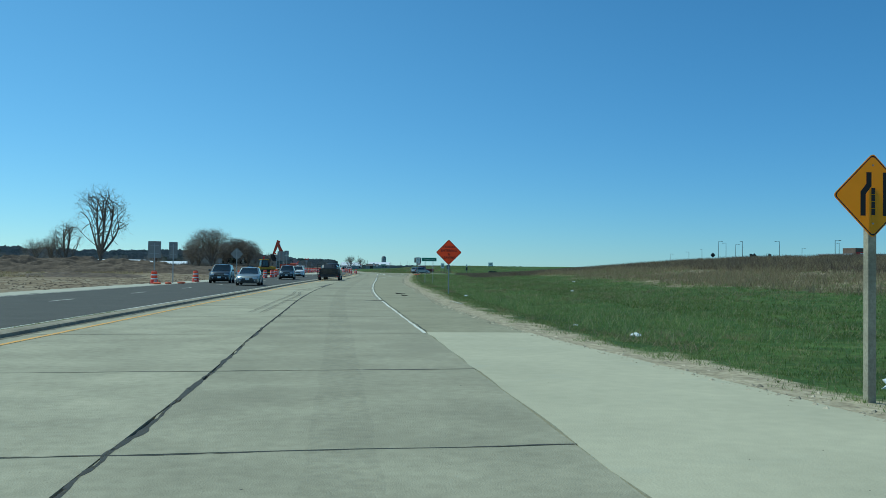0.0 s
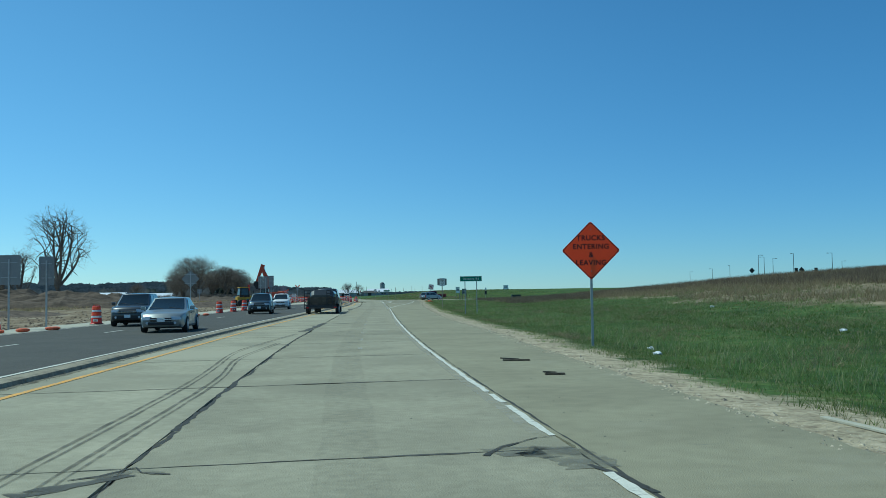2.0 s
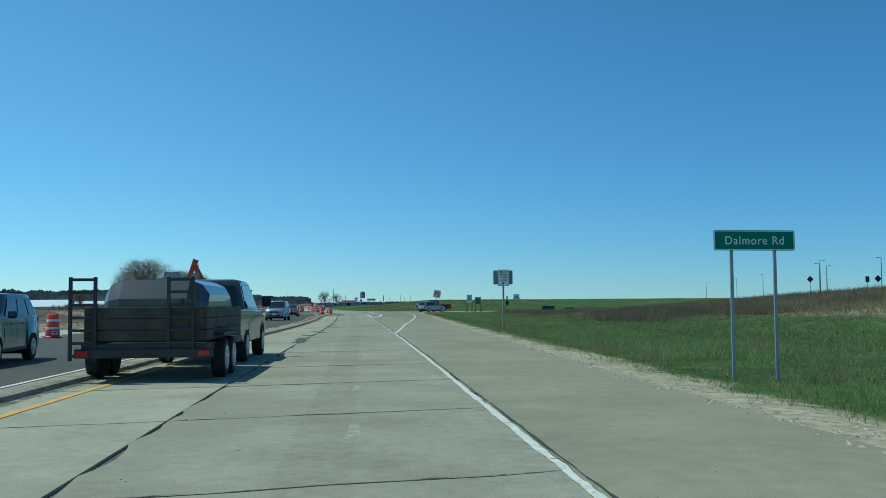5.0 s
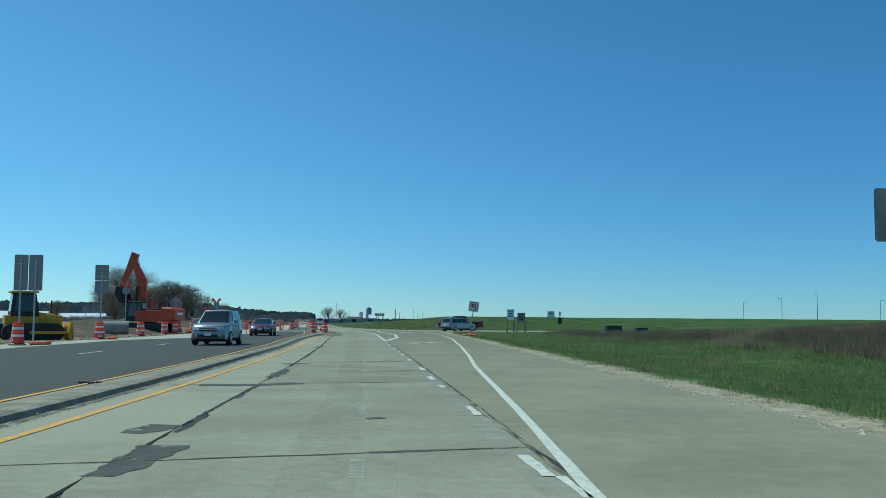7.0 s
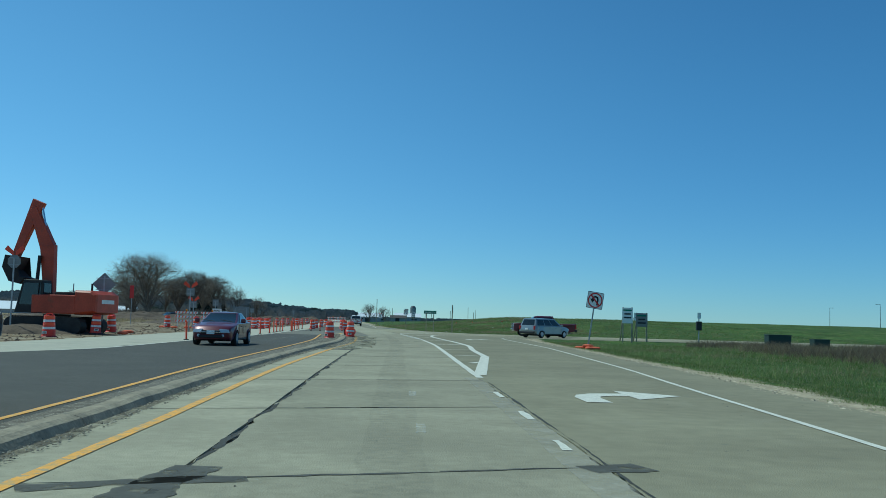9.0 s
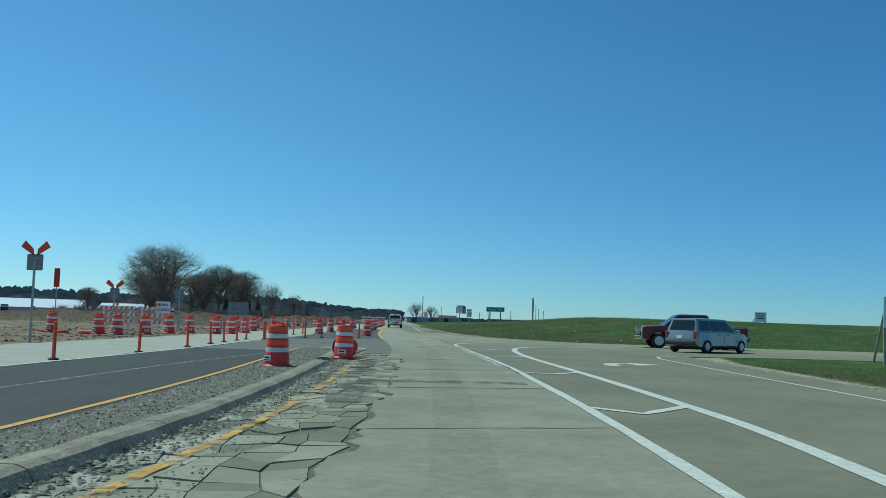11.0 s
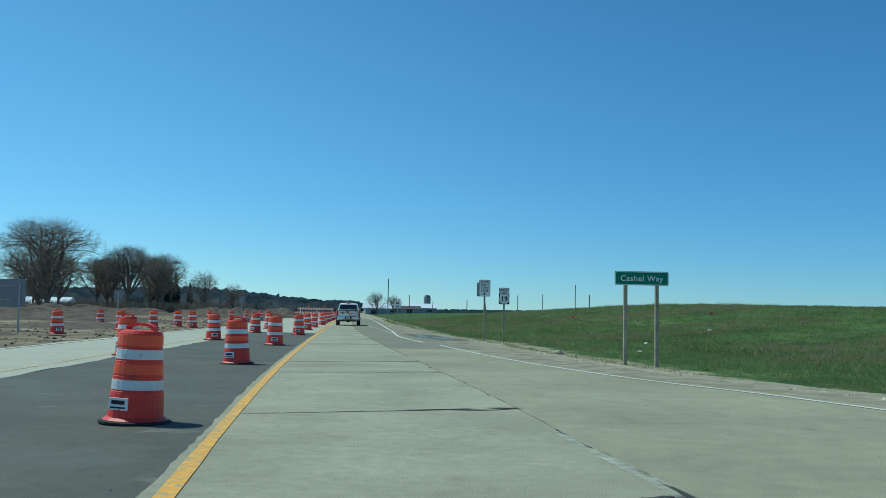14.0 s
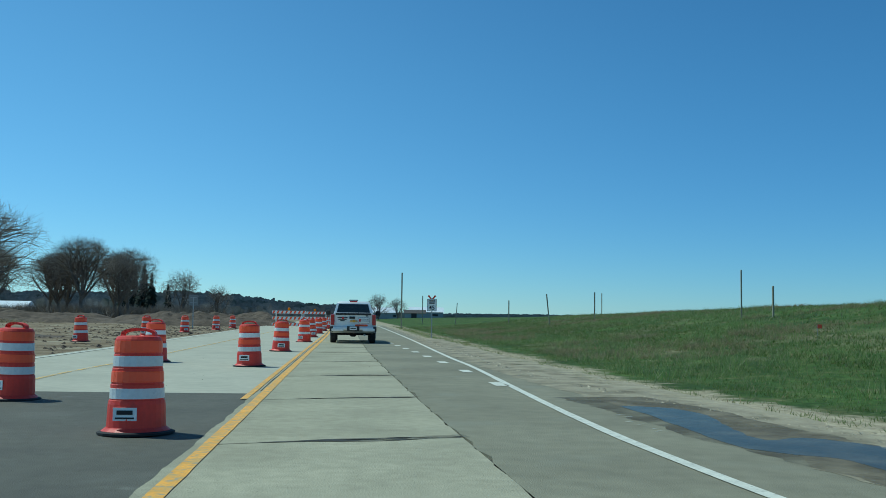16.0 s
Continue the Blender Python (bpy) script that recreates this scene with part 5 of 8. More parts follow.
def on_verge(r):
    y = r.uniform(5, 400)
    x = PAVE_R(y) + abs(r.gauss(0.5, 0.5)) - 0.25
    return (x, y, gz(x, y) - 0.01 if x > PAVE_R(y) + 0.12 else 0.0)


def on_road(r):
    y = r.uniform(5, 330)
    if y > 240 and r.random() < 0.6:
        return (r.uniform(CROSS_LEFT(min(y, 311)) + 0.2, LANE_L(y)), y, 0.0)
    return (r.uniform(LANE_R(y) + 0.3, PAVE_R(y)) if r.random() < 0.8 else r.uniform(LANE_L(y), LANE_R(y)), y, 0.0)


pebbles("gravel_stones", "loose grey stones along the median", GRAVEL, 13000, on_median, 0.017, 1)
pebbles("verge_stones", "pale loose stones on the verge", TAN_GRAVEL, 16000, on_verge, 0.02, 2)
pebbles("verge_clods", "crumbled pavement lumps and clods along the verge", TAN_GRAVEL, 3500, on_verge, 0.05, 12)
pebbles("scattered_pebbles", "dark scattered pebbles on the pavement", PATCH, 1100, on_road, 0.011, 3)


# ---- barricades ----
def barricade(x, y, turn, width, sign=""):
    s = thing("barricade", "red and white striped road barricade with sloping stripes", "barricade", pose(x, y, 0, 0, 0, turn))
    for px in (-width * 0.38, width * 0.38):
        part("leg", box((0.06, 0.06, 1.5), (px, 0.05, 0.78)), WHITE_SIGN, s)
        part("foot", box((0.07, 1.2, 0.06), (px, 0.05, 0.03)), STEEL, s)
    for z in (0.55, 0.98, 1.41):
        part("rail", box((width, 0.03, 0.2), (0, 0, z)), WHITE_SIGN, s)
        n = int(width / 0.3)
        for i in range(n):
            x0 = -width / 2 + 0.02 + i * width / n
            part("stripe", plate([(x0, -0.095), (x0 + 0.13, -0.095), (x0 + 0.21, 0.095), (x0 + 0.08, 0.095)], 0.003, (0, -0.019, z)), BARREL_BAND, s)
    for px in (-width * 0.38, width * 0.38):
        part("warning_lamp", lathe([(0.06, 1.53), (0.09, 1.58), (0.09, 1.70), (0.05, 1.74)], 10), YELLOW_SIGN, s, "amber warning lamp")
    if sign:
        part("sign_panel", plate(rounded(0.95, 0.75, 0.04), 0.004, (0.45, -0.04, 1.5)), WHITE_SIGN, s)
        for word, dz in zip(sign.split(), (0.16, -0.16)):
            letters(word, 0.22, (0.45, -0.05, 1.5 + dz), BLACK, s, 1.0, 0.004)
    return s


barricade(-16.6, 264.0, 0, 2.3, "ROAD CLOSED")
barricade(-19.4, 265.0, 0, 2.3)
barricade(-10.5, 364.8, 0, 2.4)
barricade(-9.6, 376.0, 0, 2.4)
for bx, by, tt in ((-15.9, 79.6, 10), (-15.3, 81.1, 60), (-14.6, 83.0, 30), (-12.9, 111.4, 20), (-12.2, 112.0, 70), (-13.2, 164.0, 40), (-13.2, 175.2, 10), (-13.0, 176.0, 80), (-13.1, 189.0, 15), (-14.4, 225.0, 30), (-13.6, 221.0, 60), (-18.8, 252.6, 0), (-17.6, 251.6, 50), (-16.4, 251.4, 20)):
    sandbag(bx, by, -0.0, tt)

# wet mud round the puddle and chalk scrawl beside it
MUD = stain("wet_mud_film", (0.085, 0.072, 0.052), 0.75, 2.0, 0.26, 0.72)
stripe("wet_mud", [(0.3, 311.5), (0.75, 309.0), (0.9, 307.0), (1.3, 305.0), (1.7, 303.0), (1.9, 301.0)], 1.55, MUD, z=0.004, ragged=0.25, parent=road, step=0.12)
SAND = stain("blown_sand_film", (0.36, 0.305, 0.205), 0.9, 1.4, 0.18, 0.55)
stripe("sand_drift", [(9.0, 269.5), (6.4, 274.5), (4.5, 279.5), (3.5, 285), (2.7, 291), (2.2, 297), (1.75, 303), (1.3, 309), (0.5, 316), (-0.2, 326), (-1.4, 350)], 1.9, SAND, z=0.003, ragged=0.3, parent=road, step=0.15)
for k, (cx, cy) in enumerate(((-0.05, 308.7), (0.0, 308.45), (-0.12, 307.9), (-0.05, 307.6), (0.02, 307.2), (-0.03, 306.95))):
    stripe("chalk_mark", [(cx - 0.06, cy), (cx + 0.06, cy + 0.12)], 0.05, FAINT, z=0.006, parent=marks)

s = thing("red_marker_sign", "narrow red upright sign on a thin pole", "road sign", pose(-28.1, 276.7, gz(-28.1, 276.7)))
steel_post(s, 4.4, 0, 0.03, 0.06)
part("panel", plate(rounded(0.45, 1.45, 0.03), 0.006, (0, -0.004, 3.7)), RED_PAINT, s)

# speed sign beyond the puddle
s = thing("speed_limit_sign", "white speed limit sign with black numerals and two orange flags", "road sign", pose(-0.7, 355.6, gz(-0.7, 355.6), 0, 0, 0))
steel_post(s, 2.4, 0, 0.03, 0.06)
part("panel", plate(rounded(0.6, 0.76, 0.04), 0.004, (0, -0.004, 2.05)), WHITE_SIGN, s)
part("border", frame_of(rounded(0.58, 0.74, 0.04), rounded(0.55, 0.71, 0.035), 0, (0, -0.007, 2.05)), BLACK, s)
for dz, w in ((0.26, 0.40), (0.13, 0.34)):
    part("writing_bar", plate(rounded(w, 0.075, 0.01), 0.002, (0, -0.008, 2.05 + dz)), BLACK, s)
letters("45", 0.36, (0, -0.008, 1.88), BLACK, s, 1.0, 0.006)
for sg in (-1, 1):
    part("flag", plate([(0.0, 0.0), (0.03 * sg, 0.01), (0.22 * sg, 0.18), (0.14 * sg, 0.27), (0.02 * sg, 0.12)], 0.004, (0.05 * sg, 0.0, 2.42)), TUBE, s, "bright orange cloth warning flag")


def coarse_gravel(r):
    y = r.uniform(208, 240.4)
    if r.random() < 0.7:
        return (r.uniform(OPP_YELLOW(y) + 0.2, YELLOW(y) - 1.07), y, 0.018)
    return (YELLOW(y) - r.uniform(0.15, 0.62), y, 0.0)


pebbles("coarse_gravel", "coarse grey gravel heaped along the median kerb", GRAVEL, 6500, coarse_gravel, 0.034, 8)


# ---- vehicles ----
def paint(name, color, metal=0.0, rough=0.35):
    return material(name, color, rough, metal=metal, vary=0.03, scale=2, coat=0.6)


WHITE_CAR = paint("white_car_paint", (0.86, 0.86, 0.84))
PALE_SILVER = paint("pale_silver_paint", (0.31, 0.335, 0.33), 0.45)
BLUE_CAR = paint("dark_blue_car_paint", (0.035, 0.048, 0.056), 0.3)
MAROON_CAR = paint("maroon_car_paint", (0.13, 0.02, 0.035), 0.2)
DARK_RED = paint("dark_red_truck_paint", (0.10, 0.012, 0.02), 0.1)
GREY_CAR = paint("dark_grey_car_paint", (0.05, 0.055, 0.06), 0.3)
TRIM = material("black_plastic_trim", (0.025, 0.025, 0.027), 0.6, vary=0.1)
CHROME = material("chrome", (0.72, 0.72, 0.72), 0.15, metal=1.0, vary=0.03)
RIM = material("alloy_rim", (0.60, 0.60, 0.60), 0.4, metal=0.35, vary=0.05)
RED_LAMP = material("red_tail_lamp", (0.42, 0.012, 0.015), 0.15, vary=0.05, coat=0.5)
HEAD_LAMP = material("clear_head_lamp", (0.62, 0.64, 0.66), 0.1, vary=0.05, coat=0.8)
GLASS = material("tinted_car_glass", (0.03, 0.04, 0.042), 0.04, vary=0.0, coat=0.3)
GLASS.node_tree.nodes["Principled BSDF"].inputs["Transmission Weight"].default_value = 0.45


def rod(p, q, r):
    p, q = Vector(p), Vector(q)
    bm = bmesh.new()
    bmesh.ops.create_cone(bm, cap_ends=True, segments=10, radius1=r, radius2=r, depth=(q - p).length, matrix=Matrix.Translation((p + q) / 2) @ (q - p).to_track_quat("Z", "Y").to_matrix().to_4x4())
    return bm


def prism(outline, half, edge=0.06, inset=0.05):
    """A body from its side outline (y, z), across the width, with rounded sides."""
    n = len(outline)
    pts = [Vector(p) for p in outline]
    area = sum(a.x * b.y - b.x * a.y for a, b in zip(pts, pts[1:] + pts[:1]))
    sgn = 1 if area > 0 else -1
    inner = []
    for i, p in enumerate(pts):
        d1, d2 = (p - pts[i - 1]).normalized(), (pts[(i + 1) % n] - p).normalized()
        nn = (Vector((-d1.y, d1.x)) + Vector((-d2.y, d2.x))) * sgn
        inner.append(p + nn.normalized() * inset if nn.length > 1e-6 else p)
    bm = bmesh.new()
    rings = []
    for x, ps in ((-half, inner), (-half + edge * 0.35, [a.lerp(b, 0.35) for a, b in zip(pts, inner)]), (-half + edge, pts), (half - edge, pts), (half - edge * 0.35, [a.lerp(b, 0.35) for a, b in zip(pts, inner)]), (half, inner)):
        rings.append([bm.verts.new((x, p.x, p.y)) for p in ps])
    for a, b in zip(rings, rings[1:]):
        for i in range(n):
            bm.faces.new((a[i], a[(i + 1) % n], b[(i + 1) % n], b[i]))
    bm.faces.new(rings[0])
    bm.faces.new(rings[-1][::-1])
    bmesh.ops.triangulate(bm, faces=[f for f in bm.faces if len(f.verts) > 4])
    return bm


def arch(yc, r, n=8):
    """Wheel opening on the underside, walked from rear to front."""
    return [(yc - r * math.cos(math.pi * i / n), 0.30 + r * math.sin(math.pi * i / n) * 1.0) for i in range(n + 1)]


def frustum(b0, b1, t0, t1, zb, zt, wb, wt):
    """Corner points of a cabin: base and roof rectangles."""
    base = [(-wb, b0, zb), (wb, b0, zb), (wb, b1, zb), (-wb, b1, zb)]
    top = [(-wt, t0, zt), (wt, t0, zt), (wt, t1, zt), (-wt, t1, zt)]
    return [Vector(p) for p in base], [Vector(p) for p in top]


def cabin_mesh(base, top, crown=0.05):
    bm = bmesh.new()
    rings = []
    for k in (0.0, 0.5, 0.9):
        rings.append([bm.verts.new(a.lerp(b, k)) for a, b in zip(base, top)])
    c = sum(top, Vector()) / 4
    rings.append([bm.verts.new(p.lerp(c, 0.05) + Vector((0, 0, crown * 0.2))) for p in top])
    rings.append([bm.verts.new(p.lerp(c, 0.22) + Vector((0, 0, crown))) for p in top])
    for a, b in zip(rings, rings[1:]):
        for i in range(4):
            bm.faces.new((a[i], a[(i + 1) % 4], b[(i + 1) % 4], b[i]))
    bm.faces.new(rings[-1])
    bm.faces.new(rings[0][::-1])
    return bm


def pane(base, top, i, u0, u1, v0, v1, out=0.012):
    """A window lying on one side of a cabin, in fractions of that side."""
    j = (i + 1) % 4
    q = lambda u, v: base[i].lerp(base[j], u).lerp(top[i].lerp(top[j], u), v)
    n = (base[j] - base[i]).cross(top[i] - base[i]).normalized()
    pts = [q(u0, v0), q(u1, v0), q(u1 if not isinstance(u1, tuple) else u1[1], v1), q(u0, v1)]
    bm = bmesh.new()
    o = [bm.verts.new(p + n * out) for p in pts]
    b = [bm.verts.new(p - n * 0.01) for p in pts]
    bm.faces.new(o)
    for k in range(4):
        bm.faces.new((o[k], b[k], b[(k + 1) % 4], o[(k + 1) % 4]))
    return bm


def wheel(parent, x, y, r, w=0.22):
    s = 1 if x > 0 else -1
    t = part("tyre", lathe([(r * 0.62, -w / 2), (r * 0.94, -w / 2), (r, -w / 2 + 0.04), (r, w / 2 - 0.04), (r * 0.94, w / 2), (r * 0.62, w / 2)], 24, "x"), RUBBER, parent, smooth=False)
    t.location = (x, y, r)
    rim = lathe([(r * 0.64, s * (w / 2 - 0.02)), (r * 0.63, s * (w / 2 + 0.008)), (r * 0.55, s * (w / 2 + 0.012)), (r * 0.51, s * (w / 2 + 0.003)), (r * 0.2, s * (w / 2 + 0.003)), (r * 0.16, s * (w / 2 + 0.02)), (0.01, s * (w / 2 + 0.022))], 20, "x")
    for k in range(5):
        a = radians(72 * k)
        box((0.02, 0.06, r * 0.42), (s * (w / 2 + 0.008), math.sin(a) * r * 0.34, math.cos(a) * r * 0.34), bm=rim, turn=pose(0, 0, 0, -math.degrees(a)))
    p = part("rim", rim, RIM, t, "alloy wheel rim")
    return t


def mirror_pair(s, y, z, half, mat):
    for sg in (-1, 1):
        part("side_mirror", box((0.2, 0.12, 0.17), (sg * (half + 0.13), y, z), 0.04), mat, s)


def shell(outline, half, nose=0.15, tail=0.10, tuck=0.07, crown=0.035):
    """A car body from its side outline: bowed sides, corners drawn in at nose and tail, crowned top."""
    pts = []
    for a, b in zip(outline, outline[1:] + outline[:1]):
        n = max(1, int(math.dist(a, b) / 0.16))
        pts += [(a[0] + (b[0] - a[0]) * i / n, a[1] + (b[1] - a[1]) * i / n) for i in range(n)]
    y0, y1 = min(p[0] for p in pts), max(p[0] for p in pts)
    z1 = max(p[1] for p in pts)
    bm, rings = bmesh.new(), []
    for u in (-1.0, -0.97, -0.88, -0.6, -0.25, 0.25, 0.6, 0.88, 0.97, 1.0):
        ring = []
        inset = {1.0: 0.10, 0.97: 0.05, 0.88: 0.012}.get(abs(u), 0.0)
        for y, z in pts:
            w = half * (1 - nose * max(0.0, (y - (y1 - 0.95)) / 0.95) ** 2.2 - tail * max(0.0, ((y0 + 0.7) - y) / 0.7) ** 2.2)
            w -= tuck * (max(0.0, z - 0.68) / 0.42) ** 2 + 0.06 * max(0.0, (0.42 - z) / 0.2)
            zz = z + (crown * (1 - u * u) - 0.4 * inset if z > 0.62 * z1 else 0.0)
            bow = 0.10 * (1 - u * u)
            yy = y + (bow if y > y1 - 0.35 else -0.6 * bow if y < y0 + 0.25 else 0.0) - (inset * 0.8 if y > y1 - 0.35 else -inset * 0.6 if y < y0 + 0.25 else 0.0)
            ring.append(bm.verts.new((u * w, yy, zz)))
        rings.append(ring)
    n = len(pts)
    for a, b in zip(rings, rings[1:]):
        for i in range(n):
            bm.faces.new((a[i], a[(i + 1) % n], b[(i + 1) % n], b[i]))
    for ring in (rings[0], rings[-1][::-1]):
        bmesh.ops.triangulate(bm, faces=[bm.faces.new(ring)])
    return bm


def greenhouse(b0, b1, t0, t1, zb, zt, wb, wt, crown=0.05):
    """The cabin above the belt line: curved screens, leaning sides, a crowned roof."""
    bm, rings = bmesh.new(), []
    for k in (0.0, 0.35, 0.7, 0.9, 0.975, 1.0):
        ease = 1 - (1 - k) ** 1.25
        y0, y1 = b0 + (t0 - b0) * ease, b1 + (t1 - b1) * ease
        w = wb + (wt - wb) * (k ** 1.2) - (0.03 if k == 1.0 else 0)
        y0, y1 = (y0 + 0.05, y1 - 0.05) if k == 1.0 else (y0, y1)
        z = zb + (zt - zb) * k
        row = []
        for x, y in [(-1, 0.06), (-0.93, 0.0), (-0.5, -0.02), (0, -0.03), (0.5, -0.02), (0.93, 0.0), (1, 0.06)]:
            row.append((x * w, y0 + y))
        for i in range(1, 6):
            row.append((w * (1 + 0.015 * math.sin(math.pi * i / 6)), y0 + 0.06 + (y1 - y0 - 0.14) * i / 6))
        for x, y in [(1, -0.08), (0.93, 0.0), (0.5, 0.05), (0, 0.07), (-0.5, 0.05), (-0.93, 0.0), (-1, -0.08)]:
            row.append((x * w, y1 + y))
        for i in range(5, 0, -1):
            row.append((-w * (1 + 0.015 * math.sin(math.pi * i / 6)), y0 + 0.06 + (y1 - y0 - 0.14) * i / 6))
        rings.append([bm.verts.new((x, y, z)) for x, y in row])
    for a, b in zip(rings, rings[1:]):
        for i in range(len(a)):
            bm.faces.new((a[i], a[(i + 1) % len(a)], b[(i + 1) % len(a)], b[i]))
    c = bm.verts.new((0, (t0 + t1) / 2, zt + crown))
    last = rings[-1]
    for i in range(len(last)):
        bm.faces.new((last[i], last[(i + 1) % len(last)], c))
    return bm


def curved_pane(b0, b1, t0, t1, zb, zt, wb, wt, side, u0, u1, k0, k1, out=0.014):
    """Glass lying on one face of a greenhouse; side: front, rear, left or right."""
    bm, rows = bmesh.new(), []
    for j in range(5):
        k = k0 + (k1 - k0) * j / 4
        ease = 1 - (1 - k) ** 1.25
        y0, y1 = b0 + (t0 - b0) * ease, b1 + (t1 - b1) * ease
        w, z = wb + (wt - wb) * (k ** 1.2), zb + (zt - zb) * k
        row = []
        for i in range(7):
            u = u0 + (u1 - u0) * i / 6
            if side == "front":
                row.append(bm.verts.new(((2 * u - 1) * 0.95 * w, y1 + 0.07 * (1 - (2 * u - 1) ** 2) + out, z + out * 0.5)))
            elif side == "rear":
                row.append(bm.verts.new(((2 * u - 1) * 0.95 * w, y0 - 0.03 * (1 - (2 * u - 1) ** 2) - out, z)))
            else:
                sg = 1 if side == "right" else -1
                row.append(bm.verts.new((sg * (w * 1.012 + out), y0 + 0.06 + (y1 - y0 - 0.14) * u, z)))
        rows.append(row)
    for a, b in zip(rows, rows[1:]):
        for i in range(6):
            bm.faces.new((a[i], a[i + 1], b[i + 1], b[i]))
    return bm


def car(name, label, m, mat, L, W, H, kind, category="car", r=0.33, dark_nose=False):
    s = thing(name, label, category, m)
    h2, hl = W / 2, L / 2
    yf, yr = hl - 0.90, -hl + 0.92
    tall = kind != "sedan"
    belt = {"sedan": 0.93, "suv": 1.08, "van": 1.05}[kind]
    hood = {"sedan": 0.80, "suv": 1.00, "van": 0.98}[kind]
    cowl = {"sedan": hl - 1.22, "suv": hl - 1.22, "van": hl - 0.98}[kind]
    deck = {"sedan": -hl + 0.60, "suv": -hl + 0.12, "van": -hl + 0.10}[kind]
    low = 0.27 if tall else 0.20
    out = [(-hl + 0.10, low + 0.14), (-hl + 0.30, low + 0.04)] + arch(yr, r + 0.075) + arch(yf, r + 0.075) + [(hl - 0.28, low), (hl - 0.08, low + 0.06), (hl - 0.02, low + 0.2), (hl, 0.56), (hl - 0.04, hood - 0.22), (hl - 0.12, hood - 0.10), (hl - 0.34, hood - 0.02), (cowl, belt - 0.02),
           (deck, belt + 0.02), (-hl + 0.08, belt - 0.03), (-hl + 0.02, 0.74), (-hl, 0.55)]
    part("body", shell(out, h2), mat, s, smooth=True)
    b0 = {"sedan": -hl + 0.42, "suv": -hl + 0.12, "van": -hl + 0.10}[kind]
    t0 = {"sedan": -hl + 1.40, "suv": -hl + 0.42, "van": -hl + 0.36}[kind]
    t1 = {"sedan": cowl - 0.98, "suv": cowl - 0.80, "van": cowl - 1.02}[kind]
    g = (b0, cowl + 0.04, t0, t1, belt - 0.05, H - 0.05, h2 - 0.10, h2 - 0.27)
    part("cabin", greenhouse(*g), mat, s, smooth=True)
    part("windscreen", curved_pane(*g, "front", 0.03, 0.97, 0.08, 0.93), GLASS, s, "dark tinted windscreen", True)
    part("rear_window", curved_pane(*g, "rear", 0.07, 0.93, 0.16, 0.88), GLASS, s, "", True)
    cuts = {"sedan": ((0.20, 0.47), (0.49, 0.86)), "suv": ((0.05, 0.25), (0.285, 0.56), (0.59, 0.90)), "van": ((0.04, 0.32), (0.35, 0.61), (0.64, 0.93))}[kind]
    for a, b in cuts:
        for side in ("right", "left"):
            part("side_window", curved_pane(*g, side, a, b, 0.14, 0.86), GLASS, s, "", True)
    for sg in (-1, 1):
        for y in (0.5 * (yf + yr) - 0.05, yf - r - 0.14):
            part("door_seam", box((0.010, 0.007, 0.36), (sg * (h2 - 0.003), y, 0.66)), TRIM, s)
    for x in (-h2 + 0.10, h2 - 0.10):
        for y in (yr, yf):
            wheel(s, x, y, r, 0.21)
    liner = bmesh.new()
    for y in (yr, yf):
        box((W - 0.30, 2 * r + 0.1, r + 0.25), (0, y, 0.30 + r * 0.5), 0.0, liner)
    part("wheel_housing", liner, RUBBER, s)
    for sg in (-1, 1):
        lampm = plate([(-0.20, -0.075), (0.15, -0.085), (0.22, 0.03), (0.20, 0.075), (-0.17, 0.05)] if sg > 0 else [(-0.15, -0.085), (0.20, -0.075), (0.17, 0.05), (-0.20, 0.075), (-0.22, 0.03)], 0.22)
        bmesh.ops.bevel(lampm, geom=lampm.edges[:], offset=0.015, segments=2, affect="EDGES")
        lo = part("headlight", lampm, HEAD_LAMP, s, "clear wraparound headlight", True)
        lo.matrix_basis = pose(sg * (h2 - 0.32), hl + 0.055, hood - 0.20, -14, 0, 180 - sg * 16)
        part("tail_light", box((0.16, 0.14, 0.36 if tall else 0.18), (sg * (h2 - 0.19), -hl + 0.06, belt - 0.17), 0.03), RED_LAMP, s, "red tail lamp")
        part("fog_light", lathe([(0.05, -0.02), (0.06, 0.0), (0.045, 0.015)], 12, "x"), HEAD_LAMP, s).matrix_basis = pose(sg * (h2 - 0.38), hl + 0.07, low + 0.20, 0, 0, 90)
        part("door_handle", box((0.03, 0.16, 0.03), (sg * (h2 - 0.005), 0.40, belt - 0.15), 0.01), TRIM, s)
        part("door_handle", box((0.03, 0.16, 0.03), (sg * (h2 - 0.005), -0.50, belt - 0.15), 0.01), TRIM, s)
        part("sill", box((0.06, yf - yr - 2 * r - 0.22, 0.10), (sg * (h2 - 0.06), 0.5 * (yf + yr), low + 0.06), 0.02), TRIM, s)
        part("wiper", rod((sg * 0.35 - 0.25, cowl + 0.10, belt + 0.03), (sg * 0.35 + 0.25, cowl + 0.02, belt + 0.10), 0.012), TRIM, s)
    part("grille", box((W * 0.46, 0.08, 0.15), (0, hl + 0.07, hood - 0.26), 0.03), TRIM, s)
    part("grille_bar", box((W * 0.48, 0.03, 0.035), (0, hl + 0.115, hood - 0.26), 0.01), CHROME, s, "chrome grille bar")
    part("lower_grille", box((W * 0.56, 0.08, 0.12), (0, hl + 0.06, low + 0.17), 0.03), TRIM, s)
    part("number_plate", box((0.31, 0.02, 0.15), (0, hl + 0.115, 0.53), 0.004), WHITE_SIGN, s)
    part("number_plate", box((0.31, 0.02, 0.15), (0, -hl - 0.07, 0.78), 0.004), WHITE_SIGN, s)
    part("rear_bumper", box((W * 0.86, 0.16, 0.20), (0, -hl + 0.0, 0.48), 0.05), TRIM if tall else mat, s)
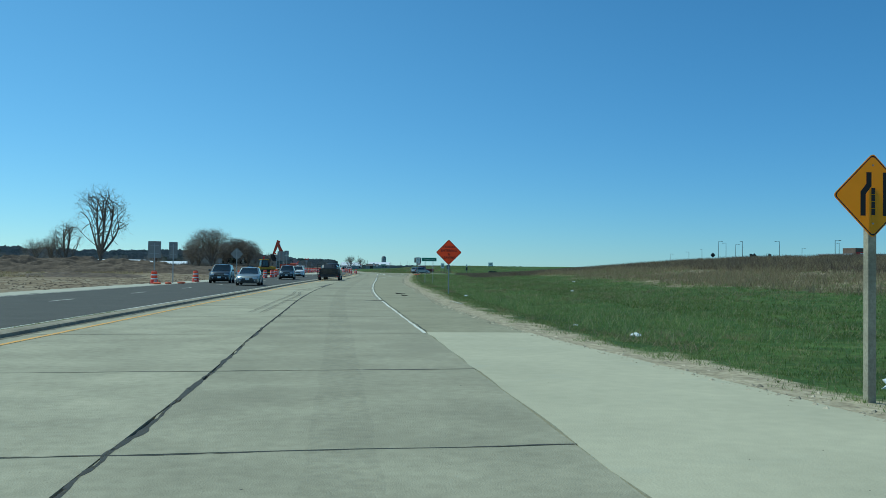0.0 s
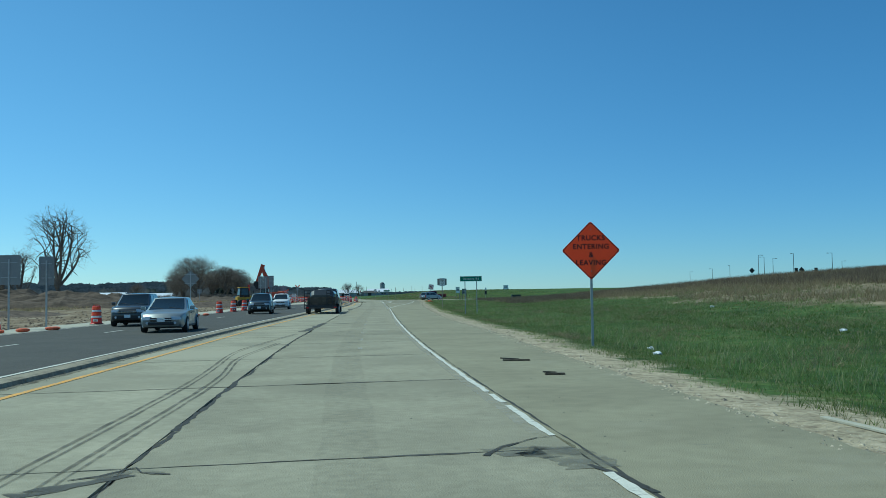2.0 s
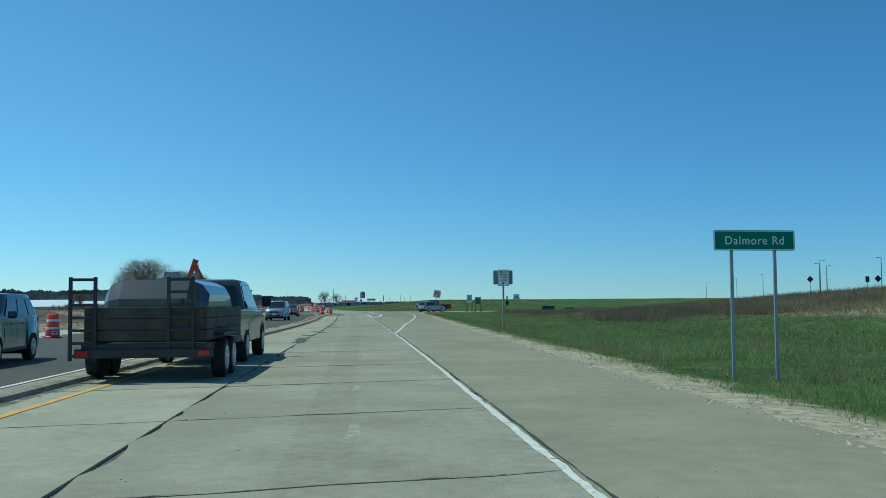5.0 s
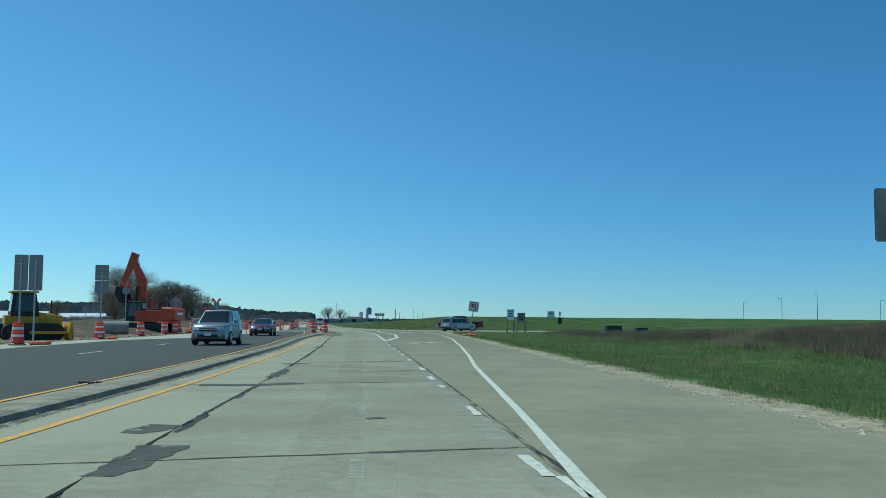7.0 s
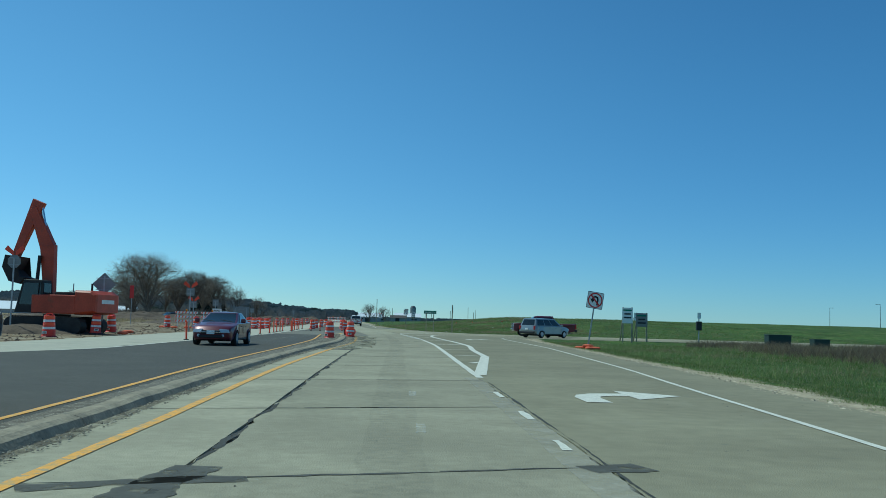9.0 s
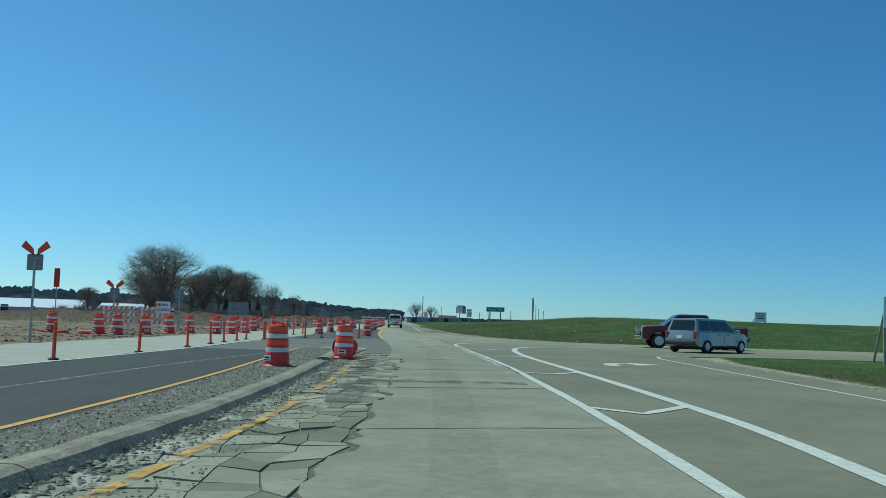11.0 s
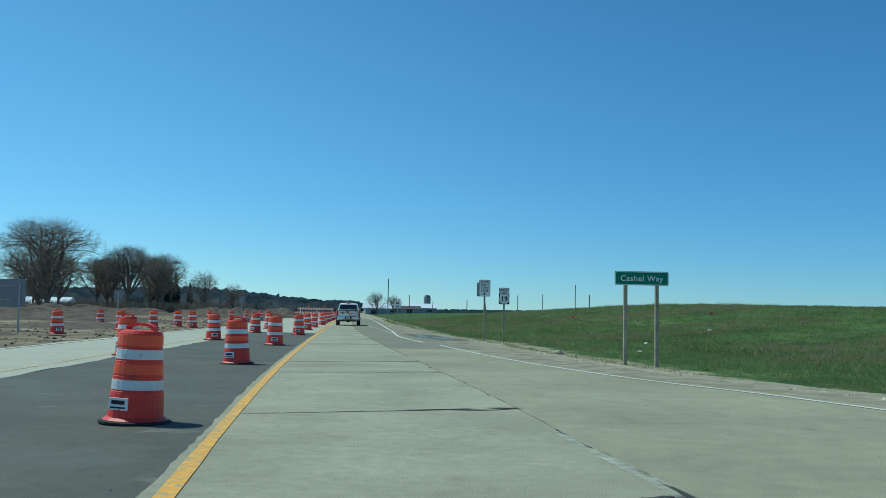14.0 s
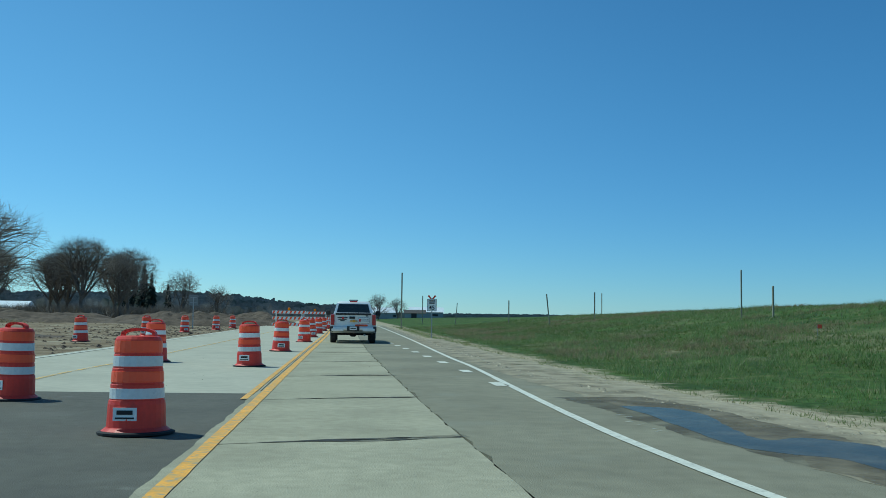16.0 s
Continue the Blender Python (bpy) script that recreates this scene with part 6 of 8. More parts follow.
    mirror_pair(s, cowl - 0.42, belt + 0.07, h2 - 0.04, mat)
    if kind == "suv":
        for sg in (-1, 1):
            part("roof_rail", rod((sg * (h2 - 0.34), -1.55, H + 0.005), (sg * (h2 - 0.34), -0.05, H + 0.005), 0.02), TRIM, s)
    return s


def pickup(name, label, m, mat, rear_detail, L=5.85, W=2.03, H=1.90, r=0.40, chrome=True):
    s = thing(name, label, "pickup truck", m)
    up = 0.0 if rear_detail else 0.14
    h2, hl = W / 2, L / 2
    yf, yr = hl - 1.0, -hl + 1.25
    out = [(-hl + 0.05, 0.62), (-hl + 0.4, 0.52)] + [(a, b + 0.14) for a, b in arch(yr, r + 0.10)] + [(yr + r + 0.3, 0.45), (yf - r - 0.3, 0.45)] + [(a, b + 0.14) for a, b in arch(yf, r + 0.10)] + [(hl - 0.25, 0.48), (hl, 0.55), (hl, 1.05 + up), (hl - 0.08, 1.14 + up), (hl - 1.25, 1.24 + up * 0.7), (-hl + 1.98, 1.26), (-hl + 1.96, 1.30), (-hl + 0.02, 1.30)]
    part("body", prism(out, h2, 0.12, 0.07), mat, s, smooth=True)
    base, top = frustum(-hl + 2.02, hl - 1.2, -hl + 2.22, hl - 2.15, 1.24, H - 0.05, h2 - 0.08, h2 - 0.25)
    part("cab", cabin_mesh(base, top), mat, s, smooth=True)
    part("windscreen", pane(base, top, 2, 0.06, 0.94, 0.06, 0.90), GLASS, s)
    part("rear_window", pane(base, top, 0, 0.07, 0.93, 0.10, 0.86), GLASS, s, "wide dark rear window")
    for a, b in ((0.08, 0.34), (0.38, 0.80)):
        part("side_window", pane(base, top, 1, a, b, 0.08, 0.85), GLASS, s)
        part("side_window", pane(base, top, 3, 1 - b, 1 - a, 0.08, 0.85), GLASS, s)
    for x in (-h2 + 0.13, h2 - 0.13):
        for y in (yr, yf):
            wheel(s, x, y, r, 0.27)
    bp = box((W * 0.98, 0.20, 0.13), (0, -hl - 0.02, 0.66), 0.04)
    box((0.55, 0.22, 0.13), (-W * 0.34, -hl - 0.03, 0.60), 0.03, bp)
    box((0.55, 0.22, 0.13), (W * 0.34, -hl - 0.03, 0.60), 0.03, bp)
    part("rear_bumper", bp, CHROME if not rear_detail else WHITE_CAR, s, "pale step bumper with black ends")
    for sg in (-1, 1):
        part("bumper_end", box((0.16, 0.26, 0.24), (sg * (h2 - 0.06), -hl, 0.63), 0.04), TRIM, s)
        part("tail_light", box((0.16, 0.10, 0.46), (sg * (h2 - 0.10), -hl - 0.0, 1.04), 0.02), RED_LAMP, s, "tall red tail lamp")
        part("headlight", box((0.30, 0.14, 0.34), (sg * (h2 - 0.20), hl - 0.04, 0.95 + up), 0.03), HEAD_LAMP, s)
        part("side_mirror", box((0.24, 0.14, 0.24), (sg * (h2 + 0.19), hl - 1.75, 1.36), 0.05), TRIM, s, "black door mirror")
        part("mirror_arm", box((0.2, 0.05, 0.05), (sg * (h2 + 0.02), hl - 1.72, 1.30)), TRIM, s)
        part("door_handle", box((0.03, 0.18, 0.04), (sg * (h2 + 0.005), 0.3, 1.10), 0.01), TRIM, s)
        part("fender_lip", box((0.03, 1.1, 0.05), (sg * (h2 - 0.01), yr, 1.02), 0.01), TRIM if not rear_detail else mat, s)
    part("bumper_step", box((0.55, 0.10, 0.20), (0, -hl - 0.10, 0.66), 0.02), TRIM, s)
    part("number_plate", box((0.31, 0.02, 0.15), (0, -hl - 0.16, 0.67), 0.004), WHITE_SIGN, s)
    pb = box((0.24, 0.006, 0.05), (0, -hl - 0.173, 0.665))
    part("number_bars", pb, BLUE_CAR, s)
    part("tailgate_cap", box((W * 0.78, 0.10, 0.09), (0, -hl + 0.02, 1.30), 0.02), TRIM, s, "black tailgate top trim")
    part("tailgate_handle", box((0.26, 0.03, 0.10), (-0.05, -hl - 0.01, 1.14), 0.02), TRIM, s)
    part("exhaust", lathe([(0.04, -0.5), (0.045, 0.5)], 10, "x"), STEEL, s).matrix_basis = pose(h2 - 0.5, -hl + 0.6, 0.36, 0, 0, 90)
    ax = box((W * 0.7, 0.12, 0.12), (0, yr, 0.40), 0.03)
    box((0.3, 0.3, 0.26), (0, yr, 0.40), 0.08, ax)
    box((0.12, L * 0.7, 0.14), (-0.45, 0, 0.50), 0.0, ax)
    box((0.12, L * 0.7, 0.14), (0.45, 0, 0.50), 0.0, ax)
    part("axle_and_frame", ax, RUBBER, s)
    g = box((W * 0.62, 0.08, 0.42 + up), (0, hl + 0.0, 0.92 + up * 0.6), 0.03)
    part("grille", g, TRIM, s, "dark grille behind bright bars")
    for k in range(3):
        part("grille_slat", box((W * 0.55, 0.02, 0.07), (0, hl + 0.045, 0.80 + up * 0.6 + 0.12 * k), 0.01), CHROME if chrome else TRIM, s)
    part("front_bumper", box((W * 0.98, 0.16, 0.22), (0, hl + 0.03, 0.60), 0.04), CHROME if chrome else mat, s)
    part("third_brake_light", box((0.34, 0.05, 0.05), (0, -hl + 2.2, H - 0.02), 0.01), RED_LAMP, s)
    if rear_detail:
        zt = -hl - 0.004
        part("light_bar", box((0.42, 0.2, 0.07), (0, -hl + 2.9, H + 0.05), 0.02), SIGN_BACK, s, "low roof warning light bar")
        part("bed_cover", box((W * 0.86, 1.7, 0.05), (0, -hl + 1.05, 1.335), 0.02), mat, s)
        part("badge", plate([(-0.17, -0.03), (-0.05, -0.03), (-0.05, -0.055), (0.05, -0.055), (0.05, -0.03), (0.17, -0.03), (0.15, 0.03), (0.05, 0.03), (0.05, 0.055), (-0.05, 0.055), (-0.05, 0.03), (-0.15, 0.03)], 0.006, (0.02, zt - 0.012, 0.99)), YELLOW_LINE, s, "gold badge")
        part("door_panel_notice", plate(rounded(0.50, 0.24, 0.02), 0.003, (0.46, zt - 0.008, 1.02)), WHITE_SIGN, s)
        part("notice_border", frame_of(rounded(0.50, 0.24, 0.02), rounded(0.48, 0.22, 0.02), 0, (0.46, zt - 0.010, 1.02)), TRIM, s)
        letters("AUTHORIZED", 0.062, (0.52, zt - 0.011, 1.05), TRIM, s)
        letters("CONTRACTOR", 0.062, (0.52, zt - 0.011, 0.99), TRIM, s)
        part("red_mark", plate(rounded(0.09, 0.12, 0.03), 0.003, (0.29, zt - 0.010, 1.02)), RED_PAINT, s)
        letters("75", 0.13, (0.60, zt - 0.008, 1.205), BLACK, s, 1.0, 0.003)
        part("orange_strip", plate(rounded(0.56, 0.075, 0.035), 0.004, (0.36, zt - 0.008, 0.80)), ORANGE_SIGN, s, "orange reflective strip")
        for dz, w in ((1.14, 0.44), (1.06, 0.36), (1.00, 0.20)):
            part("name_bar", plate(rounded(w, 0.035, 0.01), 0.003, (-0.48, zt - 0.008, dz)), TRIM, s)
        part("red_leaf", plate([(0.0, 0.07), (0.05, 0.02), (0.03, -0.05), (-0.03, -0.05), (-0.05, 0.02)], 0.003, (-0.46, zt - 0.012, 1.12)), RED_PAINT, s)
        part("antenna", lathe([(0.006, 1.2), (0.003, 2.05)], 6), TRIM, s).location = (h2 - 0.12, hl - 1.4, 0)
        for sg in (-1, 1):
            part("side_lettering_bar", box((0.004, 1.3, 0.05), (sg * (h2 + 0.002), -hl + 1.2, 1.22)), SIGN_BACK, s)
            part("rust_patch", box((0.006, 0.35, 0.05), (sg * (h2 - 0.002), -hl + 1.75, 1.0)), PATCH, s)
    return s


pickup("pickup_truck", "white contractor pickup with orange strip on its tailgate", pose(-4.95, 342.0, 0, 0, 0, 2.6), WHITE_CAR, True)
pickup("pickup_truck", "dark red pickup truck with bright chrome grille", pose(16.4, 260.0, 0.004, 0, 0, 88), DARK_RED, False, 6.1, 2.05, 2.02, 0.43)
car("minivan", "silver minivan turning onto the side road", pose(15.3, 252.5, 0.004, 0, 0, -47), PALE_SILVER, 5.1, 1.98, 1.75, "van", "minivan")
car("sedan", "silver sedan on the dark asphalt carriageway", pose(-8.4, 79.0, 0, 0, 0, 182), PALE_SILVER, 4.85, 1.85, 1.47, "sedan")
car("suv", "dark grey sport utility car behind a silver sedan", pose(-12.0, 88.4, 0, 0, 0, 182), GREY_CAR, 4.6, 1.9, 1.70, "suv")
car("suv", "dark blue sport utility car on the asphalt carriageway", pose(-8.4, 116.0, 0, 0, 0, 182), BLUE_CAR, 4.6, 1.85, 1.68, "suv")
car("suv", "white sport utility car on the asphalt carriageway", pose(-8.9, 141.5, 0, 0, 0, 182), WHITE_CAR, 4.6, 1.85, 1.68, "suv")
car("suv", "pale silver boxy sport utility car with roof rails", pose(-5.35, 177.6, 0, 0, 0, 176), PALE_SILVER, 4.4, 1.80, 1.72, "suv", r=0.36)
car("sedan", "maroon older sedan on the dark asphalt", pose(-5.7, 207.3, 0, 0, 0, 178), MAROON_CAR, 4.5, 1.72, 1.38, "sedan", r=0.31)
car("sedan", "dark blue car driving past the bare trees", pose(-41.0, 352.0, 0.15, 0, 0, 150), BLUE_CAR, 4.5, 1.75, 1.45, "sedan")

# flatbed truck with ramps and tank
TRUCK_STEEL = material("dark_truck_steel", (0.05, 0.05, 0.052), 0.6, metal=0.3, vary=0.2, scale=4)
s = thing("work_truck", "dark truck towing a hopper trailer with ladder ramps", "truck", pose(-3.15, 112.0, 0, 0, 0, -2))
part("bed", box((2.15, 4.4, 0.14), (0, -0.3, 0.60), 0.02), TRUCK_STEEL, s)
part("rear_beam", box((2.35, 0.12, 0.16), (0, -2.5, 0.50), 0.02), TRUCK_STEEL, s, "low dark rear beam")
board = bmesh.new()
for k in range(3):
    box((2.02, 0.05, 0.19), (0, -2.40, 0.80 + 0.20 * k), 0.008, board)
for sg in (-1, 1):
    for k in range(3):
        box((0.05, 4.2, 0.19), (sg * 1.03, -0.3, 0.80 + 0.20 * k), 0.008, board)
part("side_boards", board, material("dark_weathered_boards", (0.085, 0.075, 0.06), 0.85, vary=0.3, scale=3, bump=0.5), s, "dark weathered plank sides")
for px in (-1.05, 0.62):
    rp = bmesh.new()
    for dx in (-0.21, 0.21):
        box((0.05, 0.07, 1.45), (px + dx, -2.50, 1.10), 0.0, rp)
    for k in range(7):
        box((0.42, 0.06, 0.05), (px, -2.50, 0.46 + 0.22 * k), 0.0, rp)
    part("ramp", rp, TRUCK_STEEL, s, "upright ladder-like steel loading ramp")
part("hopper", prism([(-1.9, 0.68), (1.5, 0.68), (1.5, 1.45), (1.1, 1.80), (-1.6, 1.80), (-1.9, 1.45)], 0.94, 0.34, 0.30), GREY_CAR, s, "dark grey hopper with chamfered top")
for px in (-1.12, 1.12):
    part("mudguard", box((0.26, 1.75, 0.05), (px, -0.9, 0.80), 0.02), TRUCK_STEEL, s)
    for py in (-1.35, -0.45):
        wheel(s, px, py, 0.36, 0.24)
    part("tail_light", box((0.20, 0.05, 0.10), (px * 0.92, -2.58, 0.50), 0.01), RED_LAMP, s)
out = [(2.3, 0.55), (2.6, 0.5)] + [(a, b + 0.12) for a, b in arch(3.4, 0.46)] + [(a, b + 0.12) for a, b in arch(6.5, 0.46)] + [(7.2, 0.52), (7.3, 1.05), (6.1, 1.22), (2.3, 1.25)]
part("truck_body", prism(out, 0.98, 0.12, 0.07), GREY_CAR, s, "dark towing truck body", True)
cb, ct = frustum(3.6, 6.2, 3.85, 5.4, 1.2, 1.90, 0.90, 0.74)
part("cab", cabin_mesh(cb, ct), GREY_CAR, s, "", True)
for i in range(4):
    part("cab_window", pane(cb, ct, i, 0.08, 0.92, 0.1, 0.85), GLASS, s)
for px in (-0.87, 0.87):
    for py in (3.4, 6.5):
        wheel(s, px, py, 0.38, 0.26)
    part("side_mirror", box((0.24, 0.12, 0.28), (px * 1.36, 5.7, 1.42), 0.04), TRIM, s)
part("drawbar", box((0.12, 1.2, 0.10), (0, 2.1, 0.52)), TRUCK_STEEL, s)

# ---- construction machines ----
EXC = material("excavator_orange_paint", (0.46, 0.065, 0.025), 0.5, vary=0.15, scale=1.5, spots=((2.5, 0.6, 0.8, (0.25, 0.07, 0.03)),))
MACHINE_DARK = material("machine_dark_steel", (0.035, 0.033, 0.03), 0.7, metal=0.2, vary=0.3, scale=3)
DOZER = material("bulldozer_yellow_paint", (0.62, 0.36, 0.03), 0.5, vary=0.15, scale=1.5, spots=((3.0, 0.6, 0.78, (0.22, 0.15, 0.06)),))
MUD = material("dried_mud", (0.115, 0.083, 0.057), 0.95, vary=0.35, scale=1.2, bump=0.8, bump_scale=20, island=0.3)


def track(parent, x, length, h, w, mat=None):
    r = h / 2
    out = [(-length / 2 + r - r * math.sin(math.pi * i / 8), r - r * math.cos(math.pi * i / 8)) for i in range(9)][::-1] + [(length / 2 - r + r * math.sin(math.pi * i / 8), r - r * math.cos(math.pi * i / 8)) for i in range(9)]
    t = part("track", prism(out, w / 2, 0.03, 0.03), mat or MACHINE_DARK, parent, "muddy steel crawler track")
    t.location.x = x
    n = int(length / 0.22)
    pads = bmesh.new()
    for i in range(n):
        box((w + 0.04, 0.12, 0.04), (0, -length / 2 + r + (length - 2 * r) * i / max(1, n - 1), h + 0.01), bm=pads)
    part("track_pad", pads, MUD, t)
    for k in range(5):
        part("roller", lathe([(0.12, -w / 2 - 0.02), (0.12, w / 2 + 0.02)], 12, "x"), MACHINE_DARK, t).location = (0, -length / 2 + r + 0.2 + k * (length - 2 * r - 0.4) / 4, 0.2)
    return t


def beam(p, q, w, h0, h1):
    """A tapered box beam between two points of the yz plane."""
    p, q = Vector(p), Vector(q)
    d = (q - p).normalized()
    nn = Vector((-d.y, d.x))
    out = [p - nn * h0 / 2, q - nn * h1 / 2, q + nn * h1 / 2, p + nn * h0 / 2]
    return prism([tuple(a) for a in out], w / 2, 0.04, 0.03)


s = thing("excavator", "large orange crawler excavator with its arm folded high", "excavator", pose(-17.6, 222.0, gz(-17.6, 222.0) - 0.02, 0, 0, 80))
track(s, -1.25, 4.6, 0.95, 0.65)
track(s, 1.25, 4.6, 0.95, 0.65)
part("undercarriage", box((1.9, 2.6, 0.5), (0, 0, 0.65), 0.08), MACHINE_DARK, s)
part("turntable", lathe([(0.75, 0.88), (0.75, 1.10)], 20), MACHINE_DARK, s)
part("counterweight", prism([(-3.0, 1.25), (-2.2, 1.10), (-1.7, 1.10), (-1.7, 2.45), (-2.7, 2.45), (-3.0, 2.25)], 1.48, 0.25, 0.15), EXC, s, "rounded orange counterweight")
part("engine_house", box((2.9, 2.6, 1.05), (0, -0.5, 1.65), 0.06), EXC, s)
part("engine_hood", box((2.5, 1.5, 0.2), (0, -1.2, 2.25), 0.06), MACHINE_DARK, s)
part("name_bars", plate(rounded(1.5, 0.22, 0.03), 0.006, (0, -3.01, 1.85)), BARREL_WHITE, s)
cb, ct = frustum(0.1, 1.75, 0.15, 1.35, 1.15, 2.95, 0.5, 0.45)
cab = part("cab", cabin_mesh(cb, ct, 0.04), MACHINE_DARK, s, "dark operator cab")
cab.location.x = -0.95
for i in range(4):
    w = part("cab_window", pane(cb, ct, i, 0.10, 0.90, 0.25, 0.92), GLASS, s)
    w.location.x = -0.95
part("boom", beam((0.5, 1.9), (0.75, 5.0), 0.45, 0.55, 0.85), EXC, s)
part("boom", beam((0.70, 4.75), (1.75, 7.15), 0.42, 0.85, 0.45), EXC, s, "upper half of the bent boom")
part("stick", beam((1.45, 7.55), (2.75, 4.2), 0.34, 0.75, 0.38), EXC, s)
part("stick_cylinder", rod((0.0, 0.95, 5.8), (0.0, 1.35, 7.5), 0.08), CHROME, s)
part("boom_cylinder", rod((0.35, 1.2, 1.8), (0.35, 1.05, 4.4), 0.10), MACHINE_DARK, s)
part("boom_cylinder", rod((-0.35, 1.2, 1.8), (-0.35, 1.05, 4.4), 0.10), MACHINE_DARK, s)
bk = prism([(2.2, 4.3), (3.0, 4.4), (3.15, 3.7), (2.7, 2.9), (2.0, 2.75), (1.75, 3.1), (2.1, 3.2), (2.55, 3.6)], 0.65, 0.03, 0.02)
part("bucket", bk, MACHINE_DARK, s, "dark toothed digging bucket")
for k in range(5):
    part("tooth", box((0.09, 0.22, 0.06), (-0.52 + 0.26 * k, 1.78, 2.98), 0.0, turn=pose(0, 0, 0, 25)), STEEL, s)
part("exhaust", lathe([(0.06, 2.3), (0.06, 2.9)], 10), MACHINE_DARK, s).location = (0.8, -1.6, 0)
part("handrail", rod((1.3, -0.2, 2.2), (1.3, -0.2, 2.9), 0.03), STEEL, s)

s = thing("bulldozer", "yellow crawler bulldozer standing in the dirt", "bulldozer", pose(-18.6, 191.5, gz(-18.6, 191.5) - 0.03, 0, 0, -65))
track(s, -0.95, 3.6, 1.05, 0.6)
track(s, 0.95, 3.6, 1.05, 0.6)
part("body", prism([(-1.6, 0.5), (1.7, 0.5), (1.75, 1.55), (0.4, 1.75), (-1.6, 1.55)], 0.62, 0.08, 0.06), DOZER, s)
cb, ct = frustum(-1.3, 0.35, -1.15, 0.15, 1.5, 2.95, 0.75, 0.68)
part("cab", cabin_mesh(cb, ct, 0.06), MACHINE_DARK, s, "black enclosed cab")
part("cab_roof", box((1.55, 1.6, 0.12), (0, -0.5, 3.0), 0.04), DOZER, s)
for i in range(4):
    part("cab_window", pane(cb, ct, i, 0.12, 0.88, 0.2, 0.92), GLASS, s)
part("blade", prism([(2.0, 0.1), (2.25, 0.0), (2.1, 0.55), (2.2, 1.15), (2.05, 1.15), (1.93, 0.55)], 1.65, 0.02, 0.01), DOZER, s, "curved pushing blade")
for sg in (-1, 1):
    part("push_arm", box((0.14, 2.4, 0.18), (sg * 1.35, 0.95, 0.5), 0.02), DOZER, s)
part("ripper", box((1.2, 0.5, 0.5), (0, -1.9, 0.8), 0.05), MACHINE_DARK, s)
part("exhaust", lathe([(0.05, 1.7), (0.05, 2.5)], 10), MACHINE_DARK, s).location = (0.25, 1.1, 0)


# culvert pipe beside the excavator, and a scrap of tyre on the kerb
PIPE = material("grey_pipe_concrete", (0.30, 0.29, 0.26), 0.9, vary=0.2, scale=3, bump=0.4)
bm = lathe([(0.55, -1.1), (0.62, -1.1), (0.62, 1.1), (0.55, 1.1), (0.50, 1.1), (0.50, -1.1), (0.55, -1.1)], 24, "x")
ob = part("culvert_pipe", bm, PIPE, smooth=True)
ob.matrix_world = pose(-18.9, 214.5, gz(-18.9, 214.5) + 0.58, 0, 0, 12)
tagged(ob, "grey concrete culvert pipe lying in the dirt", "pipe")
bm = bmesh.new()
for k in range(9):
    a0 = radians(-60 + 15 * k)
    box((0.13, 0.16, 0.02), (0.45 * math.sin(a0), 0.45 * math.cos(a0) - 0.3, 0.02 + 0.01 * math.sin(k)), 0.004, bm, pose(0, 0, 0, 8 * math.sin(k * 2), 6, -math.degrees(a0)))
ob = part("tyre_scrap", bm, RUBBER)
ob.matrix_world = pose(-3.45, 146.8, 0.075, 0, 0, 20) @ Matrix.Diagonal((0.4, 0.4, 0.8, 1))
tagged(ob, "curved black scrap of tyre lying on the kerb", "tyre scrap")


# ---- dirt mounds ----
def mound(x, y, lx, ly, h, seed, label="bare brown earth mound with a lumpy surface"):
    n, v, f = 56, [], []
    for j in range(n + 1):
        for i in range(n + 1):
            u, w = i / n * 2 - 1, j / n * 2 - 1
            k = max(0.0, 1 - (u * u + w * w)) ** 0.8
            px, py = x + u * lx, y + w * ly
            q = noise.noise(Vector((px * 0.35, py * 0.35, seed))) + 0.35 * noise.noise(Vector((px * 1.1, py * 1.1, seed))) + 0.2 * noise.noise(Vector((px * 2.9, py * 2.9, seed)))
            v.append((px, py, gz(px, py) - 0.12 + h * k * (0.75 + 0.45 * q)))
    f = [(j * (n + 1) + i, j * (n + 1) + i + 1, (j + 1) * (n + 1) + i + 1, (j + 1) * (n + 1) + i) for j in range(n) for i in range(n)]
    return tagged(mesh_ob("earth_mound", v, f, MUD), label, "earth mound", group="earth mounds")


for i, a in enumerate(((-36, 128, 9, 5, 0.9), (-19.5, 222, 5, 4, 0.9), (-22, 205, 6, 4, 0.7), (-24, 182, 6, 5, 0.8), (-45, 345, 26, 9, 1.6), (-26, 300, 10, 5, 0.7), (-24, 405, 12, 6, 1.9), (-60, 420, 25, 8, 2.0), (-30, 240, 10, 6, 0.8), (-21, 318, 4.5, 6, 0.45))):
    mound(*a, i * 3.1)

mound(-60, 190, 36, 10, 3.5, 91)

def churned(r):
    y = r.uniform(60, 400)
    x = (OPP_LEFT(y) - 2.6 if y < 185 else OLD_LEFT(y) - 0.4) - abs(r.gauss(0, 9))
    return (x, y, gz(x, y) - 0.02)


pebbles("dirt_clods", "dark clods of churned earth beside the road works", MUD, 9000, churned, 0.13, 17)
pebbles("dirt_gravel", "pale gravel strewn over the bare earth", GRAVEL, 7000, churned, 0.06, 18)

# ---- poles and far lamps ----
LAMP_STEEL = material("grey_lamp_steel", (0.16, 0.17, 0.175), 0.5, metal=0.4, vary=0.05)


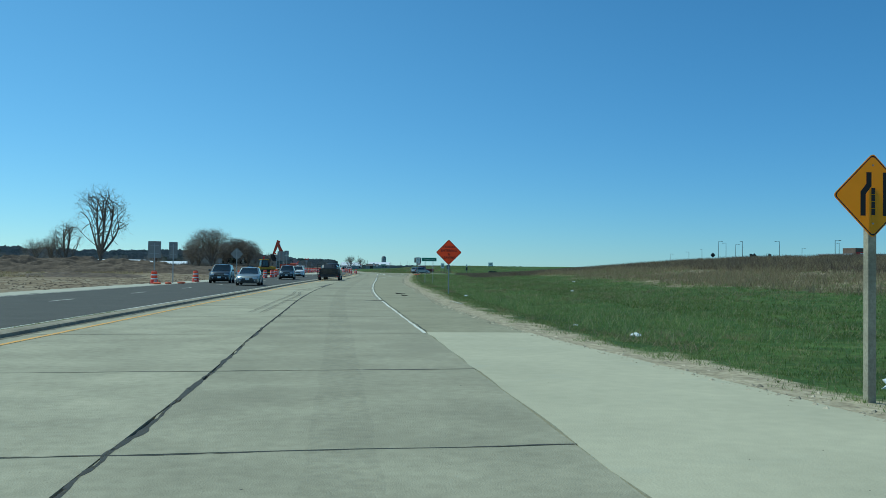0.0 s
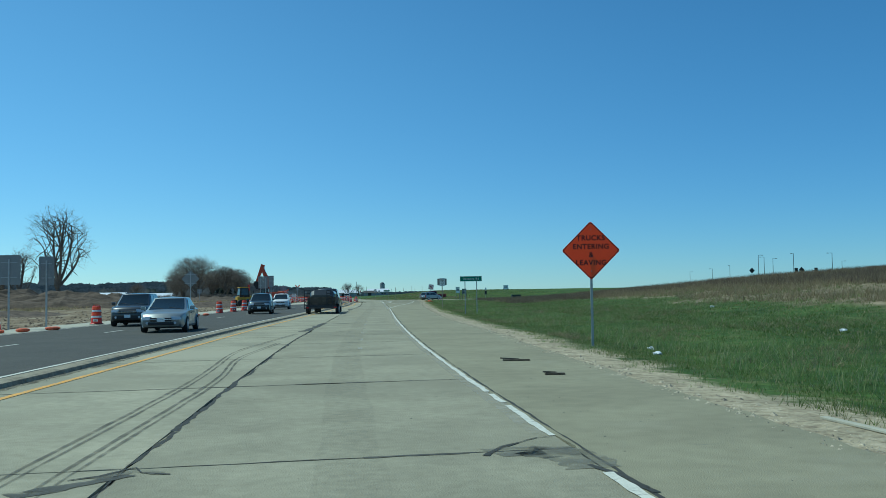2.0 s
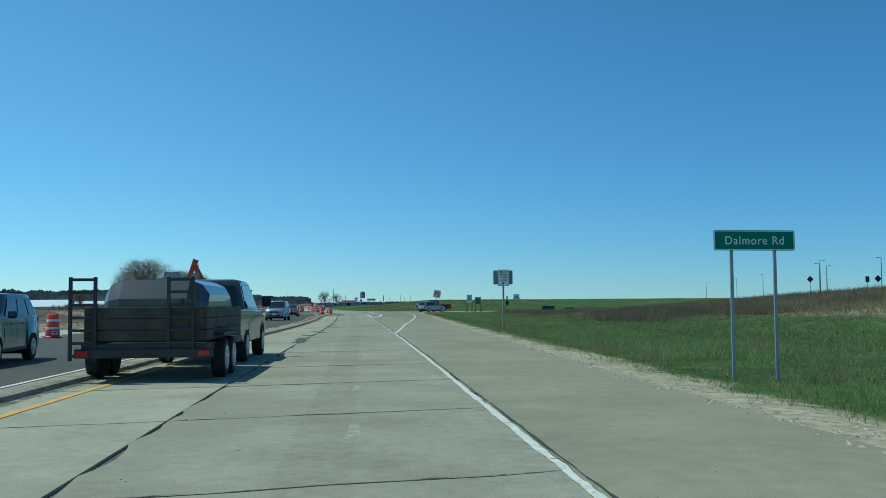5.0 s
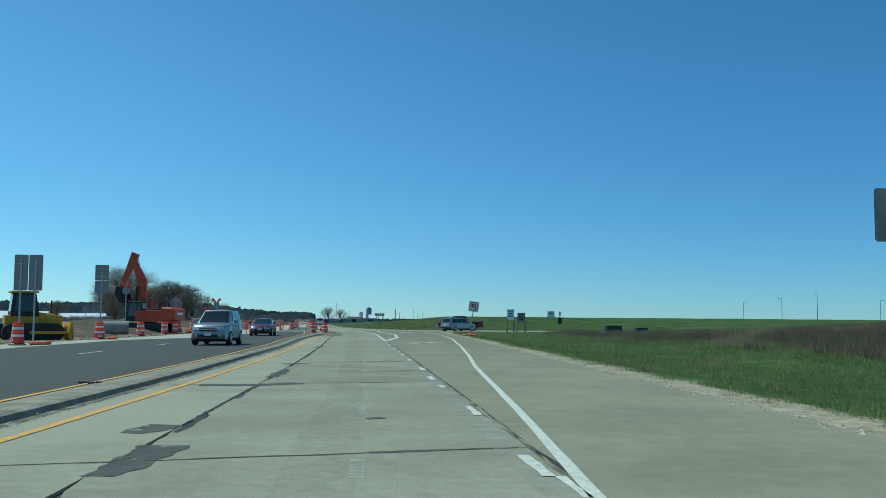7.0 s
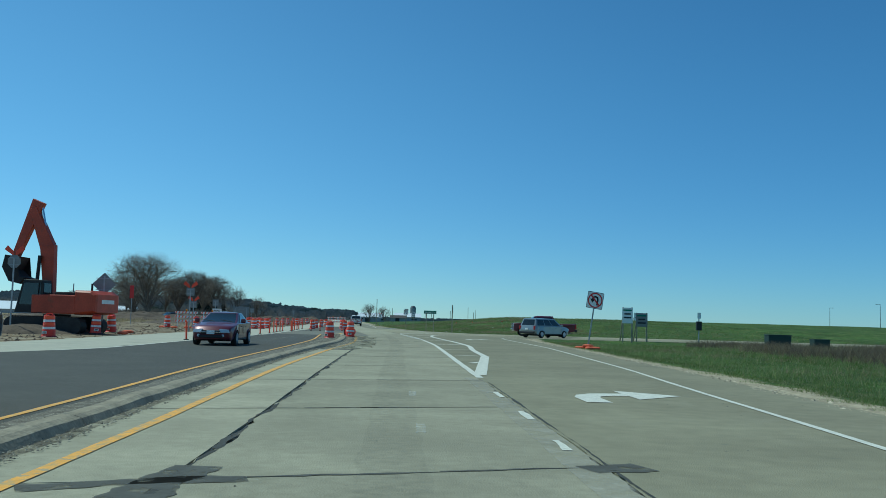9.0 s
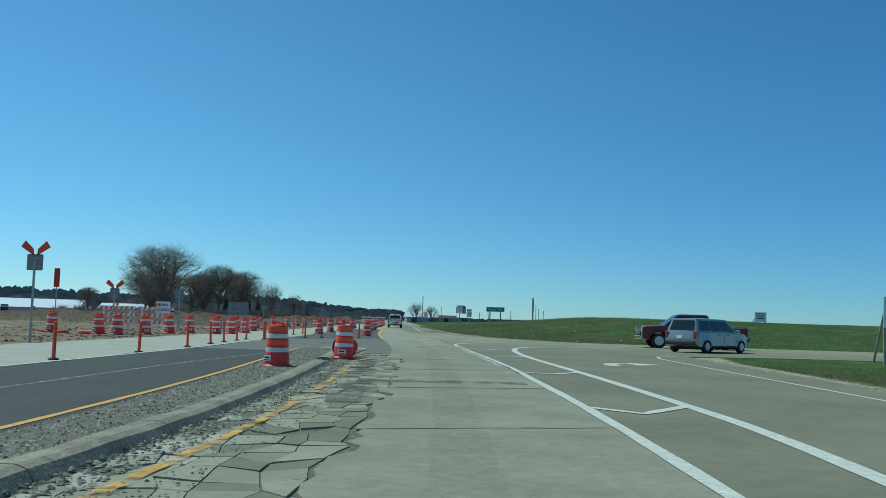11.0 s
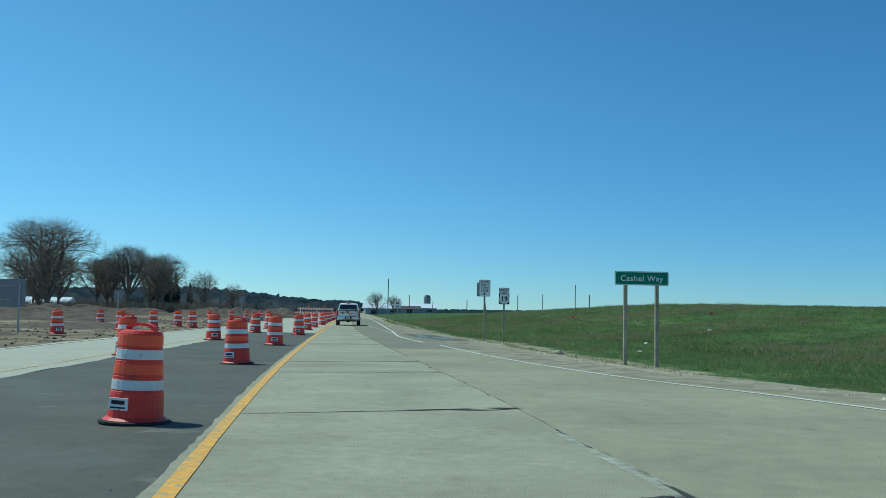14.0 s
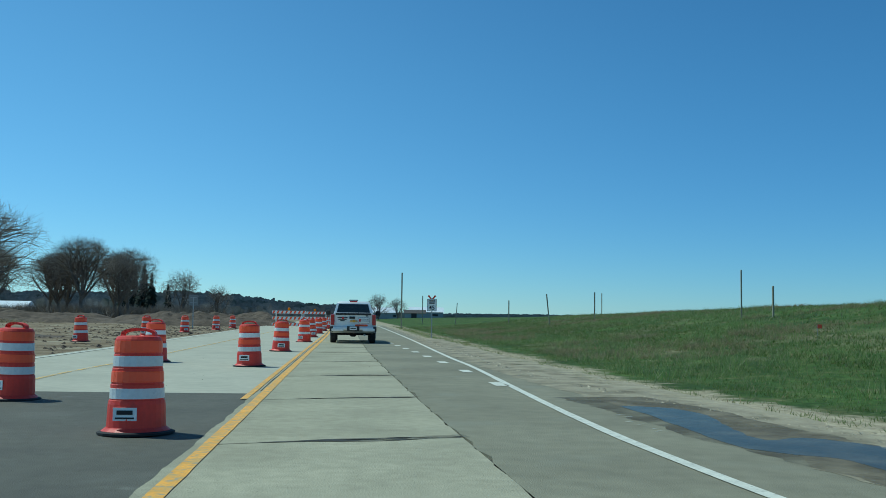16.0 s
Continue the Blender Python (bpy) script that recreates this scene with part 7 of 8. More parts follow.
def street_lamp(h, arm):
    s = thing("street_lamp", "tall grey street lamp with a short arm", "street lamp", group="far street lamps")
    part("pole", lathe([(0.14, -0.3), (0.12, 0.3), (0.07, h)], 8), LAMP_STEEL, s)
    part("arm", box((arm, 0.08, 0.08), (arm / 2, 0, h - 0.05)), LAMP_STEEL, s)
    part("lamp_head", box((0.6, 0.35, 0.16), (arm + 0.1, 0, h - 0.05), 0.05), LAMP_STEEL, s)
    return s


lamp = street_lamp(10.0, 1.2)
LAMPS = [(177.4, 540.6, 0), (168.9, 484.9, 180), (158.2, 436.0, 90), (128.4, 336.6, 0), (138.6, 355.6, 180), (147.8, 369.2, 0), (119.0, 291.3, 90), (214.7, 494.2, 0), (136.6, 303.9, 180), (188.8, 398.0, 0), (172.1, 333.2, 90), (124.4, 242.7, 0)]
for i, (x, y, tt) in enumerate(LAMPS):
    m = pose(x, y, gz(x, y), 0, 0, tt)
    if i == 0:
        lamp.matrix_world = m
    else:
        copy_thing(lamp, m)


def marker_post(x, y, top, lean=0.0, w=0.10, name="marker_post", label="weathered grey wooden post standing in the grass"):
    g = gz(x, y)
    ob = part(name, box((w, w, top - g + 0.3), (0, 0, (top - g) / 2 - 0.15), 0.01), WOOD_POST)
    ob.matrix_world = pose(x, y, g, 0, lean, 0)
    return tagged(ob, label, "post", group="posts in the field")


for a in ((10.76, 380.8, 3.4, -6), (14.75, 380.6, 3.6, 0), (16.1, 348.2, 4.05, 0, 0.07), (17.0, 346.0, 3.1, 0, 0.09), (24, 420, 4.6, 0), (5.5, 430, 3.2, 4)):
    marker_post(*a)
marker_post(-2.2, 412, 6.5, 0, 0.16, "utility_pole", "tall bare utility pole beside the road")
marker_post(2.0, 470, 5.0, 0, 0.16, "utility_pole", "tall bare utility pole beside the road")
marker_post(10.0, 405, 3.2, 0, 0.12)

# developer's sign boards and a dark-boxed post by the side road
for x, y, w, h, zt in ((20.6, 243.4, 0.85, 1.7, 2.8), (22.2, 245.0, 0.95, 1.5, 2.4), (44.5, 331.0, 1.5, 1.7, 3.7)):
    g = gz(x, y)
    s = thing("sign_board", "grey notice board on a braced timber frame" if 21 < x < 40 else "white notice board on a braced timber frame", "notice board", pose(x, y, g, 0, 0, -10))
    for sg in (-1, 1):
        wood_post(s, zt - g, sg * w * 0.42, 0.06)
        part("brace", rod((sg * w * 0.42, 0.1, zt - g - 0.6), (sg * w * 0.6, 1.3, 0.0), 0.05), WOOD_POST, s)
    part("board", box((w, 0.03, h * 0.75), (0, 0, zt - g - h * 0.4), 0.005), SIGN_BACK if 21 < x < 40 else WHITE_SIGN, s)
    for k, ww in enumerate((0.8, 0.6, 0.7)):
        part("writing_bar", box((w * ww, 0.01, 0.12), (0, -0.02, zt - g - 0.25 - 0.3 * k)), TRIM if k else GREEN_SIGN, s)
g = gz(26.9, 244.6)
s = thing("signal_post", "slim post carrying a dark box and a small white plate", "post", pose(26.9, 244.6, g))
part("post", box((0.08, 0.08, 2.5), (0, 0, 1.2)), STEEL, s)
part("dark_box", box((0.45, 0.3, 0.75), (0, 0, 1.45), 0.05), TRIM, s)
part("white_plate", plate(rounded(0.3, 0.5, 0.05), 0.01, (0, -0.1, 2.3)), WHITE_SIGN, s)
BOX_GREEN = material("dark_green_cabinet_paint", (0.03, 0.05, 0.04), 0.5, vary=0.1)
for x, y, w, h in ((33.6, 244.6, 2.0, 0.85), (37.0, 244.2, 1.4, 0.6)):
    s = thing("utility_cabinet", "dark green metal utility cabinet among dry weeds", "utility cabinet", pose(x, y, gz(x, y), 0, 0, 5), group="utility cabinets")
    part("body", box((w, 0.8, h), (0, 0, h / 2), 0.03), BOX_GREEN, s)
    part("lid", box((w + 0.06, 0.86, 0.06), (0, 0, h + 0.02), 0.015), BOX_GREEN, s)

# ---- far buildings ----
ROOF_WHITE = material("white_metal_roof", (0.78, 0.80, 0.82), 0.4, vary=0.05, scale=0.2)
SHED_WALL = material("grey_metal_wall", (0.32, 0.33, 0.34), 0.6, vary=0.08, scale=0.3)
BROWN_ROOF = material("brown_shingle_roof", (0.085, 0.075, 0.07), 0.9, vary=0.15, scale=0.6)


def shed(x, y, w, d, h, rise, turn, roof, name="farm_building", label="long low farm building with a pale metal roof"):
    s = thing(name, label, "building", pose(x, y, gz(x, y) - 0.1, 0, 0, turn), group="far farm buildings")
    part("wall", box((w, d, h), (0, 0, h / 2)), SHED_WALL, s)
    part("roof", prism([(-d / 2 - 0.5, h), (d / 2 + 0.5, h), (0, h + rise)], w / 2 + 0.5, 0.05, 0.02), roof, s)
    for k in range(max(2, int(w / 9))):
        part("door" if k % 3 == 0 else "window", box((2.4 if k % 3 == 0 else 1.4, 0.1, 2.2 if k % 3 == 0 else 0.9), (-w / 2 + 4 + k * 9, -d / 2 - 0.04, 1.2 if k % 3 == 0 else 1.6)), TRIM, s)
    return s


for a in ((-130, 520, 27, 14, 1.6, 2.9, 2, ROOF_WHITE), (-168, 530, 44, 14, 1.6, 2.9, 2, ROOF_WHITE), (-113, 560, 22, 12, 1.5, 2.6, 2, ROOF_WHITE), (-10, 730, 14, 10, 3, 2.4, 10, ROOF_WHITE), (12, 760, 16, 10, 3, 2.4, 0, ROOF_WHITE), (6, 730, 9, 7, 2.2, 1.6, 0, BROWN_ROOF)):
    shed(*a, label="long low farm building with a pale metal roof" if a[7] is ROOF_WHITE else "small farmhouse with a brown roof")
s = thing("silo", "grey concrete farm silo with a domed top", "silo", pose(16, 790, gz(16, 790)))
part("wall", lathe([(1.9, 0), (1.9, 9)], 16), SHED_WALL, s)
part("dome", lathe([(1.9, 9), (1.4, 10.1), (0.2, 10.6)], 16), LAMP_STEEL, s)

BRICK = material("brown_brick_wall", (0.20, 0.13, 0.095), 0.9, vary=0.2, scale=0.8)
s = thing("shop_building", "brown flat-roofed shop with a red fascia beyond the hill crest", "building", pose(187.0, 352.0, gz(187.0, 352.0) - 0.2, 0, 0, 20))
part("wall", box((34, 16, 6.2), (8, 0, 3.1)), BRICK, s)
part("tower", box((9, 6, 8.6), (-4.0, -6.2, 4.3), 0.05), BRICK, s)
part("parapet", box((34.4, 16.4, 0.5), (8, 0, 6.3)), SHED_WALL, s)
part("fascia", box((8.2, 0.3, 1.5), (-4.0, -9.3, 6.4)), RED_PAINT, s, "red sign fascia")
part("name_bar", box((5.0, 0.1, 0.5), (-4.0, -9.5, 6.5)), WHITE_SIGN, s)
for k in range(5):
    part("window", box((3.2, 0.2, 2.2), (4.0 + 4.6 * k, -8.05, 1.7)), GLASS, s)
CANVAS = material("white_tent_canvas", (0.78, 0.78, 0.76), 0.7, vary=0.05)
for i in range(3):
    s = thing("tent", "white peaked tent canopy beside the shop", "tent", pose(165.0 + 7.5 * i, 352.0 - 1.5 * i, gz(165.0 + 7.5 * i, 352.0 - 1.5 * i)), group="white tents")
    for px in (-2.8, 2.8):
        for py in (-2.8, 2.8):
            part("pole", box((0.1, 0.1, 2.6), (px, py, 1.3)), LAMP_STEEL, s)
    cv = bmesh.new()
    bmesh.ops.create_cone(cv, cap_ends=True, segments=4, radius1=4.3, radius2=0.15, depth=2.2, matrix=pose(0, 0, 3.7, 0, 0, 45))
    part("canopy", cv, CANVAS, s)
for x, y, kind in ((128.0, 341.0, "diamond"), (137.0, 328.0, "rect"), (146.0, 333.0, "rect"), (134.0, 318.0, "diamond")):
    s = thing("far_sign", "small dark road sign on a pole beyond the hill crest", "road sign", pose(x, y, gz(x, y)), group="far road signs")
    steel_post(s, 5.6, 0, 0.03, 0.12)
    part("panel", plate(diamond(1.9, 0.1) if kind == "diamond" else rounded(1.1, 1.5, 0.1), 0.02, (0, -0.004, 5.0)), TRIM, s)

# ---- trees ----
BARK = material("grey_brown_bark", (0.165, 0.14, 0.115), 0.95, vary=0.2, scale=1.2, bump=0.5, bump_scale=8)
TWIG = material("bare_twigs", (0.25, 0.212, 0.17), 0.95, vary=0.15, scale=0.6, random=0.1)
SPRUCE = material("dark_spruce_needles", (0.012, 0.022, 0.013), 0.95, vary=0.3, scale=0.8)
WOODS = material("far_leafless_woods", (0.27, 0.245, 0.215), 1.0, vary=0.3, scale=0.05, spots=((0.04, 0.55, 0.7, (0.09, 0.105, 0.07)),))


def bare_tree(seed, height, radius, label, m, limbs=9, open_crown=0.0, low=0.12, mid=0.48):
    """A leafless tree: limbs reach out to a rounded crown, branch twice and end in sprays of twigs."""
    r = random.Random(seed)
    limb_v, limb_f, twig_v, twig_f = [], [], [], []

    def seg(v, f, p, q, r0, r1, sides):
        d = (q - p).normalized()
        a = d.orthogonal().normalized()
        b = d.cross(a)
        base = len(v)
        for c, rr in ((p, r0), (q, r1)):
            for k in range(sides):
                t = 2 * math.pi * k / sides
                v.append(c + (a * math.cos(t) + b * math.sin(t)) * rr)
        for k in range(sides):
            k2 = (k + 1) % sides
            f.append((base + k, base + k2, base + sides + k2, base + sides + k))

    def curve(p, q, r0, r1, n, v, f, sides, sag=0.25):
        """A bent limb; gives back points along it."""
        mid = (p + q) / 2 + Vector((r.uniform(-1, 1), r.uniform(-1, 1), r.uniform(0.2, 1.0))) * (q - p).length * sag * 0.5
        pts = [p.lerp(mid, t).lerp(mid.lerp(q, t), t) for t in (i / n for i in range(n + 1))]
        for i in range(n):
            seg(v, f, pts[i], pts[i + 1], r0 + (r1 - r0) * i / n, r0 + (r1 - r0) * (i + 1) / n, sides)
        return pts

    cz = height * mid
    rz = height * (1 - mid)

    def shell(direction, k):
        return Vector((0, 0, cz)) + Vector((direction.x * radius, direction.y * radius, direction.z * rz)) * k

    fork = Vector((0, 0, height * low))
    curve(Vector((0, 0, -0.4)), fork, height * 0.026, height * 0.020, 3, limb_v, limb_f, 8, 0.05)
    for i in range(limbs):
        az = 6.28 * i / limbs + r.uniform(-0.3, 0.3)
        el = r.uniform(-0.40, 1.30) if i % 3 else r.uniform(0.8, 1.5)
        d = Vector((math.cos(az) * math.cos(el), math.sin(az) * math.cos(el), math.sin(el)))
        main = curve(fork + Vector((0, 0, r.uniform(-0.06, 0.06) * height)), shell(d, 0.62), height * 0.016, height * 0.006, 6, limb_v, limb_f, 6, 0.55)
        for j in range(11):
            p = main[r.randint(2, 6)]
            d2 = (d + Vector((r.uniform(-1, 1), r.uniform(-1, 1), r.uniform(-0.7, 0.8))) * 1.0).normalized()
            sec = curve(p, shell(d2, r.uniform(0.72, 0.90)), height * 0.005, height * 0.0026, 4, limb_v, limb_f, 4, 0.5)
            for k in range(5):
                if r.random() < open_crown:
                    continue
                p2 = sec[r.randint(1, 4)]
                d3 = (d2 + Vector((r.uniform(-1, 1), r.uniform(-1, 1), r.uniform(-0.6, 0.9))) * 0.6).normalized()
                e = shell(d3, r.uniform(0.82, 1.04))
                if (e - p2).length > radius * 0.55:
                    e = p2 + (e - p2).normalized() * radius * 0.55
                ter = curve(p2, e, 0.026, 0.015, 3, twig_v, twig_f, 3, 0.3)
                for _ in range(4):
                    p3 = ter[r.randint(1, 3)]
                    e3 = p3 + (d3 * 0.8 + Vector((r.uniform(-1, 1), r.uniform(-1, 1), r.uniform(-0.4, 1.0)))).normalized() * radius * r.uniform(0.07, 0.17)
                    seg(twig_v, twig_f, p3, e3, 0.015, 0.008, 3)
    s = thing("bare_tree", label, "tree", group="bare trees beside the road works")
    mesh_ob("trunk", limb_v, limb_f, BARK, s)
    mesh_ob("crown", twig_v, twig_f, TWIG, s, label="mesh of fine leafless twigs")
    s.matrix_world = m
    return s


t1 = bare_tree(3, 18.8, 12.0, "broad leafless tree with a domed grey crown", pose(-71, 454, 0), 13, 0.0, 0.14, 0.55)
t2 = bare_tree(8, 15.5, 7.0, "leafless tree with a dense grey crown", pose(-63, 482, 0), 11, 0.0, 0.26, 0.6)
t3 = bare_tree(14, 13.8, 6.5, "slender leafless tree with upright limbs", pose(-64.6, 574.7, 0), 8, 0.35, 0.1)
t4 = bare_tree(21, 23.5, 8.2, "tall leafless tree with open wandering limbs", pose(-71, 267, 0), 7, 0.5, 0.16, 0.58)


def again(t, x, y, turn, k=1.0):
    c = copy_thing(t, pose(x, y, gz(x, y) - 0.2, 0, 0, turn))
    c.scale = (k, k, k)
    return c


for x, y, a, k in ((-80, 474, 70, 0.80),):
    again(t1, x, y, a, k)
for x, y, a, k in ((-71, 498, 40, 0.92), (-60, 503, 150, 0.97), (-66, 514, 250, 0.95), (-78, 508, 300, 0.9), (-88, 500, 60, 0.7), (-104, 490, 160, 0.55), (-73, 466, 20, 0.8), (-58, 490, 280, 0.8), (-69, 487, 210, 0.85), (-85, 484, 330, 0.8)):
    again(t2, x, y, a, k)
for x, y, a, k in ((-58, 596, 200, 0.75), (-96, 290, 50, 0.7), (-87, 278, 150, 0.75), (-104, 275, 70, 0.6), (-118, 300, 10, 0.55), (-9, 640, 40, 0.7), (-2, 660, 120, 0.6)):
    again(t3, x, y, a, k)
again(t4, -83, 276, 130, 0.62)


def spruce(x, y, h, seed):
    r = random.Random(seed)
    s = thing("spruce_tree", "narrow dark green spruce tree", "tree", pose(x, y, gz(x, y) - 0.1), group="spruces")
    part("trunk", lathe([(0.22, 0), (0.05, h * 0.97)], 8), BARK, s)
    v, f = [], []
    for lvl in range(34):
        z = h * (0.04 + 0.95 * lvl / 34)
        rad = (h * 0.19) * (1 - lvl / 35) ** 0.85 + 0.15
        for k in range(11):
            a = r.uniform(0, 6.28)
            rr = rad * r.uniform(0.6, 1.15)
            d = Vector((math.cos(a), math.sin(a), 0))
            w = Vector((-d.y, d.x, 0)) * rr * 0.32
            p = Vector((0, 0, z + r.uniform(-0.15, 0.15)))
            tip = p + d * rr + Vector((0, 0, -0.35 * rr + r.uniform(-0.1, 0.2)))
            mid = p + d * rr * 0.55
            b = len(v)
            v += [p, mid + w - Vector((0, 0, 0.25 * rr)), tip, mid - w - Vector((0, 0, 0.25 * rr)), mid + Vector((0, 0, 0.08))]
            f += [(b, b + 1, b + 4), (b + 1, b + 2, b + 4), (b + 2, b + 3, b + 4), (b + 3, b, b + 4)]
    mesh_ob("crown", v, f, SPRUCE, s, label="drooping dark needle boughs")
    return s


for i, (x, y, h) in enumerate(((-77.9, 584.7, 17.0), (-81.5, 588, 15.0), (-74.5, 580, 13.5), (-85.5, 592, 11.5), (-72, 590, 10.5))):
    spruce(x, y, h, i + 40)

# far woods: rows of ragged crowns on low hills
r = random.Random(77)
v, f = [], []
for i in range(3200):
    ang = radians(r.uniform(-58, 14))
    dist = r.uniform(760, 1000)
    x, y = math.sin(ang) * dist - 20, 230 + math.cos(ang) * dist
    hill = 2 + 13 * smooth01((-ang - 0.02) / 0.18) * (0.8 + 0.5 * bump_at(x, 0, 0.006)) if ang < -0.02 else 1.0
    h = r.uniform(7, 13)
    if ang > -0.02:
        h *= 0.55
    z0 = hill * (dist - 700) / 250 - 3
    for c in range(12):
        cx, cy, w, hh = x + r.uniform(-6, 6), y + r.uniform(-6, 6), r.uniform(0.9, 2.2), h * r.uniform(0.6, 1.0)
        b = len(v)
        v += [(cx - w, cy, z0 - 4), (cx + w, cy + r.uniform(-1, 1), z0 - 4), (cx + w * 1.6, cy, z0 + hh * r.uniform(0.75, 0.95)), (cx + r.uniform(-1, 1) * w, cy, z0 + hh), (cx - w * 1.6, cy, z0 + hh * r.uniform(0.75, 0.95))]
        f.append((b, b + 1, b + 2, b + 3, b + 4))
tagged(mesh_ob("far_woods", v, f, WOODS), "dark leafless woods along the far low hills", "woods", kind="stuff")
r = random.Random(78)
v, f = [], []
for i in range(800):
    x, y = r.uniform(-108, -56), r.uniform(466, 545)
    if r.random() < 0.5:
        x, y = r.uniform(-104, -60), r.uniform(540, 640)
    h = r.uniform(1.5, 4.0) if y > 545 else r.uniform(1.0, 3.0)
    for c in range(10):
        b = len(v)
        a = r.uniform(0, 6.28)
        d = Vector((math.cos(a), math.sin(a), 0)) * r.uniform(0.3, 1.6)
        v += [Vector((x, y, -0.2)), Vector((x + 0.25, y, -0.2)), Vector((x, y, h * r.uniform(0.6, 1))) + d]
        f.append((b, b + 1, b + 2))
        b = len(v)
        v += [Vector((x, y, h * 0.4)) + d * 0.5, Vector((x + 0.12, y, h * 0.4)) + d * 0.5, Vector((x, y, h)) + d * 1.6 + Vector((r.uniform(-1, 1), r.uniform(-1, 1), 0))]
        f.append((b, b + 1, b + 2))
tagged(mesh_ob("brush", v, f, TWIG), "tangled leafless brush beneath the bare trees", "brush", kind="stuff")


# ---- grass ----
def leaf_material(name, stops):
    m = bpy.data.materials.new(name)
    m.use_nodes = True
    n, l = m.node_tree.nodes, m.node_tree.links
    b = n["Principled BSDF"]
    b.inputs["Roughness"].default_value = 0.8
    b.inputs["Specular IOR Level"].default_value = 0.25
    geo = n.new("ShaderNodeNewGeometry")
    rp = n.new("ShaderNodeValToRGB")
    el = rp.color_ramp.elements
    while len(el) < len(stops):
        el.new(0.5)
    for q, (p, c) in zip(el, stops):
        q.position, q.color = p, (*c, 1)
    l.new(geo.outputs["Random Per Island"], rp.inputs[0])
    l.new(rp.outputs[0], b.inputs["Base Color"])
    a, t = n.new("ShaderNodeMixShader"), n.new("ShaderNodeBsdfTranslucent")
    l.new(rp.outputs[0], t.inputs["Color"])
    a.inputs[0].default_value = 0.55
    l.new(b.outputs[0], a.inputs[1])
    l.new(t.outputs[0], a.inputs[2])
    l.new(a.outputs[0], n["Material Output"].inputs[0])
    return m


GRASS = leaf_material("fresh_grass_blades", ((0.0, (0.10, 0.155, 0.04)), (0.4, (0.155, 0.215, 0.058)), (0.72, (0.20, 0.235, 0.08)), (0.84, (0.38, 0.335, 0.18)), (1.0, (0.44, 0.38, 0.22))))
TUFT = leaf_material("pale_green_tufts", ((0.0, (0.16, 0.25, 0.07)), (0.5, (0.24, 0.32, 0.11)), (0.85, (0.36, 0.38, 0.17)), (1.0, (0.50, 0.45, 0.27))))
STRAW = leaf_material("dry_grass_stalks", ((0.0, (0.20, 0.155, 0.09)), (0.5, (0.32, 0.26, 0.155)), (0.85, (0.42, 0.35, 0.21)), (1.0, (0.16, 0.17, 0.06))))


def blades(name, label, mat, count, place, height, width, seed, per=5, bend=0.45):
    """Many upright blades in one mesh: each a narrow bent triangle."""
    r = np.random.RandomState(seed)
    pts = []
    while len(pts) < count:
        p = place(r)
        if p:
            pts.append((*p, gz(*p)))
    base = np.repeat(np.array(pts), per, 0)
    n = len(base)
    base[:, :2] += r.normal(0, 0.10, (n, 2))
    a = r.uniform(0, 2 * np.pi, n)
    h = height * r.uniform(0.5, 1.4, n)
    lean = r.normal(0, bend, (n, 2)) * h[:, None]
    w = width * r.uniform(0.6, 1.4, n)
    dx, dy = np.cos(a) * w / 2, np.sin(a) * w / 2
    v = np.zeros((n, 3, 3))
    v[:, 0] = base + np.c_[dx, dy, np.full(n, -0.03)]
    v[:, 1] = base - np.c_[dx, dy, np.full(n, 0.03)]
    v[:, 2] = base + np.c_[lean, h]
    me = bpy.data.meshes.new(name)
    me.vertices.add(3 * n)
    me.vertices.foreach_set("co", v.ravel())
    me.loops.add(3 * n)
    me.loops.foreach_set("vertex_index", np.arange(3 * n))
    me.polygons.add(n)
    me.polygons.foreach_set("loop_start", np.arange(0, 3 * n, 3))
    me.materials.append(mat)
    me.update(calc_edges=True)
    return tagged(new(name, me), label, "grass", kind="stuff")


def in_verge(d0, d1, y0=0, y1=420):
    def pick(r):
        y = r.uniform(y0, y1)
        d = d0 + (d1 - d0) * r.uniform() ** 1.6
        x = PAVE_R(y) + d
        if side_road(x, y) > 0.0:
            return None
        if d < 2.0 + 1.6 * smooth01((y - 268) / 12) + 0.9 * bump_at(x, y, 0.5) and r.uniform() < 0.85:
            return None
        return (x, y)
    return pick


def verge_edge(r):
    y = r.uniform(8, 400)
    x = PAVE_R(y) + r.uniform(0.7, 2.4)
    return (x, y) if side_road(x, y) == 0.0 else None


def clumped(pick, s, cut):
    def p2(r):
        p = pick(r)
        return p if p and bump_at(p[0], p[1], s) > cut else None
    return p2


blades("grass", "short fresh green roadside grass", GRASS, 110000, in_verge(1.2, 15), 0.075, 0.017, 1, 5, 0.7)
blades("field_grass", "fresh green grass over the open field", GRASS, 60000, in_verge(9, 50), 0.10, 0.045, 2, 5, 0.7)
blades("straw_grass", "pale dry grass tufts among the green", STRAW, 6000, clumped(clumped(in_verge(2.0, 40), 0.12, 0.1), 0.5, 0.0), 0.16, 0.02, 3, 8, 1.1)
blades("grass_tufts", "taller pale green grass tufts standing out of the turf", TUFT, 7000, clumped(in_verge(3.0, 32), 0.22, 0.02), 0.26, 0.018, 33, 14, 0.55)
blades("verge_tufts", "small green grass tufts creeping over the gravel verge", TUFT, 2200, clumped(verge_edge, 0.7, 0.1), 0.06, 0.014, 34, 12, 0.9)


WEED = leaf_material("dark_brown_weeds", ((0.0, (0.105, 0.082, 0.06)), (0.6, (0.18, 0.14, 0.10)), (1.0, (0.30, 0.245, 0.165))))


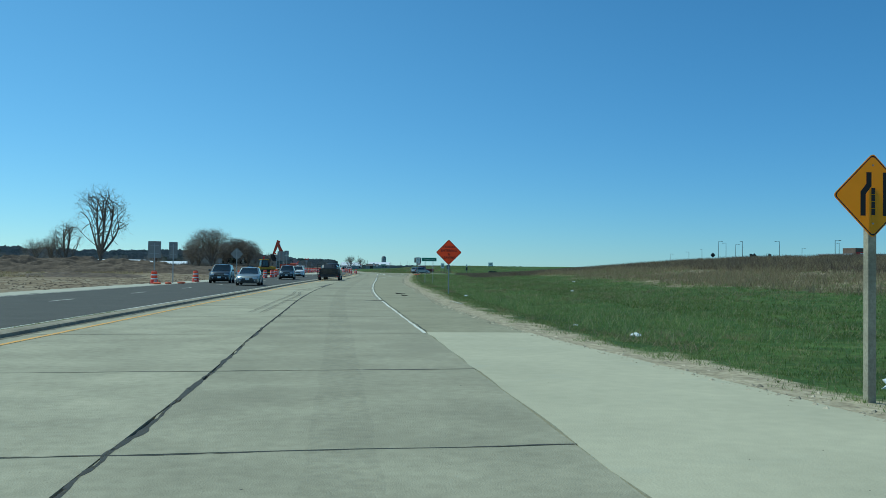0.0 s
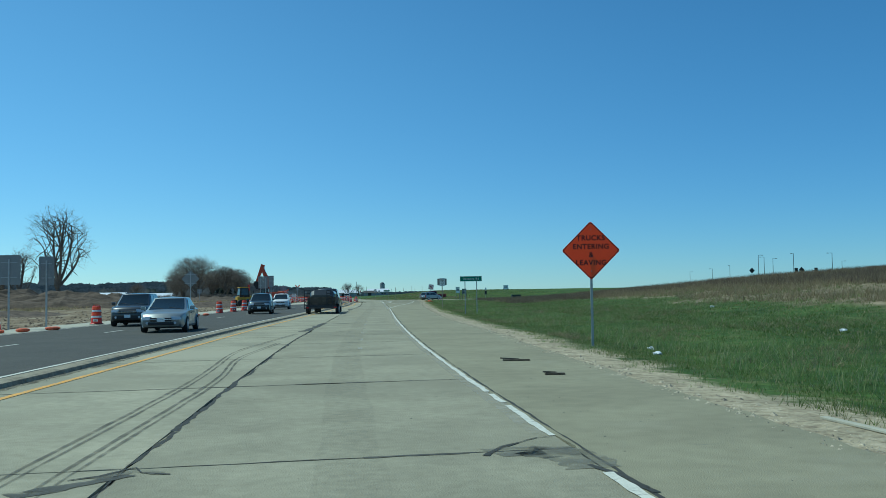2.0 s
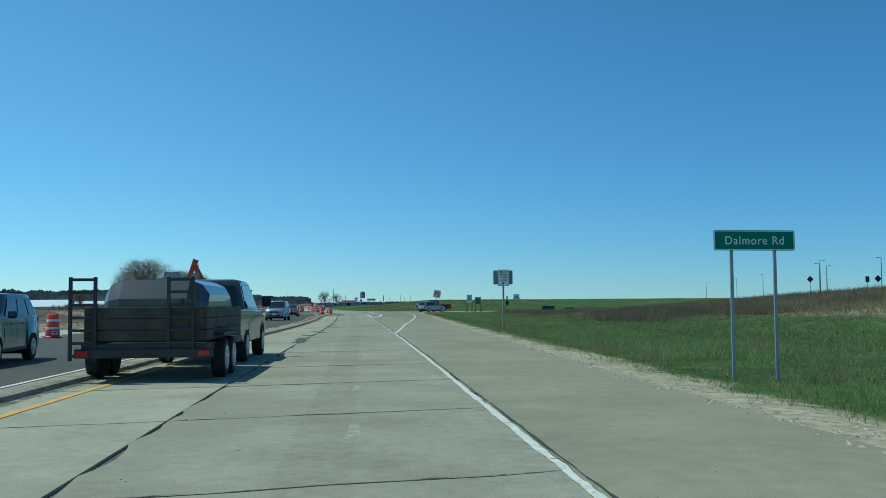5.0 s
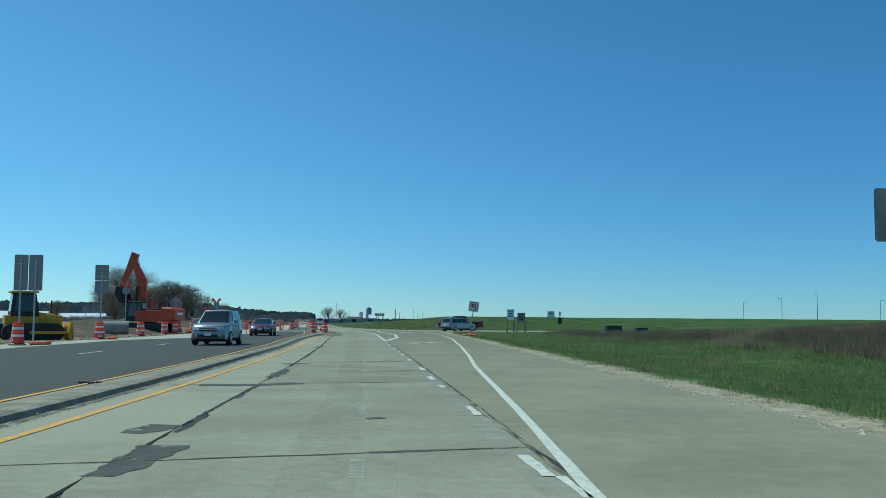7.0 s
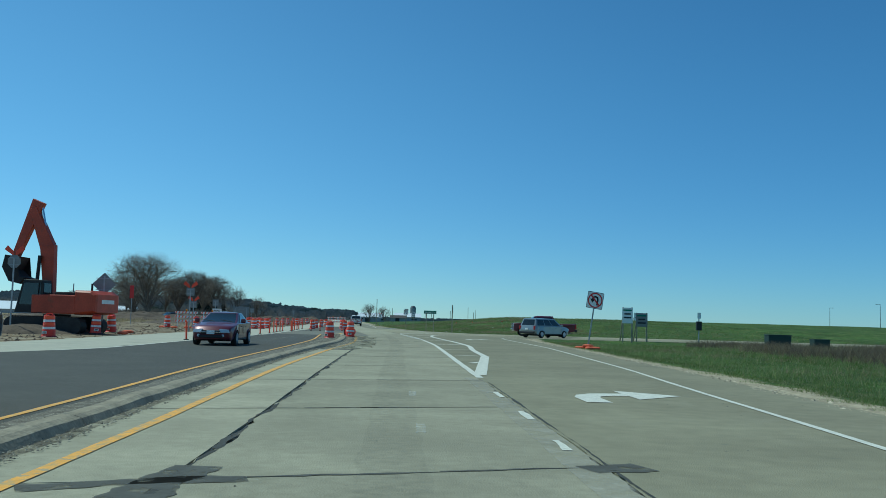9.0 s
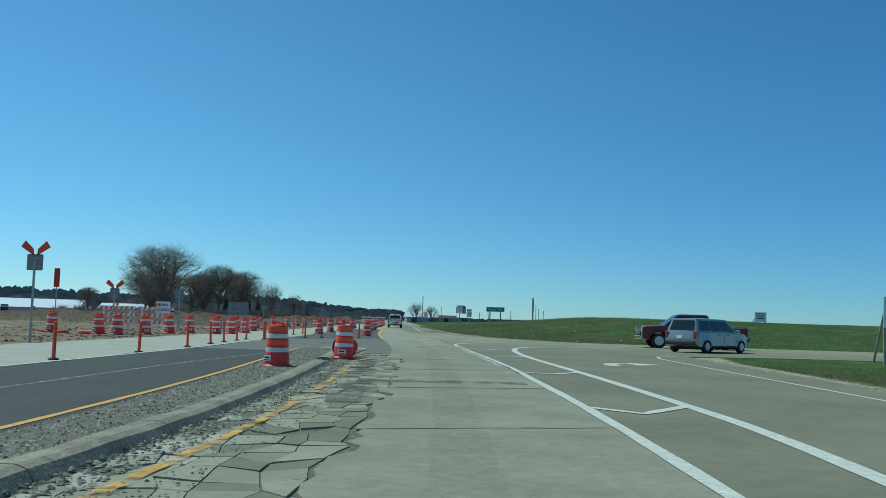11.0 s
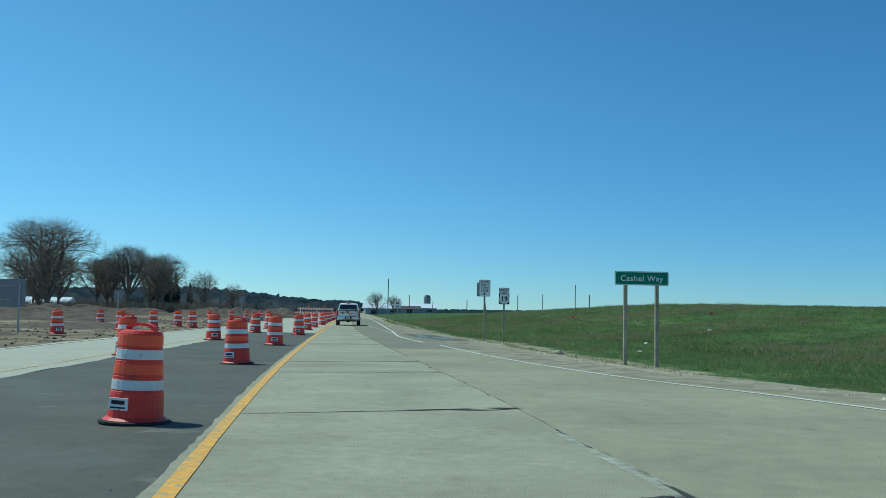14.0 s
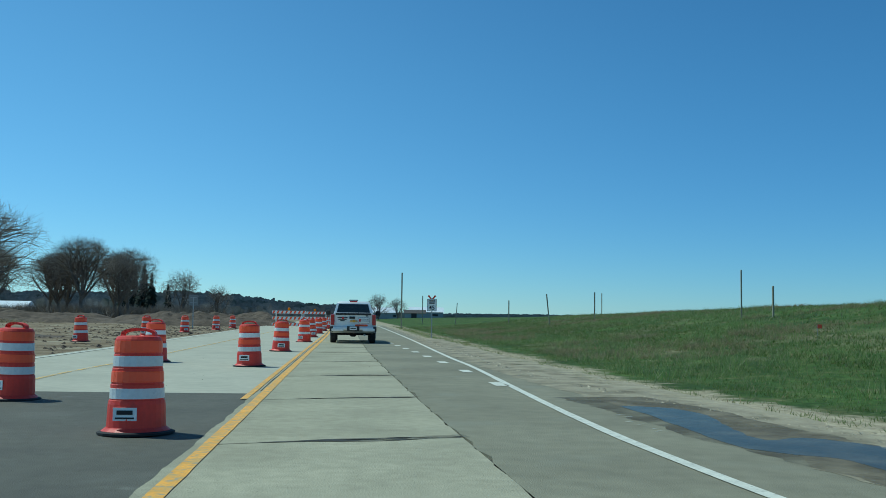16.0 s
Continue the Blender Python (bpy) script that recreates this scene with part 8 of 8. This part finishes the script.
def dry_band(r):
    y = r.uniform(-10, 240)
    x = PAVE_R(y) + 22 + 38 * r.uniform() + 5 * bump_at(y, 2.0, 0.05)
    return (x, y) if side_road(x, y) == 0.0 else None


def crest_band(r):
    y = r.uniform(-10, 236)
    x = PAVE_R(y) + 34 + 34 * r.uniform()
    return (x, y) if side_road(x, y) == 0.0 else None


blades("dry_weeds", "pale straw-coloured dry weeds on the upper slope", STRAW, 22000, clumped(dry_band, 0.09, -0.22), 0.50, 0.035, 4, 6, 0.5)
blades("brown_weeds", "dark brown weed stalks along the slope crest", WEED, 16000, clumped(crest_band, 0.13, -0.2), 0.62, 0.045, 14, 6, 0.4)


def near_weeds(r):
    y = r.uniform(150, 240)
    x = PAVE_R(y) + r.uniform(11, 34)
    return (x, y) if bump_at(x, y, 0.05) > -0.25 else None


blades("tall_weeds", "tall dark brown weeds beside the turn lane", WEED, 11000, clumped(clumped(near_weeds, 0.2, -0.15), 0.07, -0.12), 0.55, 0.022, 5, 7, 0.55)
blades("straw_weeds", "pale dry stalks among the brown weeds", STRAW, 7000, clumped(near_weeds, 0.3, 0.0), 0.42, 0.02, 45, 7, 0.7)


def left_grass(r):
    y = r.uniform(60, 430)
    x = OLD_LEFT(max(y, 180)) - r.uniform(24, 75)
    return (x, y) if bump_at(x, y, 0.04) > 0.0 else None


blades("sparse_grass", "sparse dull grass on the churned earth", STRAW, 7000, left_grass, 0.4, 0.08, 6, 5, 0.9)


def median_patch(r):
    y = r.uniform(14, 33)
    return (r.uniform(OPP_YELLOW(y) + 0.3, YELLOW(y) - 1.0), y)


low = blades("median_grass", "short green grass growing on the median", GRASS, 2500, median_patch, 0.05, 0.016, 15, 6, 0.9)
low.location.z = 0.07

# survey flags in the field
for x, y in ((12.6, 331.0), (14.8, 324.0), (19.0, 318.0), (24.0, 300.0)):
    fl = thing("survey_flag", "small orange survey flag on a thin wire in the grass", "flag", pose(x, y, gz(x, y), 0, 0, 12), group="survey flags")
    part("wire", box((0.012, 0.012, 0.55), (0, 0, 0.25)), STEEL, fl)
    part("cloth", box((0.20, 0.006, 0.14), (0.10, 0, 0.45)), TUBE, fl)


def slope_straw(r):
    y = r.uniform(288, 390)
    x = PAVE_R(y) + r.uniform(4, 26)
    return (x, y) if bump_at(x, y, 0.13) > 0.05 and bump_at(x, y, 0.6) > -0.2 else None


blades("slope_straw", "pale dry grass tufts on the roadside slope", STRAW, 5000, slope_straw, 0.20, 0.02, 21, 8, 1.1)

# ---- kerb lengths and road slabs ----
y = -60.0
while y < 237.5:
    kerb_run(229.7 if y == 228 else y, min(y + 3.0, 238.6), median)
    y += 3.0


def broken_edge(q):
    """Ragged left limit of the whole slabs where the lane's edge has broken up."""
    return LANE_L(q) + (0.55 * smooth01((q - 205) / 3) * (1 - smooth01((q - 233) / 3))) + 0.3 * torn(3.0, q) * smooth01((q - 204) / 3) * (1 - smooth01((q - 233) / 3))


for i, (a, b) in enumerate(zip(SLAB_Y, SLAB_Y[1:])):
    slab("slab", broken_edge if 203 < b < 240 else LANE_L, LANE_R, a, b, LANE_CONCRETE if b < 250 else CONCRETE, road, 0.05 if b < 74 else 0.11 if b < 234 else 0.015, 0.017, i * 1.7)
    if a < 203:
        slab("slab", lambda q: YELLOW(q) - 0.9, lambda q: LANE_L(q) - 0.02, a, min(b, 205.5), CONCRETE, road, 0.03, 0.015, 300 + i * 1.7)
rb = random.Random(9)
rows, cols = 62, 5
grid = {}
for j in range(rows + 1):
    for i in range(cols + 1):
        y = 206.0 + 30.4 * j / rows
        a, b = YELLOW(y) - 0.50, broken_edge(y) - 0.02
        grid[i, j] = Vector((a + (b - a) * (i + (rb.uniform(-0.42, 0.42) if 0 < i < cols else 0)) / cols, y + rb.uniform(-0.2, 0.2), 0))
for j in range(rows):
    for i in range(cols):
        if rb.random() < (0.45, 0.12, 0.04, 0.03, 0.02)[i]:
            continue
        q = [grid[i, j], grid[i + 1, j], grid[i + 1, j + 1], grid[i, j + 1]]
        c = sum(q, Vector()) / 4
        ring = []
        for p1, p2 in zip(q, q[1:] + q[:1]):
            for k in (0.0, 0.33, 0.67):
                p = p1.lerp(p2, k)
                ring.append(p + (c - p) * (0.02 + 0.035 * rb.random()))
        tx, ty, dz = rb.uniform(-0.012, 0.012), rb.uniform(-0.012, 0.012), rb.uniform(-0.014, -0.002)
        top = [(p.x, p.y, dz + tx * (p.x - c.x) + ty * (p.y - c.y)) for p in ring]
        n = len(top)
        mesh_ob("slab_fragment", top + [(p[0], p[1], -0.05) for p in top], [tuple(range(n))] + [(k, n + k, n + (k + 1) % n, (k + 1) % n) for k in range(n)], rb.choice((CONCRETE, CONCRETE, LANE_CONCRETE, SHOULDER, OLD_ROAD if i < 2 else SHOULDER)), road)

# dark ragged crack along each slab joint
JOINT = stain("open_joint_dirt", (0.055, 0.052, 0.043), 0.95, 4.0, 0.30, 0.46)
for i, q in enumerate(SLAB_Y):
    if 8 < q < 330:
        a, b = (YELLOW(q) - 0.6 if q < 205 else LANE_L(q)), LANE_R(q)
        stripe("joint_crack", [(a + (b - a) * k / 24, q + skew(q) * (a + (b - a) * k / 24 - b) + 0.05 * bump_at(k * 0.4, q, 1.0) + 0.02 * bump_at(k * 1.7, q, 1.0)) for k in range(25)], 0.032, JOINT, z=0.003, ragged=0.05, parent=road, step=0.1)
for a, b in ((5, 40), (40, 76), (140, 205)):
    stripe("joint_crack", [(LANE_L(a + (b - a) * k / 60) + 0.02 + 0.05 * bump_at(k, a, 0.7), a + (b - a) * k / 60) for k in range(61)], 0.045, JOINT, z=0.0035, ragged=0.09, parent=road, step=0.15)
stripe("joint_crack", [(EDGE(q) + 0.10 + 0.015 * bump_at(q, 3.0, 0.6), q) for q in range(24, 187)], 0.03, JOINT, z=0.0035, ragged=0.04, parent=road, step=0.15)

# joints of the far slabs, cracked open towards the lane's edge
rc = random.Random(23)
for q in SLAB_Y:
    if 258 < q < 345:
        r, n = LANE_R(q), rc.choice((2, 3))
        for _ in range(n):
            w, off = rc.uniform(0.5, 1.7), rc.uniform(-0.22, 0.22)
            stripe("crack", [(r - w * (1 - k / 6), q - skew(q) * w * (1 - k / 6) + off * (1 - abs(k - 3) / 3.5) + 0.05 * bump_at(k, q + off, 0.9)) for k in range(7)], 0.04, DARK_CRACK, z=0.005, ragged=0.09, parent=road, step=0.06)
        stripe("dark_patch", [(r - 0.35, q - 0.1), (r + 0.05, q + 0.05)], rc.uniform(0.15, 0.3), WORN_FILM, z=0.0042, ragged=0.2, parent=road, step=0.05)

# crumbled lengths of joint
rs = random.Random(61)
for q in SLAB_Y:
    if 24 < q < 330 and rs.random() < 0.7:
        a, b = LANE_L(q) + 0.2, LANE_R(q) - 0.1
        for _ in range(rs.choice((1, 2))):
            x0 = rs.uniform(a, b - 0.8)
            x1 = min(b, x0 + rs.uniform(0.5, 1.8))
            stripe("joint_spall", [(x0 + (x1 - x0) * k / 8, q + skew(q) * (x0 + (x1 - x0) * k / 8 - LANE_R(q)) + 0.03 * bump_at(k, q, 0.9)) for k in range(9)], rs.uniform(0.04, 0.08), PATCH_FILM, z=0.0045, ragged=0.09, parent=road, step=0.05)
